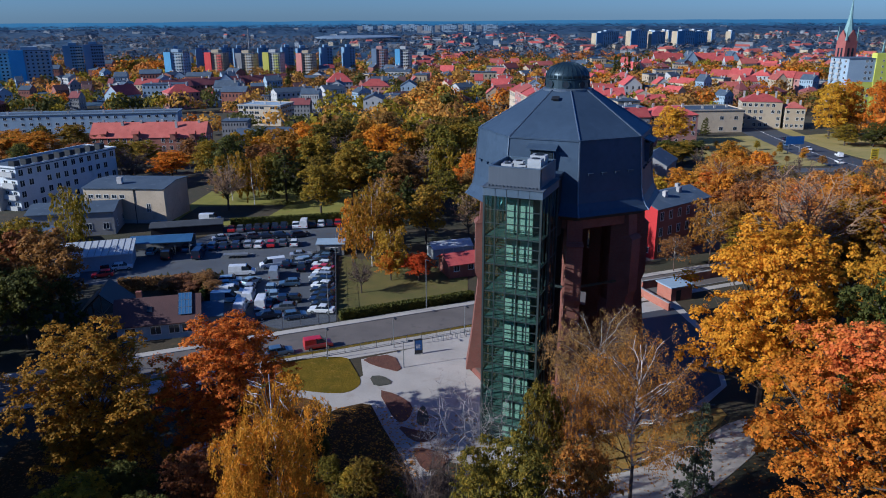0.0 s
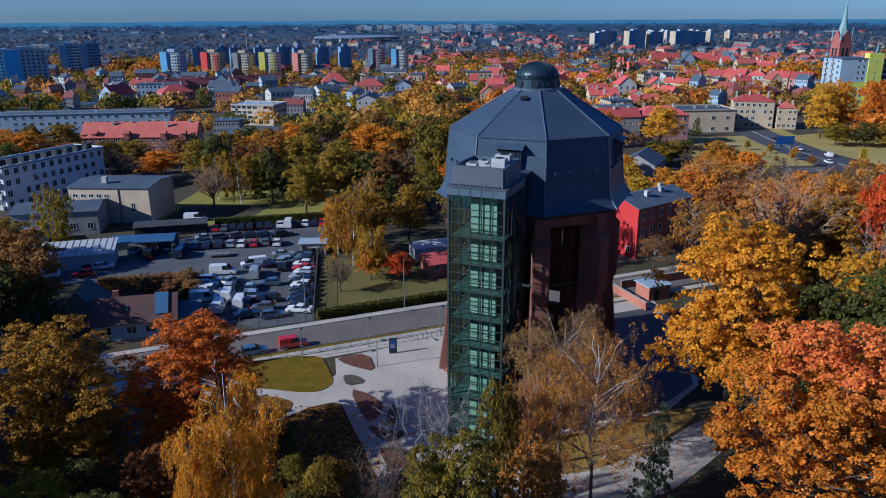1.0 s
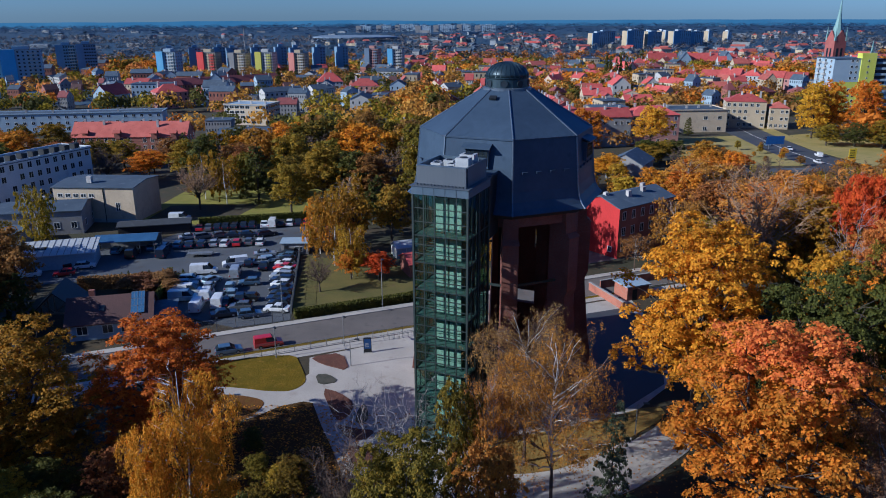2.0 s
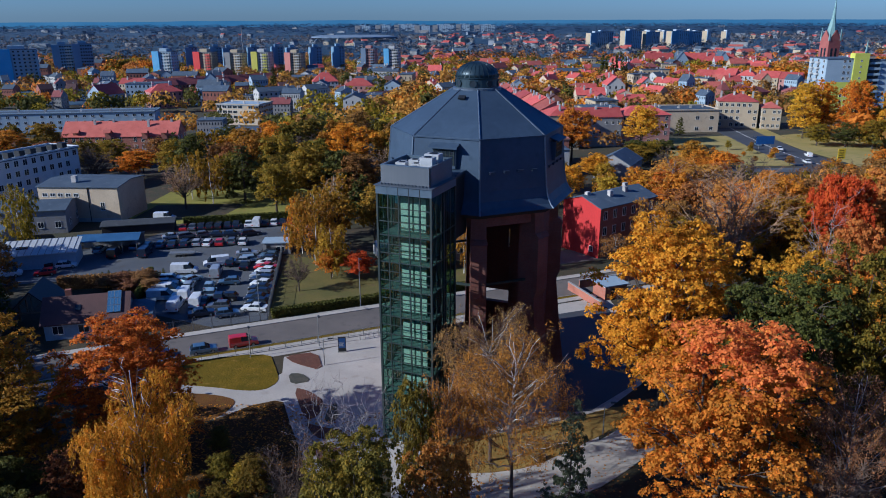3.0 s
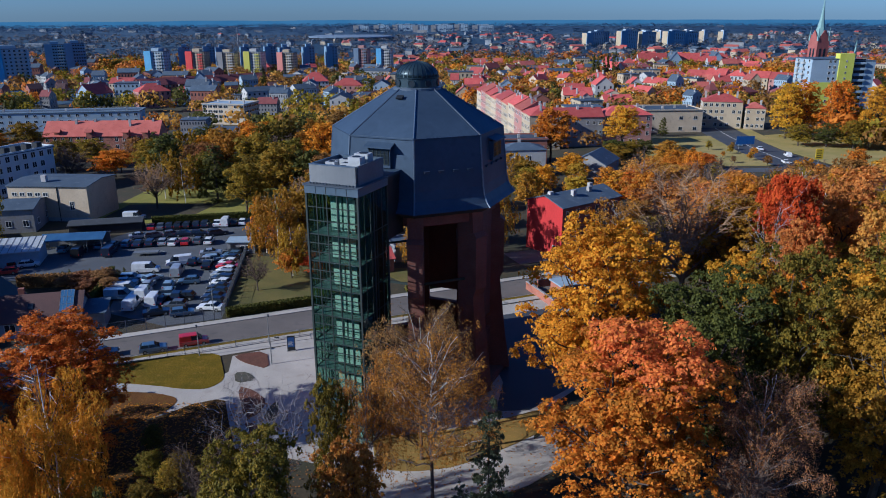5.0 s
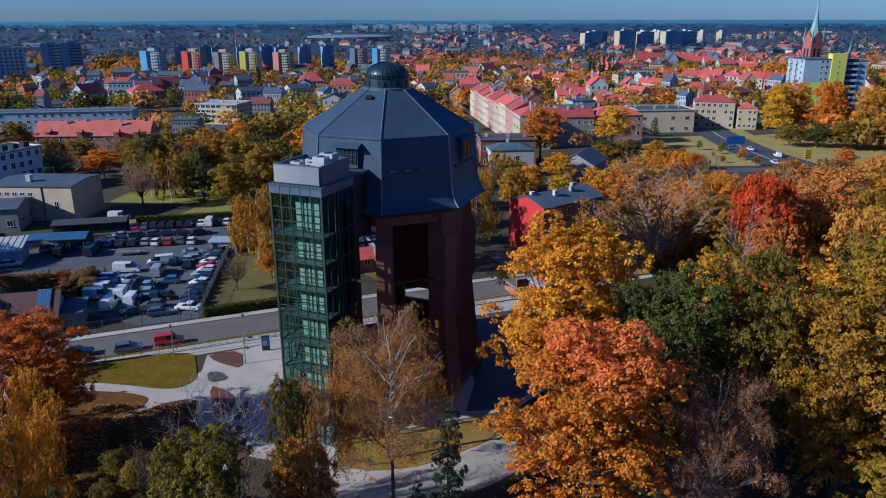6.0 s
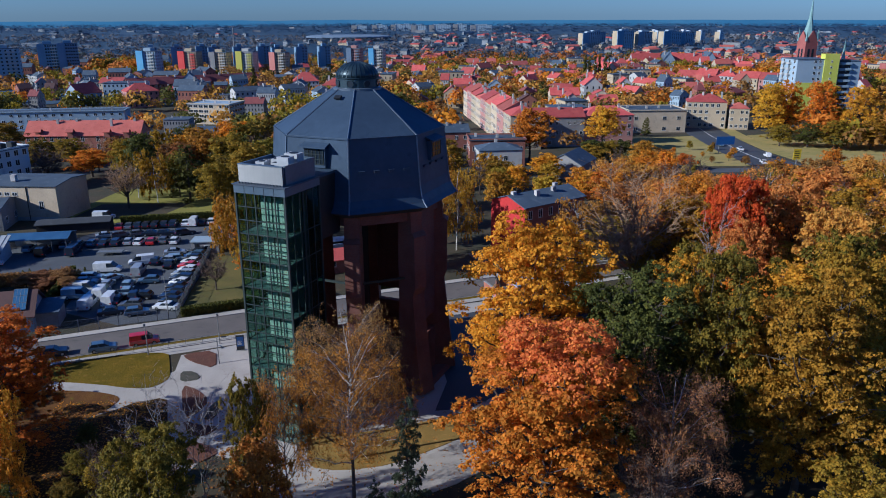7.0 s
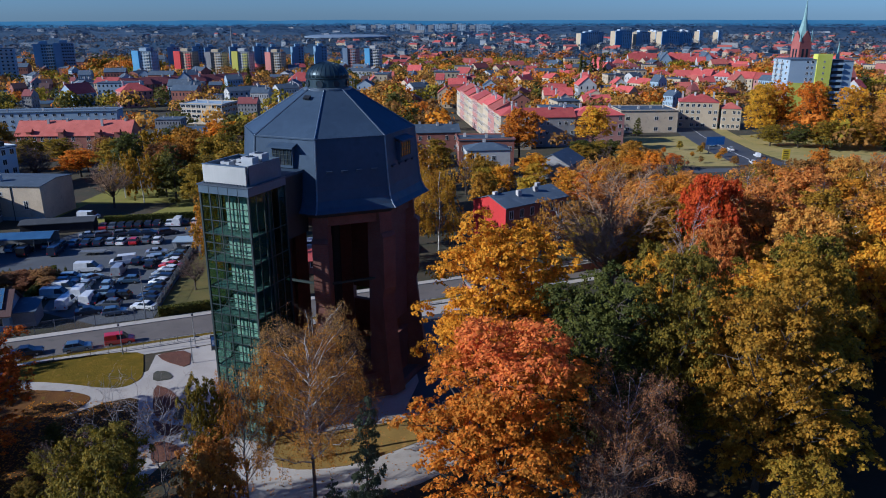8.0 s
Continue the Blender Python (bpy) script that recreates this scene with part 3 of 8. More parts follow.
def water_tower():
    t = thing("water_tower", "brick water tower with dark blue metal roof and glass lift", "water tower", at=pose(*TOWER, 0, 0, 0, -22.5))
    # foot slab and the eight brick piers
    part("plinth", Geo().loft([octa(12.6, -0.2), octa(12.6, 0.5), octa(12.2, 0.7)]), M_BRICK, t)
    prof = [(0.4, 12.95, 1.25), (6, 12.15, 1.1), (13.6, 11.35, 1.0), (14.2, 11.35, 1.0), (15.2, 11.75, 1.0), (22.2, 11.75, 1.0), (22.6, 11.2, 0.95), (25.6, 11.0, 0.95)]
    g = Geo()
    g.loft([[(8.6, -w, z), (r, -w, z), (r, w, z), (8.6, w, z)] for z, r, w in prof])
    pier = g.mesh("pier", M_BRICK)
    for i in range(8):
        part("pier", pier, M_BRICK, t, at=turned(22.5 + 45 * i))
    cap = Geo().loft([[(10.8, -1.1, 22.3), (11.9, -1.1, 22.3), (11.9, 1.1, 22.3), (10.8, 1.1, 22.3)], [(10.8, -1.0, 22.75), (11.4, -1.0, 22.75), (11.4, 1.0, 22.75), (10.8, 1.0, 22.75)]]).mesh("pier_cap", M_BRICK)
    for i in range(8):
        part("pier_cap", cap, M_BRICK, t, "brick pier cap", at=turned(22.5 + 45 * i))
    # ring beam above and breast wall below, between the piers
    beam = Geo().box(9.0, 10.0, -4.1, 4.1, 24.2, 25.8)
    beam = beam.mesh("ring_beam", M_BRICK)
    breast = Geo().box(9.0, 9.7, -3.9, 3.9, 0.4, 2.6).box(8.9, 9.8, -3.9, 3.9, 2.6, 2.75).mesh("breast_wall", M_BRICK)
    high_breast = Geo().box(9.0, 9.7, -3.9, 3.9, 0.4, 6.8).box(8.9, 9.8, -3.9, 3.9, 6.8, 6.95).mesh("breast_wall", M_BRICK)
    brace = Geo().box(9.3, 9.5, -3.6, 3.6, 16.2, 16.5).mesh("tie_beam", M_STEEL)
    for i in range(8):
        part("ring_beam", beam, M_BRICK, t, at=turned(45 * i))
        part("breast_wall", high_breast if i in (0, 1, 2) else breast, M_BRICK, t, at=turned(45 * i))
        part("tie_beam", brace, M_STEEL, t, "dark steel tie beam", at=turned(45 * i))
    # core, ceiling and tank soffit
    back = Geo().box(9.05, 9.6, -3.9, 3.9, 9.0, 24.2).mesh("back_wall", M_BRICK)
    slit = Geo().box(9.05, 9.6, -3.9, -2.75, 9.0, 24.2).box(9.05, 9.6, -1.9, 3.9, 9.0, 24.2).box(9.05, 9.6, -2.75, -1.9, 9.0, 16.0).box(9.05, 9.6, -2.75, -1.9, 18.8, 24.2).mesh("back_wall", M_BRICK)
    for i in (0, 1, 2):
        part("back_wall", slit if i == 2 else back, M_BRICK, t, at=turned(45 * i))
    # two faces closed with added walls to keep sun off the back walls
    side = Geo().box(9.05, 9.6, -3.9, 3.9, 2.75, 24.2).mesh("side_wall", M_BRICK)
    for i in (4, 5):
        part("side_wall", side, M_BRICK, t, at=turned(45 * i))
    # near-black colour on these two stands in for the shade inside
    part("inner_column", Geo().loft([octa(0.7, 0.4), octa(0.7, 25.7)]), M_DARK, t, "inner riser column with deep shade in its colour")
    part("soffit", Geo().loft([octa(11.9, 25.6), octa(12.9, 26.25)]), M_DARK, t, "soffit under the tank with deep shade in its colour")
    # tank roof in facets
    rings = [(13.15, 26.3), (12.62, 26.85), (12.15, 27.7), (11.9, 28.9), (11.32, 35.1), (11.25, 35.22), (3.15, 40.15)]
    for i in range(8):
        g = Geo()
        a0, a1 = radians(-22.5), radians(22.5)
        cols = 9
        v = []
        for r, z in rings:
            p0, p1 = Vector((r * math.cos(a0), r * math.sin(a0), z)), Vector((r * math.cos(a1), r * math.sin(a1), z))
            v += [tuple(p0.lerp(p1, c / cols)) for c in range(cols + 1)]
        n = cols + 1
        f = [(j * n + c, j * n + c + 1, (j + 1) * n + c + 1, (j + 1) * n + c) for j in range(len(rings) - 1) for c in range(cols)]
        g.add(v, f)
        part("roof_facet", g, M_ROOFMETAL, t, at=turned(45 * i))
        # knee ledge and hip cap
        e = rings[4]
        g = Geo()
        ya = e[0] * math.sin(a1)
        xa = e[0] * math.cos(a1)
        g.box(xa - 0.02, xa + 0.14, -ya, ya, e[1] - 0.06, e[1] + 0.1)
        part("knee_ledge", g, M_ROOFMETAL, t, at=turned(45 * i))
        g = Geo()
        for (r0, z0), (r1, z1) in zip(rings, rings[1:]):
            g.tube((r0 + 0.02, 0, z0), (r1 + 0.02, 0, z1), 0.11, 0.10, 5)
        part("hip_cap", g, M_SEAM, t, "bright folded hip capping", at=turned(22.5 + 45 * i))
        # four small vents in a row
        for y in (-2.9, -1.0, 0.9, 2.8):
            if i in (0, 1, 2, 3, 4, 5, 7):
                g = Geo()
                g.box(-0.1, 0.28, -0.32, 0.32, -0.1, 0.12)
                g.box(-0.1, 0.36, -0.38, 0.38, 0.12, 0.18)
                part("roof_vent", g, M_ROOFMETAL, t, at=turned(45 * i) @ Matrix.Translation((10.75, y, 31.1)))
    # lantern
    n = 32
    ring = lambda r, z: [(0.96 * r * math.cos(2 * math.pi * k / n), 0.96 * r * math.sin(2 * math.pi * k / n), z) for k in range(n)]
    part("lantern_sill", Geo().loft([ring(3.3, 39.95), ring(3.3, 40.25), ring(3.0, 40.35)]), M_SEAM, t, "pale lantern base ring")
    part("lantern_drum", Geo().loft([ring(2.9, 40.2), ring(2.86, 41.4), ring(3.0, 41.5), ring(3.0, 41.6)]), M_COPPER, t, "dark teal lantern drum")
    dome = [(2.92 * math.cos(radians(a)), 41.6 + 1.9 * math.sin(radians(a))) for a in (0, 15, 30, 45, 60, 72, 82)] + [(0.05, 43.5)]
    part("dome", Geo().loft([ring(r, z) for r, z in dome]), M_COPPER, t, "ribbed dark teal dome", smooth=True)
    rib = Geo()
    for (r0, z0), (r1, z1) in zip(dome, dome[1:]):
        rib.tube((0.96 * r0, 0, z0), (0.96 * r1, 0, z1), 0.055, 0.05, 4)
    rib = rib.mesh("dome_rib", M_COPPER)
    for i in range(28):
        part("dome_rib", rib, M_COPPER, t, at=turned(360 / 28 * i))
    port = Geo().tube((2.6, 0, 40.85), (2.84, 0, 40.85), 0.42, 0.42, 14).mesh("porthole", M_DARKGLASS)
    trim = Geo()
    for k in range(14):
        a, b = 2 * math.pi * k / 14, 2 * math.pi * (k + 1) / 14
        trim.tube((2.83, 0.45 * math.cos(a), 40.85 + 0.45 * math.sin(a)), (2.83, 0.45 * math.cos(b), 40.85 + 0.45 * math.sin(b)), 0.05, 0.05, 4)
    trim = trim.mesh("porthole_ring", M_COPPER)
    for i in range(8):
        p = part("porthole", port, M_DARKGLASS, t, "round dark porthole", at=turned(45 * i + 10))
        part("porthole_ring", trim, M_COPPER, p)
    part("roof_hatch", Geo().box(-0.3, 0.3, -0.45, 0.45, 0, 0.22), M_BLACKMETAL, t, at=turned(-90) @ Matrix.Translation((4.55, -0.3, 39.25)) @ Matrix.Rotation(radians(32), 4, "Y"))
    # dormers: one over the lift bridge, others with glazed fronts
    for ang, glass in ((-90, M_DARKGLASS), (0, M_AMBERGLASS), (90, M_DARKGLASS), (180, M_DARKGLASS)):
        m = turned(ang)
        d = part("dormer", Geo().box(9.8, 11.2, -1.5, 1.5, 31.6, 34.0), M_ROOFMETAL, t, at=m)
        g = Geo()
        g.add([(9.6, -1.75, 34.75), (9.6, 1.75, 34.75), (11.7, 1.85, 34.0), (11.7, -1.85, 34.0), (9.6, -1.75, 34.9), (9.6, 1.75, 34.9), (11.7, 1.85, 34.15), (11.7, -1.85, 34.15)], [(0, 1, 2, 3), (7, 6, 5, 4), (0, 3, 7, 4), (1, 5, 6, 2), (3, 2, 6, 7), (0, 4, 5, 1)])
        part("dormer_roof", g, M_ROOFMETAL, d)
        pane = part("dormer_window", Geo().box(11.2, 11.24, -1.3, 1.3, 32.0, 33.8), glass, d, "glazed dormer front")
        g = Geo()
        for k in range(6):
            g.box(11.2, 11.3, -1.33 + 0.52 * k, -1.27 + 0.52 * k, 32.0, 33.8)
        for z in (32.0, 32.6, 33.2, 33.76):
            g.box(11.2, 11.29, -1.33, 1.33, z, z + 0.05)
        part("glazing_bar", g, M_STEEL, d)
    # bridge from lift to tank
    part("bridge", Geo().box(-2.55, 2.55, -15.9, -10.2, 23.6, 31.2), M_BLACKMETAL, t, "dark metal link between lift and tank")
    part("bridge_roof", Geo().box(-2.75, 2.75, -15.8, -10.2, 31.2, 31.5), M_ROOFMETAL, t)
    return t


def lift_shaft(t):
    """The steel and glass shaft with its stair and the pale green lift core."""
    X, Y0, Y1, TOP = 3.23, -22.3, -15.6, 30.6
    floors = [0.1, 2.9, 6.2, 9.5, 12.9, 16.3, 19.55, 22.8, 25.95]
    frame_part = part("lift_frame", Geo().box(-X - 0.1, X + 0.1, Y0 - 0.1, Y1 + 0.1, -0.1, 0.14), M_KERB, t, "concrete foot of the glass lift shaft")
    col = Geo().box(-0.11, 0.11, -0.11, 0.11, 0, TOP + 0.1).mesh("column", M_STEEL)
    for x in (-X, X):
        for y in (Y0, (Y0 + Y1) / 2, Y1):
            part("column", col, M_STEEL, t, at=Matrix.Translation((x, y, 0)))
    mull = Geo().box(-0.05, 0.05, -0.06, 0.06, 0, TOP).mesh("mullion", M_STEEL)
    nx, ny = 5, 5
    xs = [-X + 2 * X * i / nx for i in range(1, nx)]
    ys = [Y0 + (Y1 - Y0) * i / ny for i in range(1, ny)]
    for x in xs:
        for y in (Y0, Y1):
            part("mullion", mull, M_STEEL, t, at=Matrix.Translation((x, y, 0.1)))
    for y in ys:
        for x in (-X, X):
            part("mullion", mull, M_STEEL, t, at=Matrix.Translation((x, y, 0.1)))
    levels = floors + [TOP]
    tr_x = Geo().box(-X, X, -0.05, 0.05, -0.045, 0.045).mesh("transom", M_STEEL)
    tr_y = Geo().box(-0.05, 0.05, Y0, Y1, -0.045, 0.045).mesh("transom", M_STEEL)
    for a, b in zip(levels, levels[1:]):
        for z in (a, a + (b - a) * 0.34, a + (b - a) * 0.67):
            for y in (Y0, Y1):
                part("transom", tr_x, M_STEEL, t, at=Matrix.Translation((0, y, z + 0.05)))
            if z == a:
                for x in (-X, X):
                    part("transom", tr_y, M_STEEL, t, at=Matrix.Translation((x, 0, z + 0.05)))
    # glass, pane by pane, floor by floor
    meshes = {}
    for a, b in zip(levels, levels[1:]):
        h = round(b - a - 0.12, 3)
        if h not in meshes:
            w, d = 2 * X / nx - 0.1, (Y1 - Y0) / ny - 0.12
            meshes[h] = (Geo().box(-w / 2, w / 2, -0.012, 0.012, 0, h).mesh("glass_pane", M_TINTGLASS), Geo().box(-0.012, 0.012, -d / 2, d / 2, 0, h).mesh("glass_pane", M_TINTGLASS))
        mx, my = meshes[h]
        for i in range(nx):
            for y in (Y0, Y1):
                o = part("glass_pane", mx, M_TINTGLASS, t, at=Matrix.Translation((-X + 2 * X * (i + 0.5) / nx, y, a + 0.1)))
                o.visible_shadow = False
        for i in range(ny):
            for x in (-X, X):
                o = part("glass_pane", my, M_TINTGLASS, t, at=Matrix.Translation((x, Y0 + (Y1 - Y0) * (i + 0.5) / ny, a + 0.1)))
                o.visible_shadow = False
    # landings, stair flights and the lift core
    deck = Geo().box(-X + 0.12, X - 0.12, Y0 + 0.15, Y0 + 1.75, -0.12, 0.03)
    deck.box(-X + 0.12, -1.45, Y0 + 1.75, Y1 - 0.15, -0.12, 0.03)
    deck.box(2.1, X - 0.12, Y0 + 1.75, Y0 + 2.9, -0.12, 0.03)
    deck = deck.mesh("landing", M_DECK)
    core_x0, core_x1, core_y0, core_y1 = -1.25, 1.95, Y0 + 1.65, Y1 - 0.9
    for i, (a, b) in enumerate(zip(levels, levels[1:])):
        if a > 1:
            part("landing", deck, M_DECK, t, "grey-green landing", at=Matrix.Translation((0, 0, a)))
        h = b - a
        core = part("lift_core", Geo().box(core_x0, core_x1, core_y0, core_y1, a + 0.04, b - 0.13), M_CORE, t, "dark steel lift core")
        pan = Geo().box(-0.70, 0.70, -0.03, 0.03, 0, h * 0.62)
        pan = pan.mesh("core_panel", M_GREENPANEL)
        for x in (core_x0 + 0.78, core_x1 - 0.78):
            part("core_panel", pan, M_GREENPANEL, core, "pale green core panel", at=Matrix.Translation((x, core_y0 - 0.03, a + h * 0.27)))
        low = Geo().box(-0.70, 0.70, -0.03, 0.03, 0, h * 0.18).mesh("core_panel", M_GREENPANEL)
        for x in (core_x0 + 0.78, core_x1 - 0.78):
            part("core_panel", low, M_GREENPANEL, core, "pale green core panel", at=Matrix.Translation((x, core_y0 - 0.03, a + h * 0.06)))
        if a < 25:
            g = Geo()
            y_a, y_b = (Y0 + 1.9, Y1 - 0.6) if i % 2 else (Y1 - 0.6, Y0 + 1.9)
            for x in (-2.95, -1.3):
                g.add([(x + dx, y, z) for dx in (0, 0.07) for y, z in ((y_a, a), (y_b, b - 0.1), (y_b, b + 0.2), (y_a, a + 0.3))], [(0, 1, 2, 3), (7, 6, 5, 4), (0, 4, 5, 1), (2, 6, 7, 3), (1, 5, 6, 2), (0, 3, 7, 4)])
                g.tube((x, y_a, a + 1.05), (x, y_b, b + 0.95), 0.03, 0.03, 4)
            st = part("stair_flight", g, M_STEEL, t, "dark steel stair flight")
            steps = Geo()
            n = 14
            for k in range(n):
                f = (k + 0.5) / n
                y = y_a + (y_b - y_a) * f
                steps.box(-2.9, -1.28, y - 0.15, y + 0.15, a + (b - a) * f + 0.05, a + (b - a) * f + 0.09)
            part("treads", steps, M_DECK, st)
        # front rail of the landing
        g = Geo()
        g.box(-X + 0.15, X - 0.15, Y0 + 0.22, Y0 + 0.26, a + 1.0, a + 1.05)
        for k in range(6):
            x = -X + 0.3 + k * 1.17
            g.box(x, x + 0.03, Y0 + 0.22, Y0 + 0.25, a, a + 1.0)
        part("rail", g, M_STEEL, t)
    # head: band, ledge, parapet, machines
    part("head_band", Geo().box(-X - 0.12, X + 0.12, Y0 - 0.12, Y1 + 0.1, TOP + 0.05, 31.55), M_BAND, t, "blue-grey metal band at the shaft's head")
    joint = Geo().box(-0.02, 0.02, -0.02, 0.02, TOP + 0.08, 31.5).mesh("band_joint", M_BLACKMETAL)
    for i in range(1, 5):
        part("band_joint", joint, M_BLACKMETAL, t, at=Matrix.Translation((-X + 2 * X * i / 5, Y0 - 0.125, 0)))
    part("head_ledge", Geo().box(-X - 0.25, X + 0.25, Y0 - 0.25, Y1 + 0.1, 31.55, 31.66), M_CLAD, t, "pale projecting ledge")
    bracket = Geo().box(-0.1, 0.1, -0.12, 0.0, 31.66, 31.84).mesh("ledge_bracket", M_CLAD)
    for i in range(15):
        part("ledge_bracket", bracket, M_CLAD, t, at=Matrix.Translation((-X + 0.35 + i * 0.41, Y0 + 0.3, 0)))
    px, py = X - 0.35, Y0 + 0.32
    for nm, b in (("parapet_back", (-px, px, Y1 - 0.14, Y1)), ("parapet_side", (-px, -px + 0.14, py + 0.6, Y1 - 0.14)), ("parapet_side", (px - 0.14, px, py + 0.6, Y1 - 0.14))):
        part(nm, Geo().box(*b, 31.67, 33.75), M_BAND, t, "blue-grey metal parapet")
        part("parapet_coping", Geo().box(b[0] - 0.03, b[1] + 0.03, b[2] - 0.03, b[3] + 0.03, 33.75, 33.82), M_BAND, t)
    # screen in front: fine added slats, tilted to the sky to catch the sun
    part("screen_back", Geo().box(-px, px, py + 0.2, py + 0.34, 31.67, 33.75), M_BAND, t)
    slat = Geo().add([(-px, 0, 0), (px, 0, 0), (px, 0.032, 0.068), (-px, 0.032, 0.068), (-px, 0.19, 0), (px, 0.19, 0)], [(0, 1, 2, 3), (3, 2, 5, 4), (0, 4, 5, 1), (0, 3, 4), (1, 5, 2)]).mesh("louvre_slat", M_CLAD)
    for k in range(30):
        part("louvre_slat", slat, M_CLAD, t, "fine metal slat added to catch the sun's glint", at=Matrix.Translation((0, py, 31.69 + 0.0687 * k)))
    part("parapet_coping", Geo().box(-px - 0.03, px + 0.03, py - 0.02, py + 0.37, 33.76, 33.83), M_BAND, t)
    part("head_roof", Geo().box(-px + 0.15, px - 0.15, py + 0.6, Y1 - 0.15, 31.67, 32.5), M_GREYROOF, t)
    rnd = random.Random(5)
    spots = [(-2.0, -20.9, 1.0, 0.8), (-0.7, -21.0, 0.9, 0.9), (0.7, -20.9, 1.3, 0.9), (-1.6, -19.3, 1.2, 1.0), (0.0, -19.0, 0.9, 0.9), (1.6, -19.4, 1.5, 1.5), (1.5, -17.6, 1.7, 1.6), (-0.9, -17.4, 1.2, 1.0), (-2.2, -17.8, 0.8, 0.9)]
    for x, y, w, h in spots:
        g = Geo()
        h -= 0.3 if w < 1.4 else 0.05
        g.box(-w / 2, w / 2, -w * 0.38, w * 0.38, 0.12, h + 0.5)
        for sx in (-1, 1):
            g.box(sx * w * 0.4 - 0.05, sx * w * 0.4 + 0.05, -w * 0.36, w * 0.36, 0, 0.12)
        u = part("air_unit", g, M_ACUNIT, t, "white rooftop air unit", at=Matrix.Translation((x, y, 32.5)))
        g = Geo().tube((0, 0, h + 0.5), (0, 0, h + 0.56), w * 0.3, w * 0.3, 12)
        part("fan_cover", g, M_BLACKMETAL, u)


tower = water_tower()
lift_shaft(tower)


# ---- trees ----
def leaf_cloud(name, lobes, count, size, seed, hang=0.0, inner=0.72, tuft=0.46, per=34):
    """Leaves in small tufts over the shells of many lobes; hang turns the tufts into drooping strands."""
    rng = np.random.default_rng(seed)
    L = np.array(lobes, float)
    w = L[:, 3] ** 2
    n_t = max(8, count // per)
    idx = rng.choice(len(L), n_t * 4, p=w / w.sum())
    d = rng.normal(size=(n_t * 4, 3))
    d /= np.linalg.norm(d, axis=1)[:, None]
    d[:, 2] = np.where(d[:, 2] < -0.3, -d[:, 2] * 0.8, d[:, 2])
    c = L[idx, :3] + d * (L[idx, 3] * (0.62 + 0.46 * rng.random(n_t * 4) ** 0.6))[:, None]
    keep = np.ones(len(c), bool)
    for q in L:
        keep &= ~(np.linalg.norm(c - q[:3], axis=1) < q[3] * inner * 0.86)
    c, d = c[keep][:n_t], d[keep][:n_t]
    n = len(c) * per
    D = np.repeat(d, per, 0)
    e = rng.normal(size=(n, 3))
    e /= np.linalg.norm(e, axis=1)[:, None]
    if hang:
        reach = np.repeat((0.5 + 2.0 * rng.random(len(c))) * (0.4 + hang), per)
        f = rng.random(n)
        lean = np.repeat(rng.normal(size=(len(c), 2)) * 0.22, per, 0)
        p = np.repeat(c, per, 0) + e * (tuft * 0.34)
        p[:, 2] -= f * reach
        p[:, :2] += lean * f[:, None] + D[:, :2] * 0.25 * np.sin(f * 2.0)[:, None]
        nor = D * 0.5 + e * 0.8 + (0, 0, 0.1)
    else:
        e[:, 2] = np.where(e[:, 2] < -0.25, -e[:, 2], e[:, 2])
        grow = np.repeat(tuft * (0.55 + 0.9 * rng.random(len(c))), per)
        p = np.repeat(c, per, 0) + e * (grow * rng.random(n) ** 0.45)[:, None] * (1.0, 1.0, 0.62 if size < 0.25 else 0.9)
        nor = e * 0.55 + D * 0.45 + rng.normal(size=(n, 3)) * 0.42 + (0, 0, 0.35)
    nor /= np.linalg.norm(nor, axis=1)[:, None]
    u = np.cross(nor, rng.normal(size=(n, 3)))
    u /= np.linalg.norm(u, axis=1)[:, None]
    v = np.cross(nor, u)
    s = size * (0.5 + 1.0 * rng.random(n))[:, None]
    long = s
    if hang:
        v = v * (1 - hang) + np.array([0, 0, -1.0]) * hang
        v /= np.linalg.norm(v, axis=1)[:, None]
        long = s * (1 + 1.4 * hang)
    j = lambda: 0.75 + 0.5 * rng.random(n)[:, None]
    q = np.stack([p - u * s * 0.5 * j() - v * long * 0.2, p - v * long * 0.55 * j() + u * s * 0.1, p + u * s * 0.5 * j() - nor * s * 0.12, p + v * long * 0.5 * j() - nor * s * 0.1], 1)
    me = bpy.data.meshes.new(name)
    me.vertices.add(4 * n)
    me.vertices.foreach_set("co", q.reshape(-1))
    me.loops.add(4 * n)
    me.loops.foreach_set("vertex_index", np.arange(4 * n))
    me.polygons.add(n)
    me.polygons.foreach_set("loop_start", np.arange(0, 4 * n, 4))
    me.polygons.foreach_set("loop_total", np.full(n, 4))
    me.update(calc_edges=True)
    return me


def limb(g, a, b, r0, r1, rnd, bend=0.12, steps=3, n=5, k=0):
    a, b = Vector(a), Vector(b)
    prev, ln = a, (b - a).length
    for i in range(1, steps + 1):
        f = i / steps
        q = a.lerp(b, f)
        if i < steps:
            q += Vector((rnd.uniform(-1, 1), rnd.uniform(-1, 1), rnd.uniform(-0.4, 0.8))) * ln * bend
        g.tube(prev, q, r0 + (r1 - r0) * (i - 1) / steps, r0 + (r1 - r0) * f, n, k)
        prev = q
    return prev


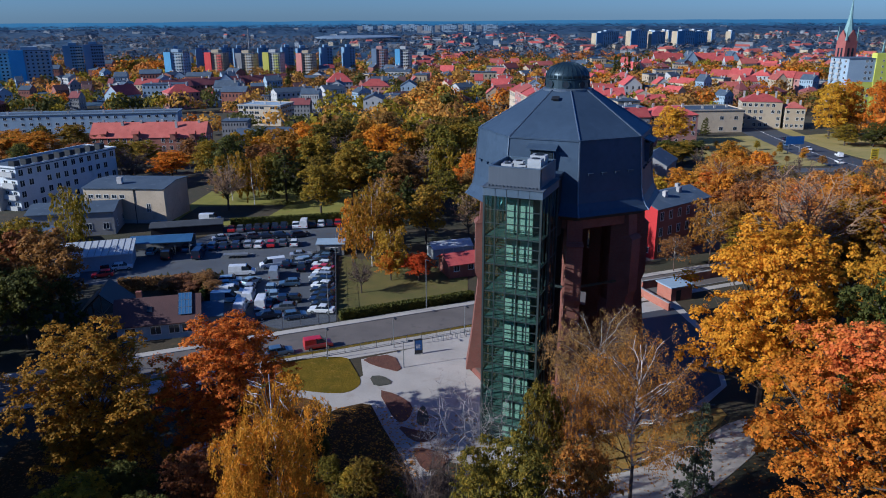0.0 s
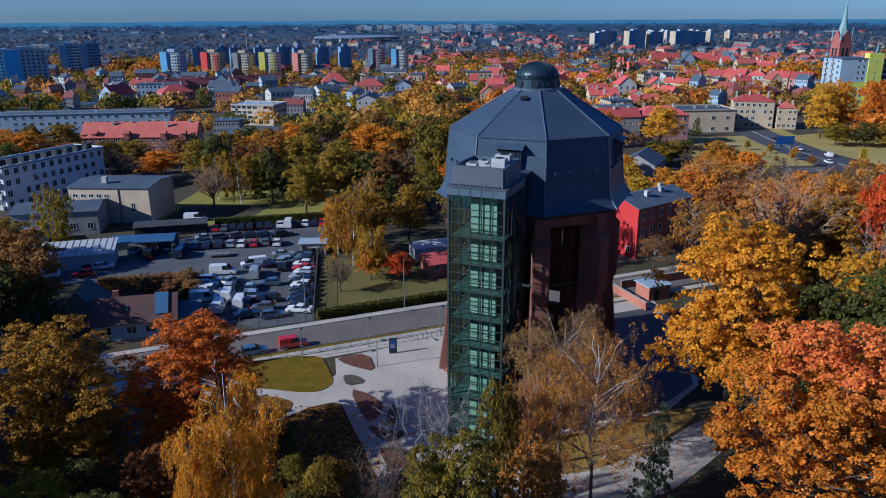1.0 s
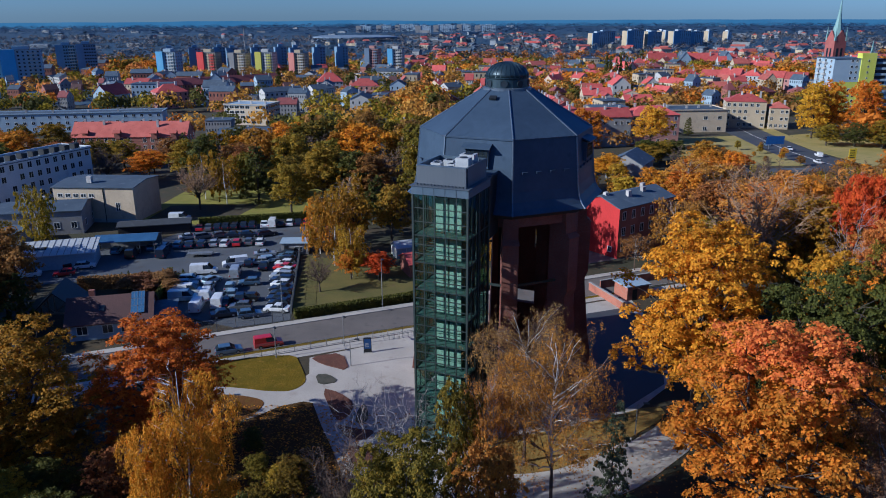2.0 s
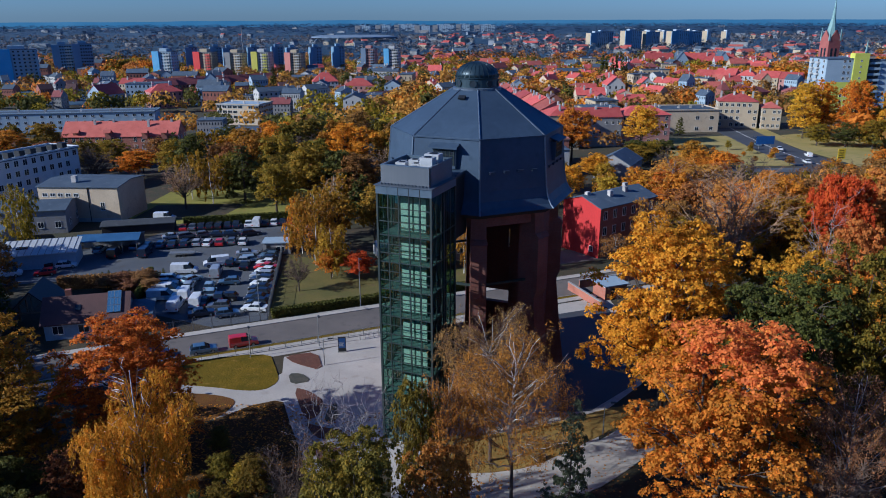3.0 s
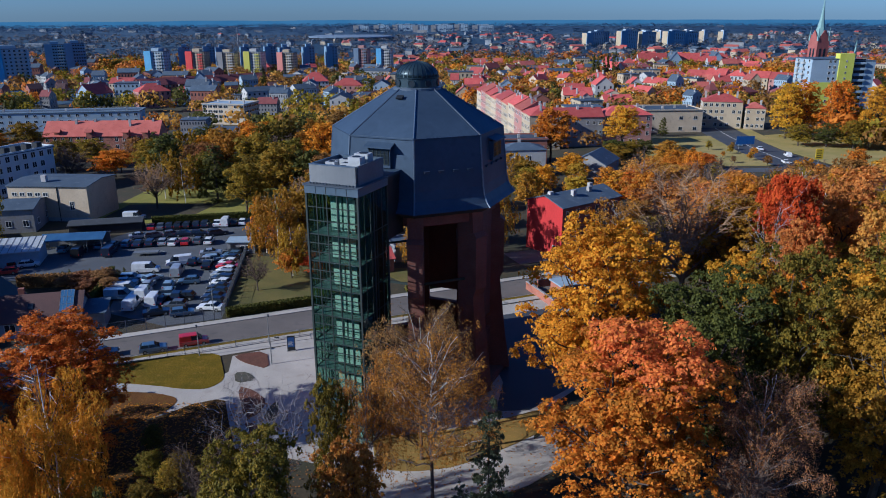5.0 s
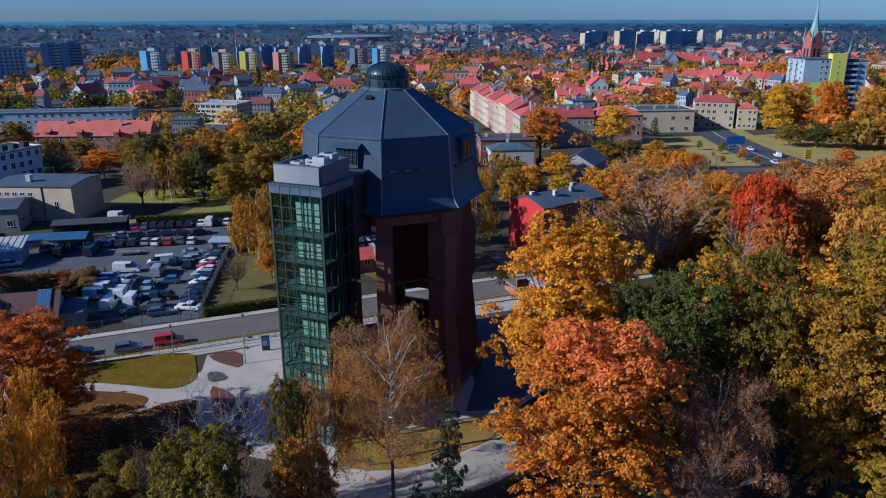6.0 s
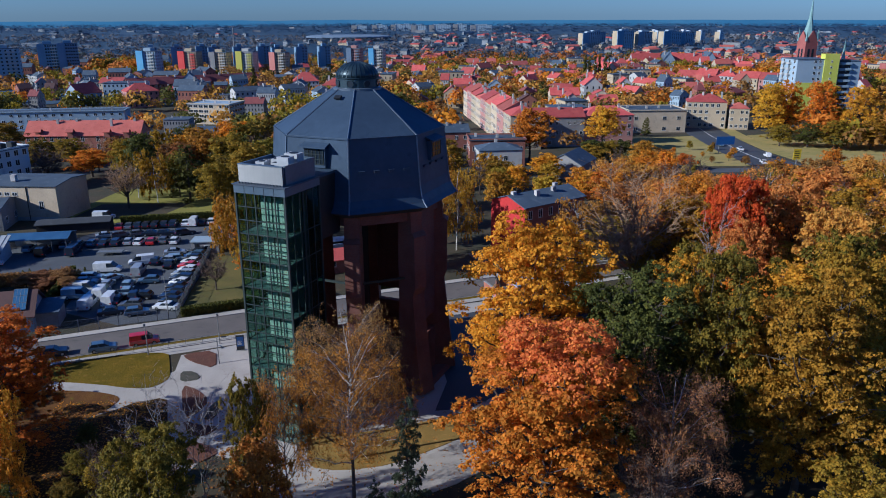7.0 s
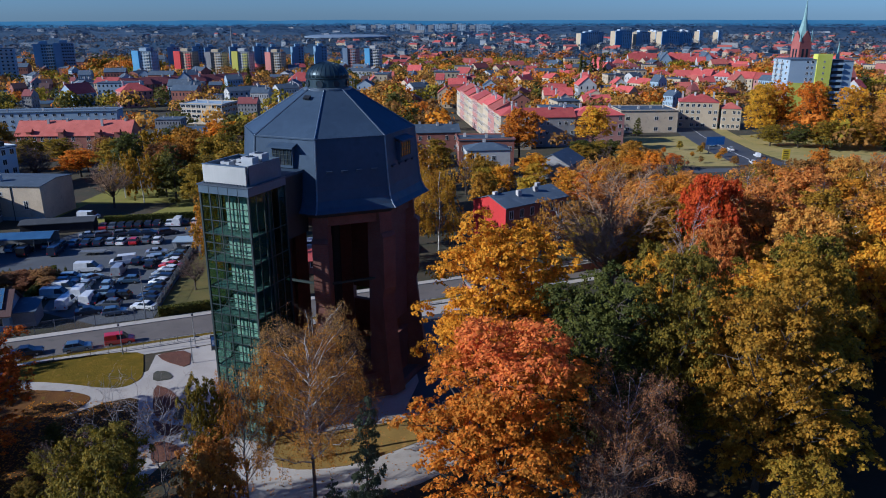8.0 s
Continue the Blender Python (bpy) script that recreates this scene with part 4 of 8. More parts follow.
def tree_kind(kind, seed, detail, low=5.0, wide=9.5, bald=0.0):
    """Meshes of a tree 20 m high with a crown 8 m in radius: trunk and crown.
    low: where the crown begins; wide: where it is widest; bald: share of the top without leaves."""
    rnd = random.Random(seed)
    g = Geo()
    lobes = []
    if kind == "broad":
        limb(g, (0, 0, -0.3), (0.2, 0.1, 9.5), 0.42, 0.26, rnd, 0.02, 3, 8)
        boughs = 30
        for i in range(boughs):
            z = low + 1.0 + (17.4 - low) * ((i + 0.5) / boughs) ** 0.92
            span = (18.9 - wide) if z > wide else (wide - low + 3.0)
            env = math.sqrt(max(0.05, 1 - abs((z - wide) / span) ** 2.3))
            reach = 6.7 * env * rnd.uniform(0.62, 1.04)
            a = i * 2.4 + rnd.uniform(-0.45, 0.45)
            c = Vector((reach * math.cos(a), reach * math.sin(a), z + rnd.uniform(-0.5, 0.5)))
            limb(g, (0.1, 0.05, min(9.3, 2.5 + z * 0.38)), c, 0.15, 0.04, rnd, 0.07, 4, 5)
            for k in range(5):
                o = Vector((rnd.gauss(0, 1), rnd.gauss(0, 1), rnd.gauss(0, 0.6)))
                q = c * (1.0 - 0.13 * k * env) + o * (0.75 + 0.55 * env)
                q.z = max(low, z + o.z * 1.1)
                lobes.append((q.x, q.y, q.z, rnd.uniform(0.85, 1.7)))
                limb(g, c.lerp(Vector((0.1, 0.05, z - 1.5)), 0.3), q, 0.05, 0.016, rnd, 0.08, 2, 4)
        for k in range(8):  # second row of foliage inside, so that the crown is closed
            a, z = k * 2.4, min(17.0, low + 2.0 + 1.5 * k)
            lobes.append((3.2 * math.cos(a), 3.2 * math.sin(a), z, 1.9))
        lobes += [(0, 0, 11, 2.6), (0.8, 0.8, 14.6, 1.9), (-0.9, 0.4, 16.2, 1.5), (0.4, -0.9, 17.6, 1.3), (0.1, 0.2, 18.7, 1.0)]
        n, s = {"top": (70000, 0.188), "hi": (30000, 0.27), "mid": (13000, 0.42), "dim": (4200, 0.66), "low": (700, 2.0)}[detail]
        tuft, per = {"top": (0.50, 30), "hi": (0.55, 26), "mid": (0.85, 16), "dim": (1.2, 9), "low": (1.5, 6)}[detail]
        crown = leaf_cloud("crown", lobes, n, s, seed, 0.0, 0.72, tuft, per)
    elif kind == "birch":
        limb(g, (0, 0, -0.3), (0.4, 0.2, 18.5), 0.20, 0.04, rnd, 0.02, 5, 7)
        for i in range(34):
            z = 4.5 + 13.0 * i / 34
            a = i * 2.39 + rnd.uniform(-0.4, 0.4)
            reach = 7.0 * math.sqrt(max(0.04, 1 - ((z - 8.5) / 10.5) ** 2)) * rnd.uniform(0.45, 1.0)
            bare = z > 18.0 * (1 - bald) - 2.0
            if bald and bare:
                reach *= 0.35
            tip = (reach * math.cos(a), reach * math.sin(a), z + 2.2 - 0.12 * reach)
            limb(g, (0.3 * z / 19, 0.15 * z / 19, z - 1.5), tip, 0.055, 0.02, rnd, 0.06, 3, 5, 1)
            for k in range(5):
                b = a + rnd.uniform(-1.2, 1.2)
                e = Vector(tip) * rnd.uniform(0.6, 1.0)
                e.z = tip[2] - rnd.uniform(0, 1.5)
                limb(g, e, e + Vector((math.cos(b), math.sin(b), rnd.uniform(-0.4, 0.7))) * rnd.uniform(0.8, 1.8), 0.028, 0.01, rnd, 0.06, 2, 3, k % 2)
            if bald and bare:
                continue
            lobes += [(tip[0], tip[1], tip[2] - 0.4, rnd.uniform(0.9, 1.7)), (tip[0] * 0.8, tip[1] * 0.8, tip[2] - 2.0, rnd.uniform(0.8, 1.5))]
            if rnd.random() < 0.45:
                lobes.append((tip[0] * 1.05, tip[1] * 1.05, tip[2] - 3.8, rnd.uniform(0.8, 1.2)))
        n, s = {"top": (52000, 0.13), "hi": (26000, 0.18), "mid": (7000, 0.36), "dim": (2600, 0.62), "low": (700, 1.7)}[detail]
        crown = leaf_cloud("crown", lobes, n, s, seed, 0.5, 0.3, 0.6, 26 if n > 9000 else 12)
    elif kind == "fine":  # nearly bare birch: dark stem, a fan of pale limbs, purple-brown twigs, small leaves
        limb(g, (0, 0, -0.3), (0.25, 0.1, 6.8), 0.26, 0.19, rnd, 0.02, 3, 7, 1)
        limb(g, (0.25, 0.1, 6.75), (0.5, 0.2, 18.6), 0.17, 0.03, rnd, 0.03, 5, 6)
        few, sub = {"top": (9, 9), "hi": (6, 7), "mid": (2, 5), "dim": (1, 3), "low": (1, 2)}[detail]
        for i in range(36):
            a = i * 2.39 + rnd.uniform(-0.4, 0.4)
            z0 = 6.0 + 9.5 * i / 36
            zt = min(18.9, z0 + rnd.uniform(2.0, 5.5))
            reach = 7.2 * math.sqrt(max(0.05, 1 - ((zt - 11.8) / 8.2) ** 2)) * rnd.uniform(0.62, 1.0)
            p0, tip = Vector((0.3, 0.12, z0)), Vector((reach * math.cos(a), reach * math.sin(a), zt))
            limb(g, p0, tip, 0.075, 0.02, rnd, 0.05, 5, 4, 0 if i % 3 else 1)
            for k in range(sub):
                e = p0.lerp(tip, rnd.uniform(0.3, 1.0))
                b = a + rnd.uniform(-1.3, 1.3)
                q = e + Vector((math.cos(b), math.sin(b), rnd.uniform(-0.5, 1.0))) * rnd.uniform(0.9, 2.4)
                limb(g, e, q, 0.03, 0.012, rnd, 0.06, 2, 3, 0 if k == 0 else 1)
                for _ in range(few):
                    w = e.lerp(q, rnd.uniform(0.3, 1.0))
                    g.tube(w, w + Vector((rnd.uniform(-1, 1), rnd.uniform(-1, 1), rnd.uniform(-1.0, 0.6))) * rnd.uniform(0.4, 1.1), 0.016, 0.008, 3, 1)
                lobes.append((q.x, q.y, q.z - 0.3, rnd.uniform(0.6, 1.3)))
        n, s = {"top": (34000, 0.10), "hi": (20000, 0.13), "mid": (6500, 0.26), "dim": (2200, 0.5), "low": (700, 1.2)}[detail]
        crown = leaf_cloud("crown", lobes, n, s, seed, 0.16, 0.0, 0.75, 16 if n > 9000 else 10)
    elif kind == "conif":
        limb(g, (0, 0, -0.3), (0, 0, 19.4), 0.35, 0.04, rnd, 0.0, 3, 7)
        for i in range(46):
            z = 2.5 + 16.5 * i / 46
            a = i * 2.39
            reach = (6.6 * (1 - z / 20.5) ** 0.8 + 0.3) * rnd.uniform(0.55, 1.0)
            lobes.append((reach * math.cos(a), reach * math.sin(a), z - 0.12 * reach, rnd.uniform(0.9, 1.7) * (1.2 - z / 28)))
            limb(g, (0, 0, z), lobes[-1][:3], 0.06, 0.02, rnd, 0.02, 2, 4)
        lobes += [(0, 0, z, 2.6 * (1.1 - z / 20)) for z in (5, 8, 11, 14, 17)]
        n, s = {"hi": (20000, 0.24), "mid": (6000, 0.5), "dim": (2400, 0.8), "low": (600, 1.7)}[detail]
        crown = leaf_cloud("crown", lobes, n, s, seed, 0.0, 0.72, 0.55, 22 if n > 9000 else 10)
    elif kind == "poplar":
        limb(g, (0, 0, -0.3), (0, 0, 18), 0.3, 0.05, rnd, 0.01, 3, 7)
        for i in range(26):
            z = 2 + 17 * i / 26
            a = i * 2.4
            reach = 4.6 * math.sin(math.pi * min(1, 0.12 + z / 21)) ** 0.6 * rnd.uniform(0.4, 0.9)
            lobes.append((reach * math.cos(a), reach * math.sin(a), z, rnd.uniform(1.8, 2.8) * (1.2 - z / 30)))
        n, s = {"hi": (9000, 0.4), "mid": (3000, 0.9), "dim": (1500, 1.2), "low": (600, 1.9)}[detail]
        crown = leaf_cloud("crown", lobes, n, s, seed, 0.0, 0.72, 0.8, 8)
    elif kind == "snag":  # leafless birch: crooked pale stems and short twigs
        tw = Geo()
        for k in range(4):
            a = 1.57 * k + rnd.uniform(-0.3, 0.3)
            f0 = Vector((0, 0, 3.0 + k * 0.8))
            tip = Vector((rnd.uniform(2.0, 4.5) * math.cos(a), rnd.uniform(2.0, 4.5) * math.sin(a), rnd.uniform(14, 19.5)))
            limb(g, (0.2 * math.cos(a), 0.2 * math.sin(a), -0.3), f0, 0.13, 0.10, rnd, 0.03, 2, 6)
            limb(g, f0, tip, 0.08, 0.018, rnd, 0.045, 11, 5)
            for j in range(12):
                f = rnd.uniform(0.2, 0.95)
                p = f0.lerp(tip, f)
                b = a + rnd.uniform(-1.6, 1.6)
                q = p + Vector((math.cos(b), math.sin(b), rnd.uniform(0.1, 0.9))) * rnd.uniform(2.0, 5.0)
                limb(g, p, q, 0.03, 0.009, rnd, 0.11, 5, 4)
                for _ in range(11):
                    e = p.lerp(q, rnd.uniform(0.3, 1))
                    tw.tube(e, e + Vector((rnd.uniform(-1, 1), rnd.uniform(-1, 1), rnd.uniform(-0.5, 0.9))) * rnd.uniform(0.6, 1.6), 0.014, 0.006, 3)
        crown = tw.mesh("crown", M_TWIG)
    else:  # bare: a fan of limbs and fine twigs
        limb(g, (0, 0, -0.3), (0, 0, 7), 0.36, 0.24, rnd, 0.02, 3, 7)
        tw = Geo()
        nl, nt = {"top": (46, 40), "hi": (30, 30), "mid": (24, 34), "dim": (14, 14), "low": (8, 8)}[detail]
        thin = {"top": 0.026, "hi": 0.026, "mid": 0.035, "dim": 0.05, "low": 0.08}[detail]
        for i in range(nl):
            a = i * 2.4 + rnd.uniform(-0.3, 0.3)
            z = 10 + 9.5 * rnd.random()
            reach = 7.2 * math.sqrt(max(0.05, 1 - ((z - 10) / 10.5) ** 2)) * rnd.uniform(0.45, 1)
            b = Vector((reach * math.cos(a), reach * math.sin(a), z))
            a0 = Vector((0, 0, rnd.uniform(4, 7)))
            limb(g, a0, b, 0.13, 0.03, rnd, 0.07, 4, 5)
            for k in range(nt):
                f = rnd.uniform(0.35, 1.0)
                p = a0.lerp(b, f)
                q = p + Vector((rnd.uniform(-1, 1) + 0.5 * math.cos(a), rnd.uniform(-1, 1) + 0.5 * math.sin(a), rnd.uniform(-0.2, 1.1))) * rnd.uniform(0.8, 2.2)
                tw.tube(p, q, thin * 1.6, thin * 0.6, 3)
                for _ in range(3):
                    e = p.lerp(q, rnd.uniform(0.3, 1))
                    tw.tube(e, e + Vector((rnd.uniform(-1, 1), rnd.uniform(-1, 1), rnd.uniform(-0.3, 0.8))) * rnd.uniform(0.4, 1.1), thin, thin * 0.5, 3)
        crown = tw.mesh("crown", M_TWIG)
    if kind not in ("bare", "snag"):
        crown.materials.append(LEAF["gold"])
    return g.mesh("trunk", [M_BARK, M_TWIG]), crown


TREES = {}
BARKS = {"birch": M_BIRCHBARK, "fine": M_GREYBIRCH, "snag": M_GREYBIRCH}
WORDS = {"yellow": "bright yellow", "gold": "golden yellow", "amber": "amber and yellow", "orange": "orange", "red": "scarlet", "olive": "olive green", "green": "dark green", "brown": "russet brown", "lime": "yellow-green", "tawny": "tawny brown", "tan": "tan brown", "moss": "moss green and yellow", "pine": "grey-green", "twig": "leafless brown", "pale": "leafless pale", "grey": "leafless grey-brown", "ochre": "ochre and olive", "flame": "coral and gold", "plum": "purple-brown"}
KINDS = {"broad": "broad-crowned tree", "birch": "weeping birch", "conif": "conifer", "poplar": "columnar poplar", "bare": "tree with fine twigs", "fine": "airy birch with pale limbs", "snag": "birch with thin crooked stems"}
counter = [0]


def tree(kind, colour, x, y, h, r, detail="mid", group="", place="", bark=None, seed=None, low=5.0, wide=9.5, bald=0.0):
    counter[0] += 1
    var = counter[0] % 3 if seed is None else seed
    key = (kind, var, detail, low, wide, bald)
    if key not in TREES:
        TREES[key] = tree_kind(kind, 11 + 7 * var + 31 * len(kind), detail, low, wide, bald)
    trunk, crown = TREES[key]
    base = "shrub" if h < 5 else {"birch": "birch", "fine": "birch", "snag": "birch", "conif": "conifer", "poplar": "poplar"}.get(kind, "tree")
    word = "autumn " if colour not in ("green", "twig", "pale", "grey") else ""
    form = "rounded shrub" if h < 5 else KINDS[kind]
    t = thing(base, f"{WORDS[colour]} {word}{form}{place or ' in the park'}", "shrub" if h < 5 else "tree", group, at=on(x, y, (counter[0] * 137.5) % 360, 0, (r / 8, r / 8, h / 20)))
    for name, me, mat in (("trunk", trunk, bark or BARKS.get(kind, M_BARK)), ("crown", crown, {"pale": M_PALETWIG, "grey": M_GREYTWIG}.get(colour, M_TWIG) if kind in ("bare", "snag") else LEAF[colour])):
        ob = new(name, me)
        ob.parent = t
        ob.material_slots[0].link = "OBJECT"
        ob.material_slots[0].material = mat
    return t


# park trees near the camera
G1 = "park trees round the tower"
tree("broad", "gold", 37.6, 79.0, 27.2, 10.0, "top", G1, " close beside the tower", seed=131, low=5.0, wide=12.0)
tree("broad", "flame", 36.4, 57.4, 24.0, 9.8, "top", G1, " beside the park path", seed=102, low=3.0, wide=9.5)
tree("broad", "ochre", -37.2, 69.0, 19.3, 8.4, "top", G1, seed=133, low=2.0, wide=11.5)
tree("broad", "orange", -24.2, 74.6, 17.3, 8.2, "top", G1, seed=134, low=3.0, wide=12.0)
tree("birch", "amber", -14.8, 54.6, 22.8, 6.0, "top", G1, seed=105, bald=0.06)
tree("fine", "tawny", 18.4, 62.0, 21.6, 6.6, "top", G1, bark=M_BIRCHBARK, seed=106)
tree("fine", "plum", 16.8, 73.2, 19.4, 6.6, "top", G1, seed=107)
tree("broad", "moss", 4.6, 48.4, 19.0, 5.2, "top", G1, seed=108, low=3.0)
tree("broad", "moss", 8.9, 59.3, 17.6, 2.6, "hi", G1, seed=109, low=4.0)
tree("fine", "tawny", 11.9, 60.8, 18.6, 3.5, "hi", G1, seed=110)
tree("broad", "tawny", 11.6, 53.0, 15.4, 3.9, "hi", G1, seed=111, low=3.0)
tree("snag", "pale", 0.9, 58.6, 19.6, 4.6, "hi", G1)
tree("snag", "pale", 3.8, 60.6, 18.8, 4.2, "hi", G1)
tree("bare", "twig", -1.6, 55.0, 15.0, 3.6, "hi", G1)
tree("bare", "twig", 1.6, 56.5, 11.5, 3.6, "mid", G1)
tree("broad", "green", 47.2, 69.8, 24.0, 8.2, "top", G1, seed=112, low=3.0, wide=11.0)
tree("broad", "moss", 56.6, 70.2, 27.0, 6.9, "top", G1, seed=113, low=3.0, wide=11.0)
tree("broad", "ochre", 62.8, 63.4, 25.2, 8.0, "top", G1, seed=114, low=4.0, wide=12.0)
tree("fine", "plum", 47.8, 56.6, 20.2, 5.8, "top", G1, seed=115)
tree("bare", "twig", 45.6, 53.0, 14.5, 4.0, "mid", G1)
tree("broad", "olive", 63.2, 53.6, 12.6, 5.2, "hi", G1, seed=116, low=3.0)
tree("broad", "ochre", 71.0, 75.0, 25.0, 7.0, "top", G1, seed=117, low=4.0)
tree("conif", "pine", 23.8, 60.6, 15.6, 3.2, "hi", G1)
tree("conif", "pine", 21.0, 57.2, 8.6, 2.8, "hi", G1)
for x, y, h, r in ((-8.5, 66.5, 4.8, 2.6), (-10.5, 61.5, 4.6, 2.4), (-6.0, 58.5, 4.5, 2.2), (-12.5, 68.0, 4.2, 2.0)):
    tree("broad", "moss", x, y, h, r, "hi", G1, " on the dark lawn")
# dark wood at the lower left
G2 = "shaded trees at the park edge"
# the first three stand out of view, added to shade the others
for kind, colour, x, y, h, r in (("broad", "ochre", -53, 51, 22, 8), ("broad", "green", -57, 63, 21, 8), ("broad", "green", -48, 40, 22, 8), ("broad", "olive", -34, 57, 9, 5), ("broad", "brown", -25, 63, 8, 4), ("broad", "green", -33, 62, 7, 4.5), ("conif", "green", -8, 50, 13, 4), ("broad", "green", -24, 50, 12, 5), ("conif", "green", -4, 57, 9, 3)):
    tree(kind, colour, x, y, h, r, "hi", G2, " at the park edge")
tree("broad", "brown", -65, 112, 16.5, 6.5, "mid", G2, " at the park edge")
tree("broad", "brown", -74, 118, 15, 6.5, "mid", G2, " at the park edge")
# wooded slope on the far side of the park
G3 = "autumn trees in the wooded park"
tree("broad", "tan", 70.5, 100, 21.5, 5.0, "hi", G3, " in the wooded park", seed=121)
tree("bare", "grey", 59.0, 116, 26.0, 12.5, "hi", G3, " in the wooded park", bark=M_GREYTWIG, seed=120)
tree("broad", "red", 71.6, 108, 25.8, 5.4, "hi", G3, " in the wooded park", low=13.0, wide=15.0)
tree("broad", "tan", 73.5, 104.5, 17.5, 5.5, "hi", G3, " in the wooded park")
for kind, colour, x, y, h, r in (
    ("snag", "pale", 66.4, 102.2, 26.5, 5.0), ("broad", "tan", 81, 96, 24.2, 7), ("broad", "moss", 77, 85, 23.5, 7), ("broad", "amber", 61.5, 96, 18, 5.5), ("broad", "gold", 67, 92, 16, 5),
    ("broad", "tan", 83, 113, 24, 8), ("birch", "ochre", 89, 104, 23, 6), ("broad", "amber", 95, 130, 17, 8), ("broad", "yellow", 88.5, 92, 20.5, 6), ("broad", "amber", 67, 82, 17, 6), ("broad", "tan", 68, 122, 21, 8)):
    tree(kind, colour, x, y, h, r, "hi", G3, " in the wooded park")
for kind, colour, x, y, h, r in (
    ("bare", "grey", 73, 135, 18, 9), ("broad", "orange", 90, 150, 12, 8), ("broad", "gold", 101, 108, 22, 7), ("broad", "amber", 108, 160, 16, 8), ("broad", "brown", 118, 140, 14, 8), ("broad", "lime", 112, 122, 19, 8), ("broad", "gold", 102, 90, 20, 7),
    ("bare", "grey", 86, 132, 18, 9), ("birch", "olive", 130, 170, 15, 7), ("broad", "amber", 140, 197, 12, 8), ("broad", "amber", 128, 192, 12, 7), ("broad", "brown", 114, 190, 12, 8),
    ("fine", "tawny", 54, 144, 14, 6), ("broad", "brown", 60, 149, 12, 5), ("fine", "brown", 45.5, 140, 8, 4), ("broad", "orange", 69, 186, 11, 7), ("broad", "brown", 72, 168, 12, 8), ("broad", "olive", 60, 140, 11, 6)):
    tree(kind, colour, x, y, h, r, "mid", G3, " in the wooded park")
# beyond the street
G4 = "trees beyond the street"
for x, y, h, r in ((29.3, 153, 19.0, 6.4), (20.5, 143.5, 18.5, 5.5), (15.0, 138.0, 17.0, 5.5)):
    tree("birch", "lime", x, y, h, r, "hi", G4, " before the red gable")
for kind, colour, x, y, h, r in (
    ("birch", "ochre", -15.5, 143, 16, 6.4), ("broad", "gold", -51, 262, 16, 10), ("conif", "green", -45, 199, 17, 8), ("broad", "olive", -25.6, 192, 17, 8), ("broad", "gold", -22, 245, 17, 10),
    ("birch", "olive", -0.5, 212, 16, 7), ("broad", "gold", 6, 196, 14, 5), ("bare", "grey", -59, 191, 13, 7), ("broad", "olive", -76, 230, 14, 6), ("broad", "gold", -92, 240, 9, 8),
    ("birch", "olive", -81.7, 153, 15, 5.2), ("bare", "twig", -100, 228, 12, 8), ("bare", "twig", -36, 243, 14, 8), ("broad", "olive", -33, 185, 13, 6)):
    tree(kind, colour, x, y, h, r, "mid", G4, " beyond the street")
for kind, colour, x, y, h, r in (
    ("conif", "green", -10.6, 174, 12, 4.5), ("broad", "gold", -63, 250, 13, 6), ("broad", "amber", -149, 262, 13, 12), ("broad", "olive", -147, 286, 13, 8), ("broad", "red", -5.6, 134.5, 5.6, 3.4),
    ("broad", "orange", -11, 134.8, 6, 2.8), ("broad", "olive", 42, 212, 10, 7), ("broad", "gold", 58.5, 230, 9, 6.4), ("broad", "olive", 79, 262, 8, 7),
    ("broad", "orange", 91, 226, 9, 8), ("broad", "yellow", 90, 299, 17.5, 8.2), ("broad", "orange", 57.5, 272, 19.5, 8.6), ("broad", "green", -65, 104, 13, 5.5), ("broad", "brown", -72, 107, 14, 6.0), ("conif", "green", -60.5, 108.5, 11, 3.4), ("broad", "olive", -83, 136, 12, 6)):
    tree(kind, colour, x, y, h, r, "mid", G4, " beyond the street")
for kind, colour, x, y, h, r in (
    ("broad", "yellow", 172, 334, 24, 9.5), ("broad", "gold", 190, 326, 26, 9), ("broad", "yellow", 203, 318, 25, 8.5), ("broad", "tan", 210, 300, 22, 8), ("broad", "lime", 180, 350, 24, 8), ("broad", "lime", 222, 304, 21, 8.5), ("broad", "olive", 186, 302, 12, 7), ("broad", "gold", 236, 312, 22, 9), ("broad", "lime", 197, 334, 25, 8),
    ("broad", "olive", 168, 312, 9, 7), ("broad", "green", 178, 308, 10, 7), ("broad", "olive", 189, 305, 11, 7), ("broad", "ochre", 200, 300, 12, 8), ("broad", "green", 212, 296, 10, 7), ("broad", "yellow", 222, 322, 24, 9), ("broad", "gold", 182, 340, 25, 8.5), ("broad", "tan", 234, 300, 15, 8)):
    tree(kind, colour, x, y, h, r, "hi", G4, " beyond the street", low=2.5)
for kind, colour, x, y, h, r in (
    ("birch", "gold", -19.8, 151, 13, 4), ("birch", "lime", -11, 136, 11, 4.5), ("conif", "green", 119, 343, 9, 3.5), ("bare", "twig", -16, 128, 7, 3.5),
    ("broad", "brown", -12, 188, 15, 8), ("broad", "olive", -40, 225, 16, 9), ("broad", "brown", -58, 228, 13, 8), ("broad", "gold", 18, 232, 13, 8), ("broad", "olive", -110, 262, 10, 9), ("broad", "brown", -125, 248, 11, 8),
    ("broad", "amber", -170, 285, 11, 9), ("broad", "amber", -135, 230, 10, 8)):
    tree(kind, colour, x, y, h, r, "mid", G4, " beyond the street", low=2.5)


GLADE = [(100.6, 184.8), (109.1, 205.6), (101.0, 196.9), (113.3, 238.0)]  # a gap in the wood before the crossroads


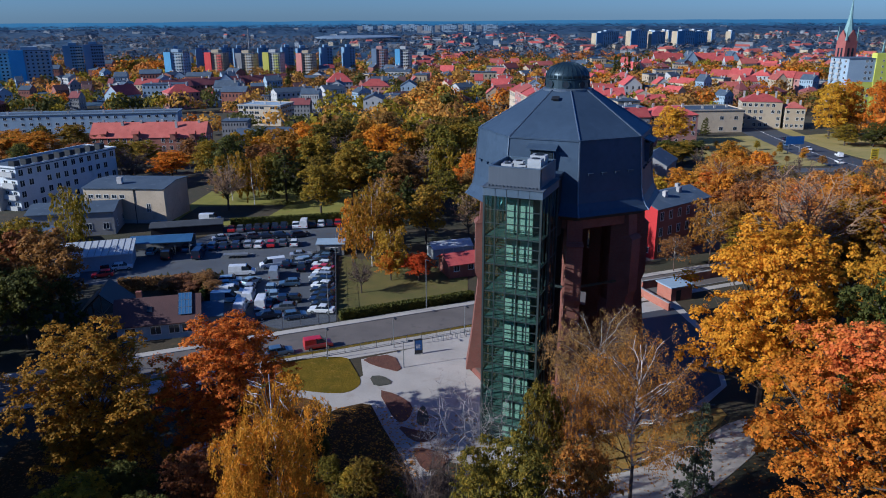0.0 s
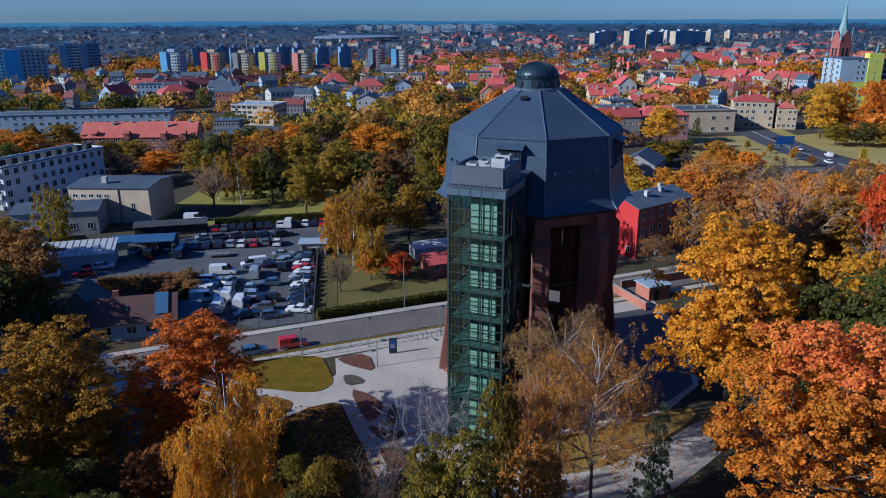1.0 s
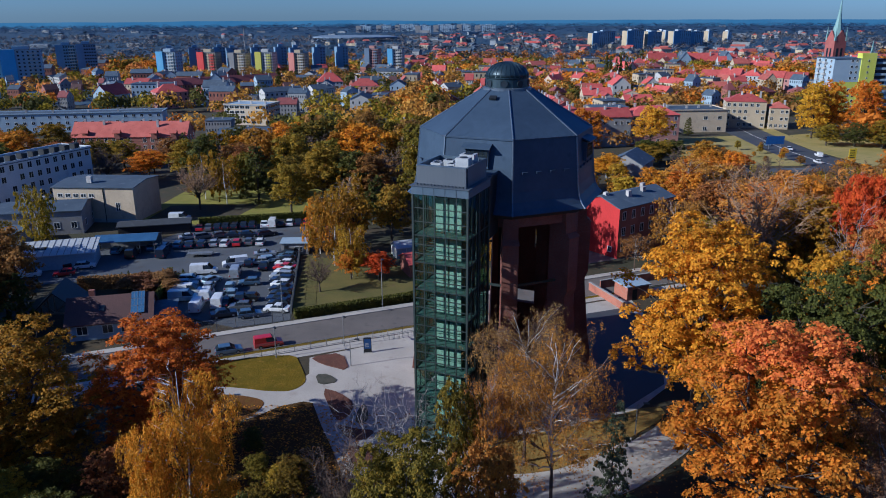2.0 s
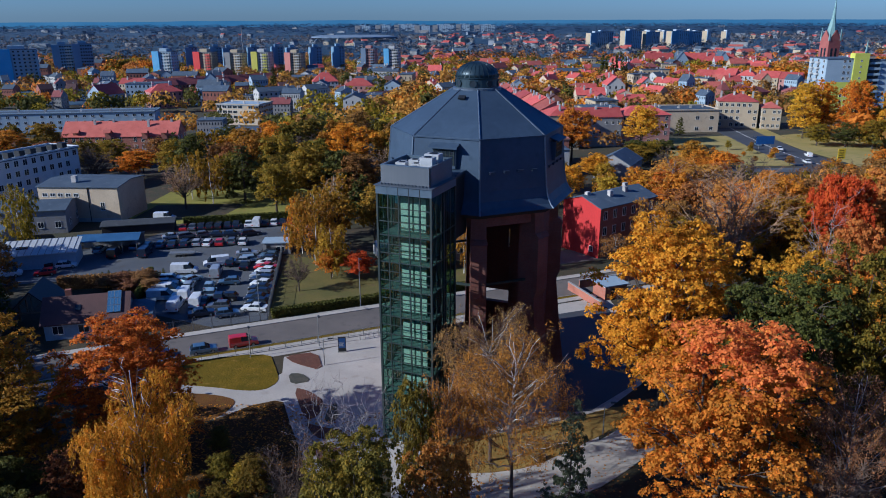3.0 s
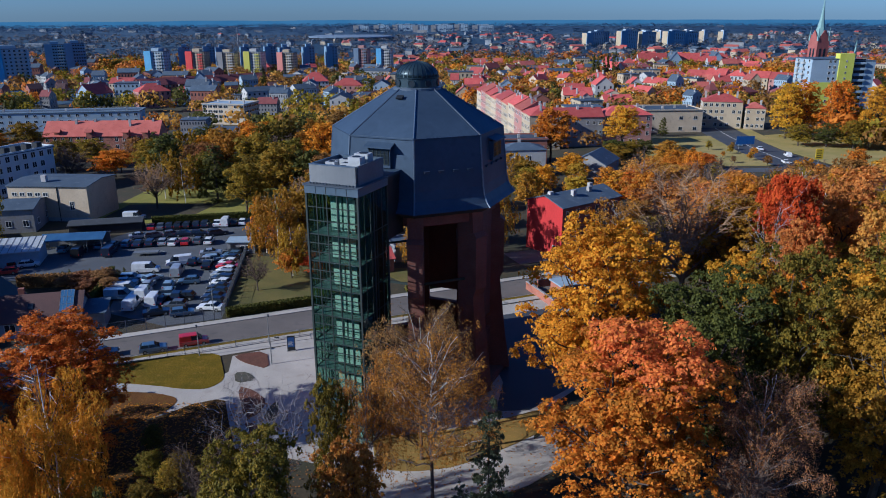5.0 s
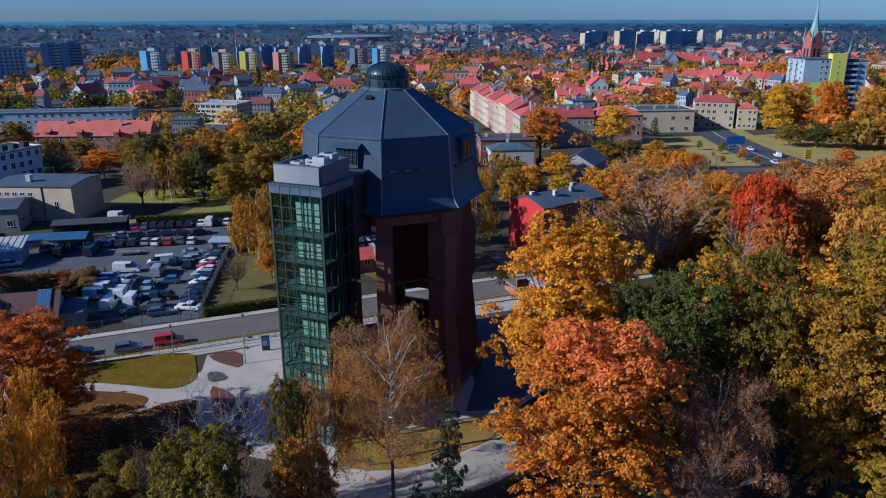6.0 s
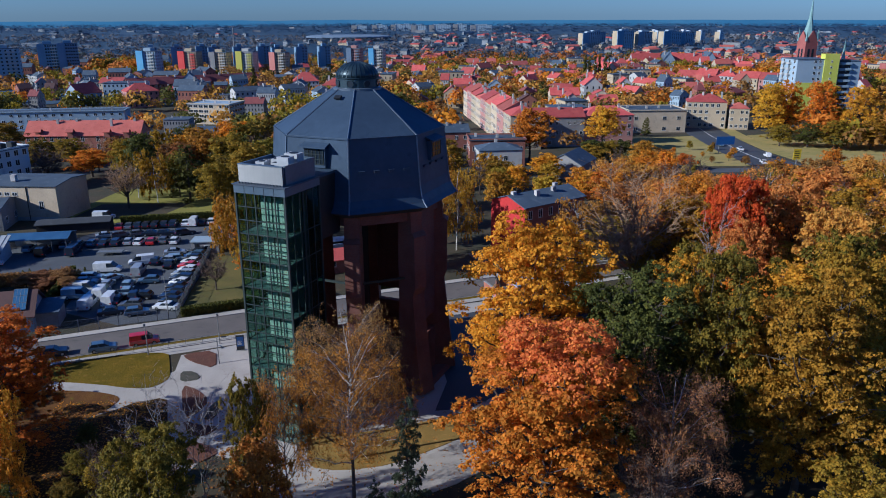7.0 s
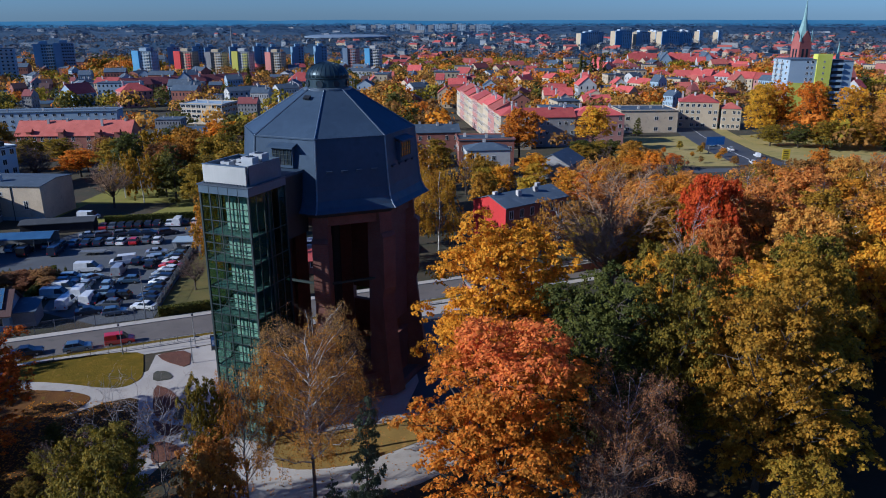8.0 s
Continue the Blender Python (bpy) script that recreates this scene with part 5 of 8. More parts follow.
def grove(n, x0, x1, y0, y1, seed, mix, h0, h1, group, place, keep_out, detail="dim"):
    """Trees scattered over a plot, clear of what else stands there."""
    r = random.Random(seed)
    spots = []
    for _ in range(n * 30):
        if len(spots) >= n:
            break
        x, y = r.uniform(x0, x1), r.uniform(y0, y1)
        if any((x - a) ** 2 + (y - b) ** 2 < (c + 3) ** 2 for a, b, c in keep_out) or any((x - a) ** 2 + (y - b) ** 2 < 64 for a, b in spots):
            continue
        spots.append((x, y))
        kind, colour = r.choice(mix)
        h = r.uniform(h0, h1)
        wide = h * r.uniform(0.36, 0.5)
        if not any((x - a) ** 2 + (y - b) ** 2 < 6 for a, b in GLADE):
            tree(kind, colour, x, y, h, wide, detail, group, place)


YARDS = [(-58, 185, 6), (-48, 187, 6), (-38, 188, 6), (-28, 190, 5), (-113, 212, 22), (-83, 187, 16), (-90, 170, 12), (-62, 168, 9), (-40, 160, 20), (-45, 182, 10), (-60, 178, 6), (-62, 155, 12), (44, 245, 12), (69, 243, 12), (47, 157, 14), (45, 268, 13), (58, 232, 6), (26, 302, 12), (-123, 304, 28), (-140, 304, 14), (-100, 306, 14), (-62, 298, 18), (-80, 322, 16), (45, 146, 7), (60, 156, 6), (80, 166, 6), (100, 180, 7), (120, 198, 7), (0, 150, 7), (13, 150, 8), (3, 140, 6)]
MIX1 = [("broad", "ochre"), ("broad", "olive"), ("broad", "brown"), ("broad", "green"), ("conif", "green"), ("bare", "grey"), ("birch", "ochre"), ("broad", "moss"), ("broad", "brown"), ("broad", "moss")]
MIX2 = [("broad", "amber"), ("broad", "brown"), ("broad", "olive"), ("broad", "orange"), ("birch", "lime"), ("bare", "twig"), ("broad", "lime"), ("broad", "gold")]
MIX3B = [("broad", "amber"), ("broad", "tan"), ("broad", "ochre"), ("birch", "ochre"), ("bare", "grey"), ("broad", "tan"), ("broad", "gold"), ("fine", "tawny")]
grove(40, -72, 22, 186, 300, 1, MIX1, 12, 17, G4, " beyond the street", YARDS)
grove(16, -18, 30, 150, 190, 2, MIX1, 10, 14, G4, " beyond the street", YARDS)
grove(22, -200, -92, 226, 296, 3, MIX1, 9, 13, G4, " beyond the street", YARDS)
grove(24, 24, 92, 176, 252, 4, MIX2, 9, 13, G4, " beyond the street", YARDS)
grove(26, 66, 150, 66, 128, 5, MIX3B, 15, 22, G3, " in the wooded park", YARDS, "hi")
MIX3 = [("fine", "tan"), ("broad", "tan"), ("bare", "twig"), ("broad", "amber"), ("broad", "brown"), ("broad", "tan"), ("fine", "brown"), ("birch", "olive"), ("fine", "tan")]
grove(32, 64, 190, 126, 156, 21, MIX3, 15, 19, G3, " in the wooded park", [], "mid")
grove(40, 66, 200, 158, 186, 22, MIX3, 12.5, 16, G3, " in the wooded park", [(60, 156, 6), (80, 166, 5)], "mid")
grove(30, 84, 200, 188, 212, 23, MIX3, 9, 12, G3, " in the wooded park", [(100, 180, 5), (120, 198, 5)])
grove(22, 80, 140, 214, 238, 24, MIX3, 4.5, 6.5, G3, " in the wooded park", [])
grove(16, 146, 220, 214, 242, 25, MIX3, 8, 11, G3, " in the wooded park", [])
grove(6, 72, 165, 130, 200, 9, MIX2, 8, 12, G3, " in the wooded park", YARDS)
# these two groves stand out of view, set tall to cast shade
grove(9, -84, -60, 44, 84, 8, MIX1, 17, 21, G2, " at the park edge", YARDS)
grove(16, -116, -68, 86, 124, 6, MIX1, 13, 16.5, G2, " at the park edge", YARDS)
grove(34, -50, -2, 44, 76, 11, [("broad", "green"), ("broad", "olive"), ("broad", "brown")], 2.2, 4.5, G2, " at the park edge", [(-14.6, 54.5, 1), (-25, 73, 2), (-7, 80, 4), (-4, 70, 3)])
for kind, colour, x, y, h, r in (("broad", "green", 80, 266, 9, 6), ("broad", "olive", 87, 271, 8, 6), ("broad", "green", 93, 276, 7.5, 5), ("broad", "brown", 103, 258, 7, 5.5), ("broad", "orange", 110, 255, 5.5, 4.5), ("broad", "tan", 97, 262, 5, 4)):
    tree(kind, colour, x, y, h, r, "mid", G4, " beside the meadow")
grove(18, 98, 138, 262, 306, 12, [("broad", "olive"), ("broad", "brown"), ("broad", "amber")], 2.0, 4.0, G4, " on the meadow", [])


def fallen_leaves(n, x0, x1, y0, y1, seed, colour):
    """Fallen leaves lying on the park floor."""
    r = np.random.default_rng(seed)
    p = np.stack([r.uniform(x0, x1, n), r.uniform(y0, y1, n), np.full(n, 0.125)], 1)
    g = Geo()
    for q in p:
        a, s = r.uniform(0, 6.28), r.uniform(0.05, 0.16)
        u, v = np.array([math.cos(a), math.sin(a), 0.15]) * s, np.array([-math.sin(a), math.cos(a), 0.1]) * s
        g.add([q - u, q - v, q + u, q + v], [(0, 1, 2, 3)])
    return single("fallen_leaves", g, LEAF[colour], "fallen autumn leaves strewn on the park floor", "leaves", kind="stuff")


fallen_leaves(9000, -52, 4, 44, 84, 1, "brown")
fallen_leaves(2600, 12, 62, 46, 84, 2, "tawny")
fallen_leaves(3500, -24, -3, 56, 86, 3, "amber")


# ---- buildings ----
WIN = {}


def window_mesh(w, h, style="pane"):
    """A window in its frame, with the glass set back; faces local -y."""
    key = (round(w, 2), round(h, 2))
    if key not in WIN:
        fr = Geo()
        t = 0.09
        fr.box(-w / 2 - t, w / 2 + t, -0.05, 0.02, h, h + t)
        fr.box(-w / 2 - t, w / 2 + t, -0.12, 0.02, -t, 0)
        fr.box(-w / 2 - t, -w / 2, -0.05, 0.02, 0, h)
        fr.box(w / 2, w / 2 + t, -0.05, 0.02, 0, h)
        fr.box(-0.035, 0.035, -0.04, 0.02, 0, h)
        gl = Geo().box(-w / 2, w / 2, -0.015, 0.0, 0, h)
        WIN[key] = (fr.mesh("window", M_WINDOWFRAME), gl.mesh("pane", M_DARKGLASS))
    return WIN[key]


def window_at(parent, m, w, h, pane=True):
    fr, gl = window_mesh(w, h)
    o = part("window", fr, M_WINDOWFRAME, parent, at=m)
    part("pane", gl, M_DARKGLASS, o)
    return o


def facade(parent, width, depth, z0, floor_h, floors, cols, side_cols, ww, wh, faces="fblr", skip=0.0, rnd=None):
    """Windows in even rows on the faces: f front (-y), b back, l, r."""
    for face in faces:
        n = cols if face in "fb" else side_cols
        span = width if face in "fb" else depth
        turn = {"f": 0, "r": 90, "b": 180, "l": 270}[face]
        off = (depth if face in "fb" else width) / 2
        for fl in range(floors):
            for c in range(n):
                if skip and rnd and rnd.random() < skip:
                    continue
                x = -span / 2 + span * (c + 0.5) / n
                m = Matrix.Rotation(radians(turn), 4, "Z") @ Matrix.Translation((x, -off - 0.004, z0 + fl * floor_h + 0.9))
                window_at(parent, m, ww, wh)


def roof_geo(kind, w, d, z, rise, over=0.35, thick=0.18):
    g = Geo()
    x, y = w / 2 + over, d / 2 + over
    if kind == "flat":
        g.box(-x, x, -y, y, z, z + 0.25)
        return g
    if kind == "gable":
        for s in (-1, 1):
            drop = over * rise / (d / 2)
            g.add([(-x, s * y, z - drop), (x, s * y, z - drop), (x, 0, z + rise), (-x, 0, z + rise), (-x, s * y, z - drop + thick), (x, s * y, z - drop + thick), (x, 0, z + rise + thick), (-x, 0, z + rise + thick)],
                  [(0, 1, 2, 3), (7, 6, 5, 4), (0, 4, 5, 1), (1, 5, 6, 2), (3, 2, 6, 7), (0, 3, 7, 4)])
        return g
    rx = max(0.1, x - y)
    a = [(-x, -y, z), (x, -y, z), (x, y, z), (-x, y, z), (-rx, 0, z + rise), (rx, 0, z + rise)]
    g.add(a, [(0, 1, 5, 4), (2, 3, 4, 5), (1, 2, 5), (3, 0, 4), (3, 2, 1, 0)])
    return g


def building(label, x, y, rz, w, d, h, roof, rise, wall, roofing, floors=3, cols=5, side=2, ww=1.1, wh=1.5, faces="fblr", chimneys=2, name="house", category="house", group="", seed=1, plinth=None, detail=True):
    rnd = random.Random(seed)
    t = thing(name, label, category, group, at=on(x, y, rz))
    g = Geo().box(-w / 2, w / 2, -d / 2, d / 2, -1.2, h)
    if roof == "gable":
        for s in (-1, 1):
            g.add([(s * w / 2, -d / 2, h), (s * w / 2, d / 2, h), (s * w / 2, 0, h + rise), (s * (w / 2 - 0.3), -d / 2, h), (s * (w / 2 - 0.3), d / 2, h), (s * (w / 2 - 0.3), 0, h + rise)], [(0, 1, 2), (5, 4, 3), (0, 2, 5, 3), (1, 4, 5, 2)])
    part("wall", g, wall, t)
    r = part("roof", roof_geo(roof, w, d, h + (0.004 if roof != "gable" else 0.01), rise), roofing, t)
    if roof == "flat":
        for b in ((-w / 2 - 0.35, w / 2 + 0.35, -d / 2 - 0.35, -d / 2), (-w / 2 - 0.35, w / 2 + 0.35, d / 2, d / 2 + 0.35), (-w / 2 - 0.35, -w / 2, -d / 2, d / 2), (w / 2, w / 2 + 0.35, -d / 2, d / 2)):
            part("parapet", Geo().box(*b, h + 0.254, h + 0.7), wall, t)
    for i in range(chimneys):
        cx = -w / 2 + w * (i + 0.5) / chimneys + rnd.uniform(-0.8, 0.8)
        cy = rnd.uniform(-0.2, 0.2) * d
        zt = h + (rise + 0.9 if roof != "flat" else 1.6)
        c = part("chimney", Geo().box(cx - 0.45, cx + 0.45, cy - 0.35, cy + 0.35, h - 0.2, zt), M_CHIMNEY, r)
    if floors and detail:
        facade(t, w, d, 0.3 if floors > 1 else 0.6, (h - 0.3) / floors, floors, cols, side, ww, min(wh, (h - 0.3) / floors - 1.2), faces, 0.06, rnd)
    return t


# flats with grey roof and stair towers, far left
def flats():
    t = building("white long block of flats with dark roof terraces", -114.1, 209.2, 68, 34, 12, 12.0, "flat", 0, M_PALE, M_GREYROOF, 4, 12, 4, 1.3, 1.6, "fblr", 0, "apartment_building", "apartment building")
    for i in range(9):
        part("roof_box", Geo().box(-16 + i * 3.6, -14.2 + i * 3.6, -4.6, -2.4, 12.3, 13.9), M_BLACKMETAL, t)
    for fl in range(4):
        b = part("balcony", Geo().box(-17.9, -17.0, -5.4, -1.0, 0.6 + fl * 3.1, 1.8 + fl * 3.1), M_WHITE, t)
        part("balcony_slab", Geo().box(-18.0, -17.0, -5.5, -0.9, 0.42 + fl * 3.1, 0.59 + fl * 3.1), M_GREYWALL, b)
    part("link_wing", Geo().box(-19.5, -17.05, -1, 6, -1, 7.0), M_WHITE, t)


flats()


def beige_workshop():
    t = building("beige rendered workshop with a grey flat roof", -80.0, 184.2, -3, 20.5, 14.5, 9.0, "gable", 0.7, M_BEIGE, M_GREYROOF, 0, 0, 0, chimneys=0, name="workshop", category="workshop")
    for x in (-8.5, -6.5, -4.5, -2.5, -0.5):
        window_at(t, Matrix.Translation((x, -7.254, 6.6)), 1.2, 0.8)
    window_at(t, Matrix.Translation((6.0, -7.254, 3.2)), 1.0, 2.0)
    part("roof_box", Geo().box(-2.8, -1.6, -4.5, -3.4, 9.6, 11.2), M_CHIMNEY, t)
    part("gable_plinth", Geo().box(-10.3, 10.31, -7.31, -7.25, -0.5, 1.1), M_WHITE, t)
    part("drain_pipe", Geo().tube((2.6, -7.35, 0), (2.6, -7.35, 9.1), 0.09, 0.09, 6), M_BLACKMETAL, t)


beige_workshop()
building("low grey workshop wing with a dark sheet roof", -89.5, 171.0, 12, 19, 12, 5.6, "gable", 1.2, M_GREYWALL, M_GREYROOF, 1, 5, 2, 1.2, 1.4, chimneys=1, name="workshop", category="workshop")
building("long low dark garage row with a flat roof", -62, 168, 14, 16, 5, 2.4, "gable", 0.5, M_DARK, M_DARKFELT, 0, 0, 0, 2.2, 1.0, "f", 0, "garage_row", "garage")
building("low dark shed beside the car yard", -96, 158, 10, 16, 8, 3.2, "gable", 1.0, M_GREYWALL, M_GREYROOF, 1, 4, 1, 1.2, 1.0, "fr", 1, "shed", "shed")


def long_white_shed():
    t = thing("white_shed", "long white sheet-roofed shed at the yard's edge", "shed", at=on(-72.5, 144, 16))
    part("wall", Geo().box(-6.9, 6.9, -3.4, 3.4, -0.3, 3.0), M_BLUEWHITE, t)
    g = Geo()
    g.add([(-7.3, -3.8, 3.02), (7.3, -3.8, 3.02), (7.3, 3.8, 4.2), (-7.3, 3.8, 4.2), (-7.3, -3.8, 3.2), (7.3, -3.8, 3.2), (7.3, 3.8, 4.38), (-7.3, 3.8, 4.38)], [(3, 2, 1, 0), (4, 5, 6, 7), (0, 1, 5, 4), (1, 2, 6, 5), (2, 3, 7, 6), (3, 0, 4, 7)])
    part("roof", g, M_WHITEROOF, t, "dirty white sheet roof")
    seam = Geo().add([(-0.04, -3.8, 3.2), (0.04, -3.8, 3.2), (0.04, 3.8, 4.38), (-0.04, 3.8, 4.38), (-0.04, -3.8, 3.28), (0.04, -3.8, 3.28), (0.04, 3.8, 4.46), (-0.04, 3.8, 4.46)], [(4, 5, 6, 7), (0, 1, 5, 4), (1, 2, 6, 5), (3, 0, 4, 7)]).mesh("roof_seam", M_GREYWALL)
    for i in range(11):
        part("roof_seam", seam, M_GREYWALL, t, at=Matrix.Translation((-6.5 + 1.3 * i, 0, 0)))
    part("skylight", Geo().box(-4.6, -2.4, -0.8, 0.4, 3.5, 3.95), M_DARKGLASS, t)


long_white_shed()


def canopy_shed():
    t = thing("canopy", "blue sheet-roofed open canopy beside the car yard", "canopy", at=on(-62.5, 153.5, 10))
    g = Geo()
    for y0, y1, z0, z1 in ((-3.2, 0, 2.9, 3.7), (0, 3.2, 3.7, 2.9)):
        g.add([(-6.6, y0, z0), (6.6, y0, z0), (6.6, y1, z1), (-6.6, y1, z1), (-6.6, y0, z0 + 0.12), (6.6, y0, z0 + 0.12), (6.6, y1, z1 + 0.12), (-6.6, y1, z1 + 0.12)], [(3, 2, 1, 0), (4, 5, 6, 7), (0, 1, 5, 4), (1, 2, 6, 5), (2, 3, 7, 6), (3, 0, 4, 7)])
    part("roof", g, M_BLUEROOF, t)
    post = Geo().box(-0.07, 0.07, -0.07, 0.07, -0.2, 2.95).mesh("post", M_POLE)
    for x in (-6, -3, 0, 3, 6):
        part("post", post, M_POLE, t, at=Matrix.Translation((x, -2.9, 0)))
    part("back_wall", Geo().box(-6.5, 6.5, 2.7, 2.9, -0.3, 3.0), M_GREYWALL, t)


canopy_shed()


def cottage():
    t = thing("cottage", "small cottage with a brown tiled roof and solar panels", "house", at=on(-46.9, 110.9, 14))
    part("wall", Geo().box(-6.2, 6.2, -3.6, 3.6, -0.3, 3.0), M_BLUEWHITE, t)
    r = part("roof", roof_geo("gable", 12.4, 7.2, 3.01, 2.9, 0.5), M_BROWNROOF, t, "brown tiled roof")
    for s in (-1, 1):
        part("gable", Geo().add([(s * 6.2, -3.6, 3.0), (s * 6.2, 3.6, 3.0), (s * 6.2, 0, 5.85), (s * 5.9, -3.6, 3.0), (s * 5.9, 3.6, 3.0), (s * 5.9, 0, 5.85)], [(0, 1, 2), (5, 4, 3), (0, 2, 5, 3), (1, 4, 5, 2)]), M_BLUEWHITE, t)
    slope = math.atan2(2.9, 3.6)
    for i in range(2):
        for j in range(3):
            m = Matrix.Translation((3.7 + i * 1.05, -3.1, 3.75)) @ Matrix.Rotation(slope, 4, "X") @ Matrix.Translation((0, j * 1.35, 0.05))
            p = part("solar_panel", Geo().box(-0.5, 0.5, 0, 1.28, 0, 0.05), M_SOLAR, r, "blue solar panel", at=m)
            part("panel_frame", Geo().box(-0.52, -0.49, 0, 1.3, 0, 0.07).box(0.49, 0.52, 0, 1.3, 0, 0.07).box(-0.52, 0.52, 1.27, 1.31, 0, 0.07).box(-0.02, 0.02, 0, 1.28, 0.05, 0.06), M_POLE, p)
    m = Matrix.Translation((-1.2, -2.2, 4.2)) @ Matrix.Rotation(slope, 4, "X")
    part("roof_window", Geo().box(-0.4, 0.4, 0, 1.0, 0.05, 0.2), M_DARKGLASS, r, at=m)
    part("chimney", Geo().box(-3.4, -2.5, 0.4, 1.1, 4.5, 6.9), M_OLDBRICK, r)
    for x in (-4.2, -0.4, 2.4, 4.4):
        window_at(t, Matrix.Translation((x, -3.604, 1.0)), 1.5, 1.3)
    part("porch", Geo().box(6.25, 9.6, -2.2, 2.4, -0.2, 2.5), M_GREYWALL, t)
    part("porch_roof", Geo().add([(6.22, -2.6, 2.6), (10, -2.6, 2.6), (10, 2.8, 3.3), (6.22, 2.8, 3.3), (6.22, -2.6, 2.75), (10, -2.6, 2.75), (10, 2.8, 3.45), (6.22, 2.8, 3.45)], [(3, 2, 1, 0), (4, 5, 6, 7), (0, 1, 5, 4), (1, 2, 6, 5), (2, 3, 7, 6), (3, 0, 4, 7)]), M_GREYROOF, t)


cottage()


def timber_shelter():
    t = thing("timber_shelter", "open timber shelter with a dark gabled roof", "shelter", at=on(-57.2, 114.5, 12))
    for s in (-1, 1):
        g = Geo().add([(s * 3.9, -4, 2.6), (s * 3.9, 4, 2.6), (0, 4, 6.3), (0, -4, 6.3), (s * 3.9, -4, 2.8), (s * 3.9, 4, 2.8), (0, 4, 6.5), (0, -4, 6.5)], [(0, 1, 2, 3), (7, 6, 5, 4), (0, 4, 5, 1), (1, 5, 6, 2), (3, 2, 6, 7), (0, 3, 7, 4)])
        part("roof_slope", g, M_BLACKMETAL, t)
    for x in (-3.3, 3.3):
        for y in (-3.5, 0, 3.5):
            part("post", Geo().box(x - 0.12, x + 0.12, y - 0.12, y + 0.12, -0.2, 2.75), M_TIMBER, t)
    g = Geo()
    g.box(-3.5, 3.5, -3.62, -3.42, 2.6, 2.85)
    g.tube((-3.4, -3.5, 2.8), (0, -3.5, 6.2), 0.12, 0.12, 4)
    g.tube((3.4, -3.5, 2.8), (0, -3.5, 6.2), 0.12, 0.12, 4)
    g.tube((0, -3.5, 2.8), (0, -3.5, 6.2), 0.1, 0.1, 4)
    g.tube((0, -3.5, 2.8), (-1.7, -3.5, 4.5), 0.09, 0.09, 4)
    g.tube((0, -3.5, 2.8), (1.7, -3.5, 4.5), 0.09, 0.09, 4)
    part("truss", g, M_TIMBER, t, "pale timber gable truss")


timber_shelter()


def site_hut():
    t = thing("site_hut", "grey-blue flat-roofed site hut in the car yard", "hut", at=on(-25.4, 152.5, 4))
    part("wall", Geo().box(-2.9, 2.9, -1.9, 1.9, -0.1, 2.5), M_GREYWALL, t)
    part("roof", Geo().box(-3.1, 3.1, -2.2, 2.2, 2.5, 2.7), M_BLUEWHITE, t, "pale blue flat roof")
    part("door", Geo().box(-2.2, -1.3, -1.96, -1.9, 0, 2.05), M_BLACKMETAL, t)
    window_at(t, Matrix.Translation((0.8, -1.904, 0.7)), 1.6, 1.0)


site_hut()


def red_house():
    t = thing("red_house", "house with a red painted gable and a grey metal roof", "house", at=on(47.4, 157.1, 38))
    w, d, h, rise = 18.0, 10.5, 10.9, 1.7
    part("wall", Geo().box(-w / 2, w / 2, -d / 2, d / 2, -0.5, h), M_OLDBRICK, t)
    g = Geo().box(-w / 2 - 0.12, -w / 2 - 0.004, -d / 2 - 0.02, d / 2 + 0.02, -0.4, h)
    g.add([(-w / 2 - 0.12, -d / 2, h), (-w / 2 - 0.12, d / 2, h), (-w / 2 - 0.12, 0, h + rise), (-w / 2 + 0.2, -d / 2, h), (-w / 2 + 0.2, d / 2, h), (-w / 2 + 0.2, 0, h + rise)], [(0, 1, 2), (5, 4, 3), (0, 2, 5, 3), (1, 4, 5, 2)])
    part("gable_wall", g, M_REDPAINT, t, "bright red painted gable wall")
    r = part("roof", roof_geo("gable", w, d, h, rise, 0.4), M_GREYROOF, t)
    for x, y in ((-7.5, 0), (-2.5, -2), (3, -1.5), (6, 1)):
        part("chimney", Geo().box(x - 0.5, x + 0.5, y - 0.4, y + 0.4, h + 0.8, h + rise + 0.7), M_CHIMNEY, r)
    facade(t, w, d, 0.6, 3.4, 3, 6, 2, 1.0, 1.7, "fr")
    window_at(t, Matrix.Rotation(radians(270), 4, "Z") @ Matrix.Translation((3.2, -w / 2 - 0.13, 1.2)), 0.9, 1.1)


red_house()


def small_booth():
    t = thing("booth", "small orange-red brick booth with a flat metal roof", "booth", at=on(41.5, 126.0, 22))
    part("wall", Geo().box(-2.3, 2.3, -2.0, 2.0, -0.1, 2.6), M_FACING, t)
    part("roof", Geo().box(-2.6, 2.6, -2.3, 2.3, 2.6, 2.8), M_BLUEWHITE, t)
    part("door", Geo().box(-1.2, -0.2, -2.06, -2.0, 0, 2.05), M_BLACKMETAL, t)


small_booth()
# brick garden walls on the shaded side
for x, y, rz, ln in ((36.5, 124, 112, 11), (44, 133, 22.5, 16), (58, 139, 22.5, 14)):
    w = thing("garden_wall", "low reddish brick garden wall with pale coping", "wall", "brick garden walls", at=on(x, y, rz))
    part("wall_body", Geo().box(-ln / 2, ln / 2, -0.15, 0.15, -0.2, 1.5), M_FACING, w)
    part("coping", Geo().box(-ln / 2 - 0.05, ln / 2 + 0.05, -0.22, 0.22, 1.5, 1.6), M_KERB, w)

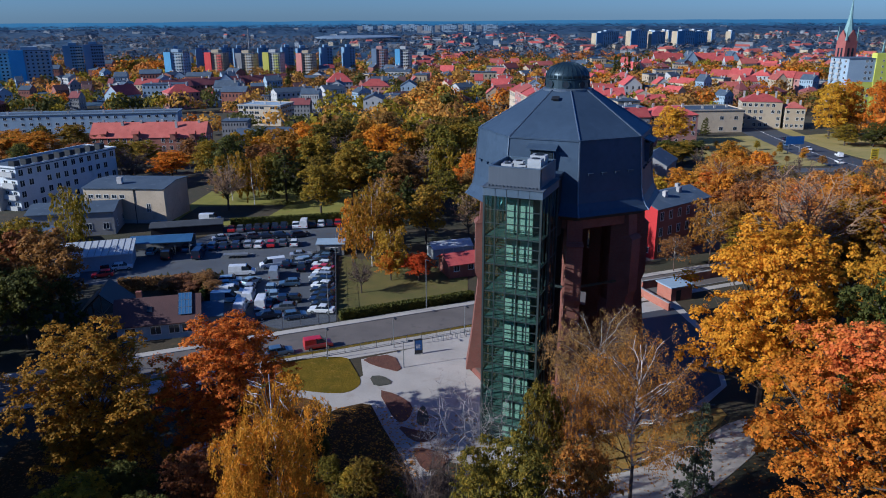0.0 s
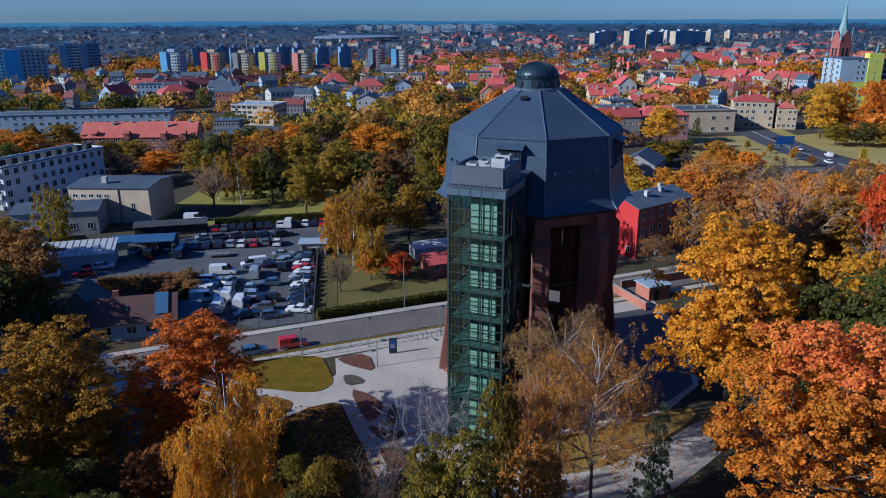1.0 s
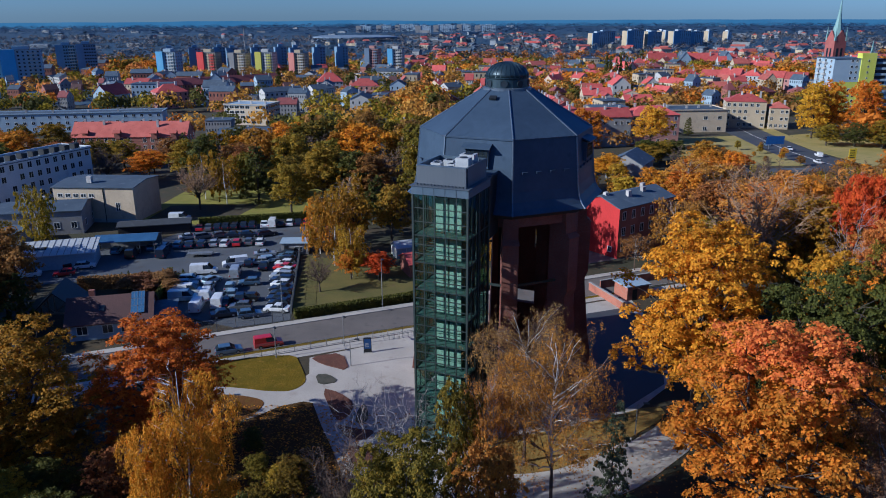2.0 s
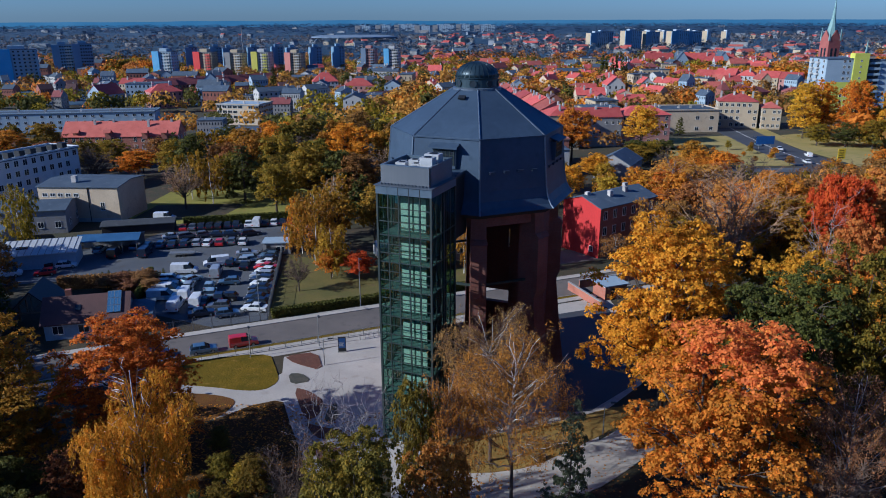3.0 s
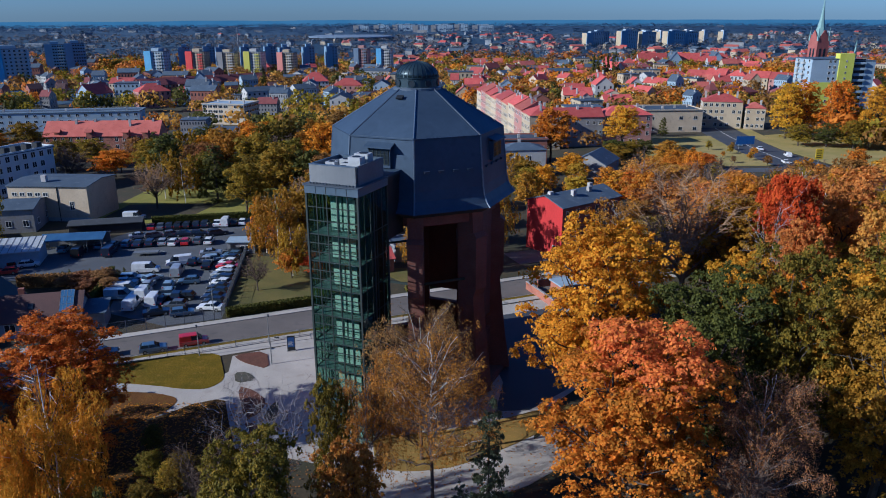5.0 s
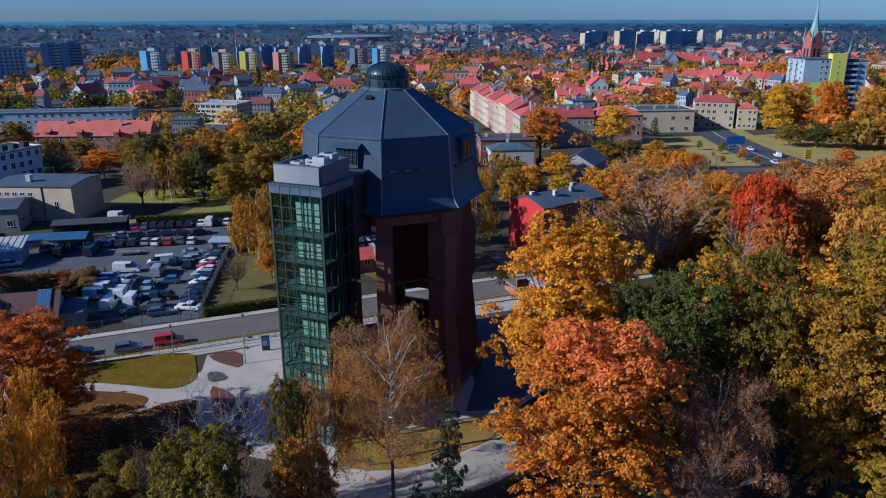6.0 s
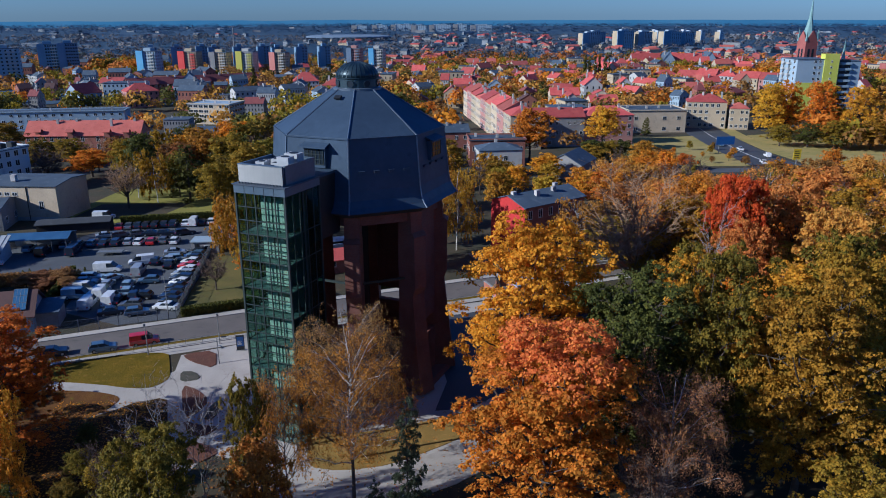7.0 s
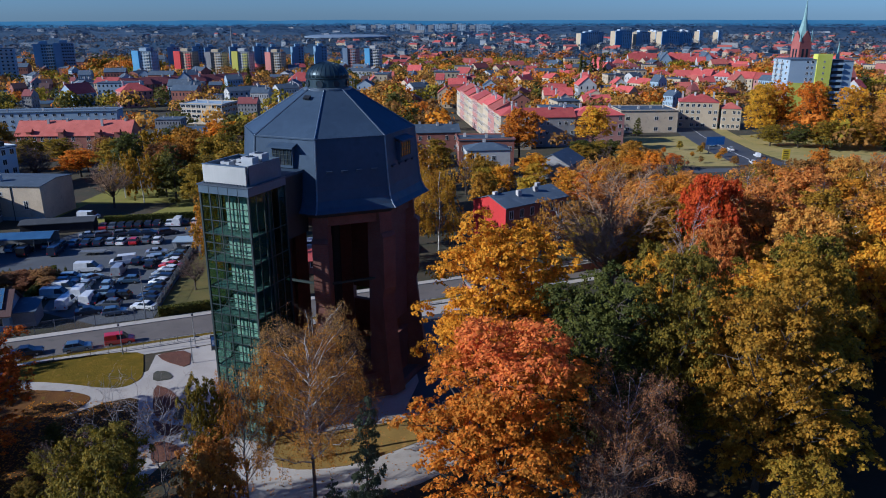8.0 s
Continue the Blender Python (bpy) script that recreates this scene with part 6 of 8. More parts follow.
# larger houses on the way to the town
building("long brick school building with an orange-red tiled roof", -123, 304, 4, 46, 13, 6.6, "gable", 5.2, M_OLDBRICK, M_REDTILE, 2, 15, 3, 1.2, 1.8, "fr", 6, "school", "school")
for i, x in enumerate((-140, -127, -112, -104)):
    d = thing("dormer_house", "small brick dormer block in front of the school roof", "dormer", "school dormers", at=on(x, 297.2, 4, 5.5))
    part("dormer_wall", Geo().box(-1.1, 1.1, -0.5, 2.0, 0, 2.6), M_OLDBRICK, d)
    part("dormer_roof", roof_geo("gable", 2.5, 2.2, 2.61, 1.0, 0.2), M_REDTILE, d)
building("long pale blue row of low flats", -195, 366, 9, 118, 12, 9.0, "flat", 0, M_BLUEWHITE, M_GREYROOF, 3, 30, 2, 1.5, 1.3, "f", 8, "apartment_building", "apartment building")
building("modern white office block with horizontal bands", -98, 398, -12, 24, 17, 10.5, "flat", 0, M_BEIGE, M_BLUEWHITE, 4, 8, 6, 2.4, 1.4, "flr", 3, "office_block", "office")
building("grey-roofed garage building near the school", -80, 322, 8, 24, 16, 5.5, "gable", 1.6, M_BEIGE, M_GREYROOF, 1, 4, 2, 2.0, 1.6, "fr", 1, "workshop", "workshop")
building("low dark-roofed hall among the trees", -62, 298, 4, 30, 14, 4.5, "gable", 1.8, M_GREYWALL, M_GREYROOF, 1, 6, 2, 1.6, 1.4, "fr", 1, "hall", "hall")
building("white house with a grey hipped roof", 44.0, 245, 6, 14.5, 10, 9.2, "hip", 1.8, M_WHITE, M_GREYROOF, 2, 4, 3, 1.2, 1.7, "flr", 1)
building("dark flat-roofed row behind the white house", 44.5, 268, 4, 20, 12, 9.6, "flat", 0, M_OLDBRICK, M_GREYROOF, 2, 6, 3, 1.1, 1.5, "flr", 3)
building("old brick house with a grey roof", 26, 302, 8, 18, 12, 8.0, "gable", 2.5, M_OLDBRICK, M_GREYROOF, 2, 5, 3, 1.1, 1.6, "flr", 3)
building("grey gabled hall by the meadow", 68.5, 243, 62, 15, 12, 5.2, "gable", 3.2, M_GREYWALL, M_GREYROOF, 0, 0, 0, chimneys=0, name="hall", category="hall")
building("pink corner tenement with a crimson hipped roof and loggias", 94.5, 320.5, 8, 22, 13, 12.9, "hip", 3.4, M_PINK, M_CRIMSON, 4, 6, 4, 1.2, 1.6, "flr", 2, "tenement", "tenement")
building("grey tenement with small windows and a crimson roof", 73.5, 316, 6, 21, 12, 12.6, "gable", 3.2, M_GREYWALL, M_CRIMSON, 3, 8, 3, 1.0, 1.4, "flr", 3, "tenement", "tenement")
building("beige flat-roofed community building", 127, 366, 4, 28, 20, 10.5, "flat", 0, M_BEIGE, M_GREYROOF, 2, 4, 3, 1.8, 1.6, "flr", 4, "public_building", "public building")
building("white-beige tenement with a dark crimson hipped roof", 158, 379, -14, 19, 14, 13.2, "hip", 3.6, M_CREAM, M_CRIMSON, 4, 7, 3, 1.4, 1.5, "flr", 4, "tenement", "tenement")
building("cream rendered house with a red roof", 172.5, 373, -14, 9, 13, 10.5, "hip", 2.6, M_CREAM, M_REDTILE, 3, 4, 3, 1.2, 1.4, "flr", 2)
# a long street front of red-roofed tenements
for i in range(9):
    f = i / 8
    building("cream street-front tenement with a crimson roof", 58 - 15 * f, 309 + 122 * f, 97, 15.2, 13, 14.2 + (i * 37 % 5) * 0.35, "hip" if i in (0, 5) else "gable", 3.4, (M_CREAM, M_PINK, M_BEIGE)[i % 3], (M_CRIMSON, M_REDTILE)[i % 2], 4, 5, 3, 1.1, 1.6, "bl" if i == 0 else "b", 3, "tenement", "tenement", "street-front tenements", seed=i)


# ---- tower blocks and landmarks ----
def slab_block(label, x, y, rz, w, d, h, floors, cols, wall, accent, seed, balcony=True, group="tower blocks", strip=None):
    t = thing("tower_block", label, "tower block", group, at=on(x, y, rz))
    part("wall", Geo().box(-w / 2, w / 2, -d / 2, d / 2, -2, h), wall, t)
    part("end_wall", Geo().box(-w / 2 - 0.15, -w / 2 - 0.004, -d / 2, d / 2, -2, h), accent, t)
    part("accent_strip", Geo().box(-w / 2, -w * 0.14, -d / 2 - 1.6, -d / 2 - 0.004, -2, h + 0.8), strip or accent, t)
    part("roof", Geo().box(-w / 2 - 0.2, w / 2 + 0.2, -d / 2 - 0.2, d / 2 + 0.2, h + 0.004, h + 0.5), M_GREYROOF, t)
    part("machine_room", Geo().box(-w * 0.2, w * 0.2, -d * 0.3, d * 0.3, h + 0.51, h + 3.2), wall, t)
    fh = h / floors
    win = Geo()
    for fl in range(floors):
        for c in range(cols):
            xx = -w / 2 + w * (c + 0.5) / cols
            if xx < -w * 0.12:
                continue
            win.box(xx - 0.75, xx + 0.75, -d / 2 - 0.05, -d / 2 - 0.005, fl * fh + 1.0, fl * fh + 2.3)
        for c in range(3):
            yy = -d / 2 + d * (c + 0.5) / 3
            win.box(w / 2 + 0.005, w / 2 + 0.05, yy - 0.7, yy + 0.7, fl * fh + 1.0, fl * fh + 2.3)
    tagged(part("glazing", win, M_DARKGLASS, t), kind="stuff")
    if balcony:
        bal = Geo()
        for fl in range(1, floors):
            bal.box(w * 0.16, w * 0.42, -d / 2 - 1.2, -d / 2 - 0.01, fl * fh, fl * fh + 1.0)
        tagged(part("balcony", bal, accent if seed % 2 else M_WHITE, t), kind="stuff")
    return t


M_ACC_BLUE = surface("sky_blue_render", (0.12, 0.34, 0.58), (0.16, 0.40, 0.64), 0.85, scale=0.1, fine=2)
M_ACC_RED = surface("signal_red_render", (0.60, 0.05, 0.05), (0.66, 0.08, 0.07), 0.85, scale=0.1, fine=2)
M_ACC_YEL = surface("olive_yellow_render", (0.45, 0.42, 0.06), (0.50, 0.47, 0.09), 0.85, scale=0.1, fine=2)
M_ACC_SALMON = surface("salmon_render", (0.60, 0.22, 0.18), (0.66, 0.27, 0.22), 0.85, scale=0.1, fine=2)
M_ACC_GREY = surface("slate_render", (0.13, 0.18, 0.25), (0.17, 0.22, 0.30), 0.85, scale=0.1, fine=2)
# render colour that holds the blue shade of unlit block faces
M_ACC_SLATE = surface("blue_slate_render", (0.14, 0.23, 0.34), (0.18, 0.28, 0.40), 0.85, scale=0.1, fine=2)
for i, (x, y, w, h, wall, acc, words) in enumerate((
    (-257, 714, 26, 33, M_BLUEWHITE, M_ACC_BLUE, "pale and sky blue"), (-229, 745, 26, 31, M_CREAM, M_ACC_RED, "cream and signal red"), (-200, 748, 25, 30, M_CREAM, M_GREYWALL, "yellowish cream"),
    (-172, 742, 24, 31, M_WHITE, M_ACC_YEL, "white and olive yellow"), (-140, 742, 22, 30, M_CREAM, M_ACC_SALMON, "cream and salmon"), (-73, 800, 20, 32, M_PINK, M_ACC_GREY, "brownish pink"), (-46, 765, 20, 33, M_WHITE, M_ACC_BLUE, "white and blue-grey"))):
    slab_block(f"ten-storey tower block rendered in {words}", x, y, -9, w * 0.72, 13, h * 0.86, 10, 7, wall, acc, i)
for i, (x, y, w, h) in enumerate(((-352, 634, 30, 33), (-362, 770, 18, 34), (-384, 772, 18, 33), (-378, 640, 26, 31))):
    slab_block("slab block with shade put into its grey-blue colour", x, y, 24, w, 13, h, 11, 8, M_ACC_SLATE if i in (1, 2) else M_BLUEWHITE, M_ACC_BLUE if i in (0, 3) else M_ACC_SLATE, i)
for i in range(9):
    slab_block("dark slab block behind the coloured ones, shade in its colour", -285 + i * 22, 790 + (i % 3) * 14, 20, 12, 12, 29, 10, 4, M_ACC_SLATE, M_ACC_SLATE, i, False)
# pale ends and bluer fronts: sun and shade put into these slabs' colours
for i, (x, w) in enumerate(((296, 40), (312, 40), (362, 40), (406, 34), (452, 44), (486, 40))):
    slab_block("distant high-rise slab, sunlit end and shaded front put into its colours", x, 1480 + (i % 2) * 25, 25, w, 15, 30 + (i * 7 % 5), 13, 9, M_BLUEWHITE, M_CREAM, i, False, "distant high-rise slabs", M_ACC_SLATE)
for i in range(9):
    slab_block("very distant pale slab", 460 + i * 24, 1900 - (i % 3) * 60, 44, 22, 12, 26, 10, 6, M_PALE, M_CREAM, i, False, "distant high-rise slabs", M_BLUEWHITE)
for i in range(10):
    slab_block("very distant white slab on the horizon", -330 + i * 55 + (i % 3) * 13, 3000 + (i % 4) * 120, 0, 60, 14, 26, 11, 8, M_BLUEWHITE, M_GREYWALL, i, False, "distant high-rise slabs")


def lime_block():
    t = thing("tower_block", "white and lime ten-storey block with balconies", "tower block", at=on(230.5, 414, 3))
    h = 35.5
    part("wall", Geo().box(-18, 0.5, -9, 9, -2, h - 3), M_BLUEWHITE, t, "white rendered wing")
    part("wall", Geo().box(0.55, 18, -7, 9, -2, h - 4), M_BLUEWHITE, t, "blue-white rendered wing")
    part("lift_tower", Geo().box(-3.5, 4.5, -9.6, -5, -2, h), M_LIME, t, "lime rendered stair tower")
    part("accent_panel", Geo().box(-17.6, -3.6, -9.15, -9.004, -2, 20.6), M_LIME, t, "lime rendered panel")
    fh = 3.0
    for fl in range(11):
        for x in (-8.2, -5.6):
            window_at(t, Matrix.Translation((x, -9.16 if fl < 6 else -9.01, fl * fh + 0.8)), 1.2, 1.4)
        for k, y in enumerate((-5.5, 0.5, 6)):
            m = Matrix.Rotation(radians(270), 4, "Z") @ Matrix.Translation((y, -18.01, fl * fh + 0.8))
            window_at(t, m, 1.5, 1.4)
            if k < 2:
                b = part("balcony", Geo().box(-19.3, -18.05, -y - 1.9, -y + 1.2, fl * fh - 0.1, fl * fh + 0.9), M_WHITE, t)
        part("balcony", Geo().box(6.0, 12.5, -8.3, -7.01, fl * fh - 0.1, fl * fh + 1.0), M_BLUEWHITE, t)
        part("balcony_recess", Geo().box(6.2, 12.3, -7.05, -7.003, fl * fh + 1.01, fl * fh + 2.6), M_DARKGLASS, t)
        window_at(t, Matrix.Translation((0.4, -9.61, fl * fh + 1.2)), 0.8, 0.9)
    part("roof", Geo().box(-18.2, 0.5, -9.2, 9.2, h - 2.99, h - 2.6), M_GREYROOF, t)
    part("roof", Geo().box(0.56, 18.2, -7.2, 9.2, h - 3.99, h - 3.6), M_GREYROOF, t)


lime_block()


M_CHURCH = surface("church_brick", (0.27, 0.080, 0.072), (0.33, 0.105, 0.09), 0.9, scale=0.2, fine=2, stain=(0.21, 0.08, 0.06))


def church():
    t = thing("church", "red brick church with a tall green copper spire", "church", at=on(274, 527, 12))
    part("tower_wall", Geo().box(-4.5, 4.5, -4.5, 4.5, -2, 40), M_CHURCH, t, "red brick tower")
    for s in range(4):
        m = turned(90 * s)
        part("tower_gable", Geo().add([(4.52, -4.5, 40), (4.52, 4.5, 40), (4.52, 0, 47), (3.9, -4.5, 40), (3.9, 4.5, 40), (3.9, 0, 47)], [(0, 1, 2), (5, 4, 3), (0, 2, 5, 3), (1, 4, 5, 2)]), M_CHURCH, t, at=m)
        for y in (-1.6, 1.6):
            part("belfry_opening", Geo().box(4.5, 4.56, y - 0.8, y + 0.8, 27, 35), M_DARKGLASS, t, at=m)
        for c in ((4.2, 4.2),):
            part("pinnacle", Geo().loft([[(3.6, 3.6, 40), (4.8, 3.6, 40), (4.8, 4.8, 40), (3.6, 4.8, 40)], [(4.15, 4.15, 49), (4.25, 4.15, 49), (4.25, 4.25, 49), (4.15, 4.25, 49)]]), M_SPIRE, t, at=m)
    part("spire", Geo().loft([[(4.2 * math.cos(k * math.pi / 4), 4.2 * math.sin(k * math.pi / 4), 41) for k in range(8)], [(1.3 * math.cos(k * math.pi / 4), 1.3 * math.sin(k * math.pi / 4), 55) for k in range(8)], [(0.12 * math.cos(k * math.pi / 4), 0.12 * math.sin(k * math.pi / 4), 68) for k in range(8)]]), M_SPIRE, t, "pale green copper spire")
    part("nave_wall", Geo().box(4.6, 40, -8, 8, -2, 16), M_CHURCH, t)
    g = Geo()
    for s in (-1, 1):
        g.add([(4.6, s * 8.8, 15.5), (41, s * 8.8, 15.5), (41, 0, 27), (4.6, 0, 27), (4.6, s * 8.8, 15.8), (41, s * 8.8, 15.8), (41, 0, 27.3), (4.6, 0, 27.3)], [(0, 1, 2, 3), (7, 6, 5, 4), (0, 4, 5, 1), (1, 5, 6, 2), (3, 2, 6, 7), (0, 3, 7, 4)])
    part("nave_roof", g, M_CHURCH, t, "steep red tiled nave roof")
    part("ridge_turret", Geo().loft([[(29, -1, 26), (31, -1, 26), (31, 1, 26), (29, 1, 26)], [(29.9, -0.1, 40), (30.1, -0.1, 40), (30.1, 0.1, 40), (29.9, 0.1, 40)]]), M_SPIRE, t)


church()


def domed_church():
    t = thing("domed_church", "brick church with a wide green copper dome", "church", at=on(446, 700, 10))
    ring = lambda r, z, n=16: [(r * math.cos(2 * math.pi * k / n), r * math.sin(2 * math.pi * k / n), z) for k in range(n)]
    part("wall", Geo().box(-15, 15, -12, 12, -2, 17), M_CHURCH, t)
    part("drum", Geo().loft([ring(10.5, 17), ring(10.5, 25)]), M_CHURCH, t)
    for k in range(16):
        part("drum_window", Geo().box(10.3, 10.62, -0.8, 0.8, 18.5, 23.5), M_DARKGLASS, t, at=turned(22.5 * k))
    part("dome", Geo().loft([ring(11.2 * math.cos(radians(a)), 25 + 9.5 * math.sin(radians(a))) for a in (0, 15, 30, 45, 60, 75, 84)]), M_SPIRE, t, "green copper dome")
    part("lantern", Geo().loft([ring(1.4, 34, 8), ring(1.4, 37, 8), ring(0.15, 41, 8)]), M_SPIRE, t)


domed_church()


def stadium():
    t = thing("stadium", "long low grey stadium on the far plain", "stadium", at=on(-240, 2000, 0))
    ring = lambda r, s, z: [(r * math.cos(2 * math.pi * k / 24), s * math.sin(2 * math.pi * k / 24), z) for k in range(24)]
    part("wall", Geo().loft([ring(100, 60, -2), ring(104, 64, 9)]), M_GREYWALL, t)
    part("roof", Geo().loft([ring(112, 72, 9.1), ring(112, 72, 12), ring(90, 50, 15)]), M_ACC_GREY, t)


stadium()


# ---- the town beyond ----
OCC = [(-113, 212, 30), (-83, 187, 18), (-123, 304, 32), (-195, 366, 62), (-98, 398, 22), (-80, 322, 18), (-62, 298, 20), (44, 245, 14), (45, 268, 16), (26, 302, 14), (69, 243, 14), (94, 320, 20), (74, 316, 18), (127, 366, 24), (158, 379, 22), (172, 373, 14), (238, 414, 26), (57, 312, 18), (55, 340, 20), (52, 362, 18), (274, 527, 28), (150, 300, 30), (155, 345, 26), (165, 420, 20), (193, 402, 18), (218, 385, 26), (52, 395, 26), (46, 430, 24), (118, 300, 36), (-218, 497, 14), (-193, 508, 16), (-88, 600, 14), (270, 680, 40), (230, 690, 25), (310, 670, 25)] + [(225 + 13 * i, 624 - 10 * i, 9) for i in range(5)] + [(-204 + 15 * i, 558 + 16.5 * i, 12) for i in range(5)]


def is_free(x, y, r):
    return all((x - a) ** 2 + (y - b) ** 2 > (r * 0.8 + c) ** 2 for a, b, c in OCC)


def town_house(i, roof, wall, roofing, w, d, h, rise, label):
    t = thing("town_house", label, "house", "town houses")
    g = Geo().box(-w / 2, w / 2, -d / 2, d / 2, -4, h)
    if roof == "gable":
        for s in (-1, 1):
            g.add([(s * w / 2, -d / 2, h), (s * w / 2, d / 2, h), (s * w / 2, 0, h + rise), (s * (w / 2 - 0.3), -d / 2, h), (s * (w / 2 - 0.3), d / 2, h), (s * (w / 2 - 0.3), 0, h + rise)], [(0, 1, 2), (5, 4, 3), (0, 2, 5, 3), (1, 4, 5, 2)])
    part("wall", g, wall, t)
    part("roof", roof_geo(roof, w, d, h + 0.01, rise), roofing, t)
    win = Geo()
    floors = int(h // 3)
    n = int(w // 2.6)
    for fl in range(floors):
        z = 0.9 + fl * h / floors
        for c in range(n):
            x = -w / 2 + w * (c + 0.5) / n
            for s in (-1, 1):
                win.box(x - 0.5, x + 0.5, s * d / 2 - 0.03, s * d / 2 + 0.03, z, z + 1.5)
        for c in range(3):
            y = -d / 2 + d * (c + 0.5) / 3
            for s in (-1, 1):
                win.box(s * w / 2 - 0.03, s * w / 2 + 0.03, y - 0.45, y + 0.45, z, z + 1.5)
    tagged(part("glazing", win, M_DARKGLASS, t), kind="stuff")
    rnd = random.Random(i)
    for k in range(1 + i % 2):
        x, y = rnd.uniform(-0.4, 0.4) * w, rnd.uniform(-0.2, 0.2) * d
        part("chimney", Geo().box(x - 0.6, x + 0.6, y - 0.4, y + 0.4, h, h + rise + 1.4), M_CHIMNEY, t)
    return t


RED = [town_house(i, r, w, f, a, b, h, s, l) for i, (r, w, f, a, b, h, s, l) in enumerate((
    ("gable", M_CREAM, M_REDTILE, 17, 12, 10, 4.2, "cream town house with an orange-red tiled roof"), ("hip", M_PINK, M_CRIMSON, 18, 13, 9.5, 4.4, "pink town house with a crimson hipped roof"),
    ("gable", M_WHITE, M_CRIMSON, 15, 11, 9, 4.2, "white town house with a crimson roof"), ("hip", M_OLDBRICK, M_DULLRED, 20, 14, 11, 4.5, "brick town house with a dark red hipped roof"),
    ("gable", M_BEIGE, M_CRIMSON, 22, 12, 11, 4.0, "beige town house with a crimson roof"), ("flat", M_CREAM, M_GREYROOF, 18, 13, 11, 0, "cream flat-roofed town house")))]
GREY = [town_house(20 + i, r, w, f, a, b, h, s, l) for i, (r, w, f, a, b, h, s, l) in enumerate((
    ("gable", M_OLDBRICK, M_GREYROOF, 20, 12, 11, 2.4, "brick town house with a grey felt roof"), ("flat", M_GREYWALL, M_GREYROOF, 24, 12, 11, 0, "grey flat-roofed town house"),
    ("gable", M_BLUEWHITE, M_GREYROOF, 18, 12, 10, 3.0, "pale blue town house with a grey roof"), ("gable", M_WHITE, M_GREYROOF, 22, 13, 11, 2.6, "white town house with a grey roof"),
    ("gable", M_OLDBRICK, M_BROWNROOF, 18, 12, 9, 3.6, "brick town house with a brown roof"), ("gable", M_GREYWALL, M_DULLRED, 18, 12, 9, 4.0, "grey town house with a dark red roof")))]


def landmark(roof, wall, roofing, x, y, rz, w, d, h, rise, label, seed):
    t = town_house(seed, roof, wall, roofing, w, d, h, rise, label)
    t.matrix_basis = on(x, y, rz)
    return t


# a crimson-roofed row, the grammar school with its pale gables, and landmarks on the other side
for i in range(5):
    landmark("hip" if i % 3 == 2 else "gable", (M_CREAM, M_PINK, M_WHITE)[i % 3], M_CRIMSON, 225 + 13 * i, 624 - 10 * i, -37, 15.5, 13, 11 + (i * 3 % 4) * 0.5, 4.6, "tenement with a crimson roof in a stepped row", 40 + i)
for x, w in ((258, 34), (306, 36), (336, 20)):
    landmark("gable", M_WHITE, M_CRIMSON, x, 897, 3, w, 16, 9, 9, "old school wing under a steep crimson roof", 50 + w)
for x in (281, 329):
    landmark("gable", M_BLUEWHITE, M_GREYROOF, x, 890, 93, 22, 14, 11, 9, "pale blue gabled cross wing of a school", x)
for i in range(5):
    landmark("gable", M_OLDBRICK, M_DULLRED, -204 + 15 * i, 558 + 16.5 * i, 42, 21, 13, 9, 4.6, "long brick tenement under a dark red roof", 60 + i)
landmark("gable", M_BLUEWHITE, M_CRIMSON, -218, 497, 62, 17, 15, 8, 6, "white gabled house with a crimson roof", 71)
landmark("flat", M_BLUEWHITE, M_GREYROOF, -193, 508, 6, 27, 13, 14, 0, "pale blue-grey block of flats", 72)
landmark("hip", M_WHITE, M_CRIMSON, -88, 600, 12, 20, 15, 9, 7, "white house under a crimson hipped roof", 73)
used = set()
rng = random.Random(77)
houses = 0


def put_house(pool, x, y, rz):
    global houses
    k = rng.randrange(len(pool))
    h = pool[k]
    s = rng.uniform(0.75, 1.1)
    m = on(x, y, rz, 0, (s * rng.choice((0.6, 0.75, 0.9, 1.1, 1.4)), s, rng.uniform(0.75, 1.2)))
    if h.name in used:
        copy_thing(h, m)
    else:
        used.add(h.name)
        h.matrix_basis = m
    OCC.append((x, y, 8))
    houses += 1


y = 318.0
while y < 900:
    x = -0.62 * y - 20
    red_row = int(y) % 3
    lean = rng.uniform(-10, 12)
    while x < 0.62 * y + 50:
        xx, yy = x + rng.uniform(-3, 3), y + rng.uniform(-6, 6) + 0.12 * x
        town = yy > 450 or xx > 20
        chance = (0.78 if xx > -60 else 0.66) if town else 0.25
        if xx > 190 and yy < 470:
            chance = 0.25
        if rng.random() < chance and is_free(xx, yy, 8) and yy > 310 and houses < 330:
            put_house(RED if rng.random() < (0.66 if xx > -30 else 0.06) else GREY, xx, yy, lean + rng.choice((0, 0, 90, 35, -50)))
        x += 23
    y += 31 if y < 600 else 44
for h in RED + GREY:
    if h.name not in used:
        put_house([h], rng.uniform(-100, 200), 910, 20)


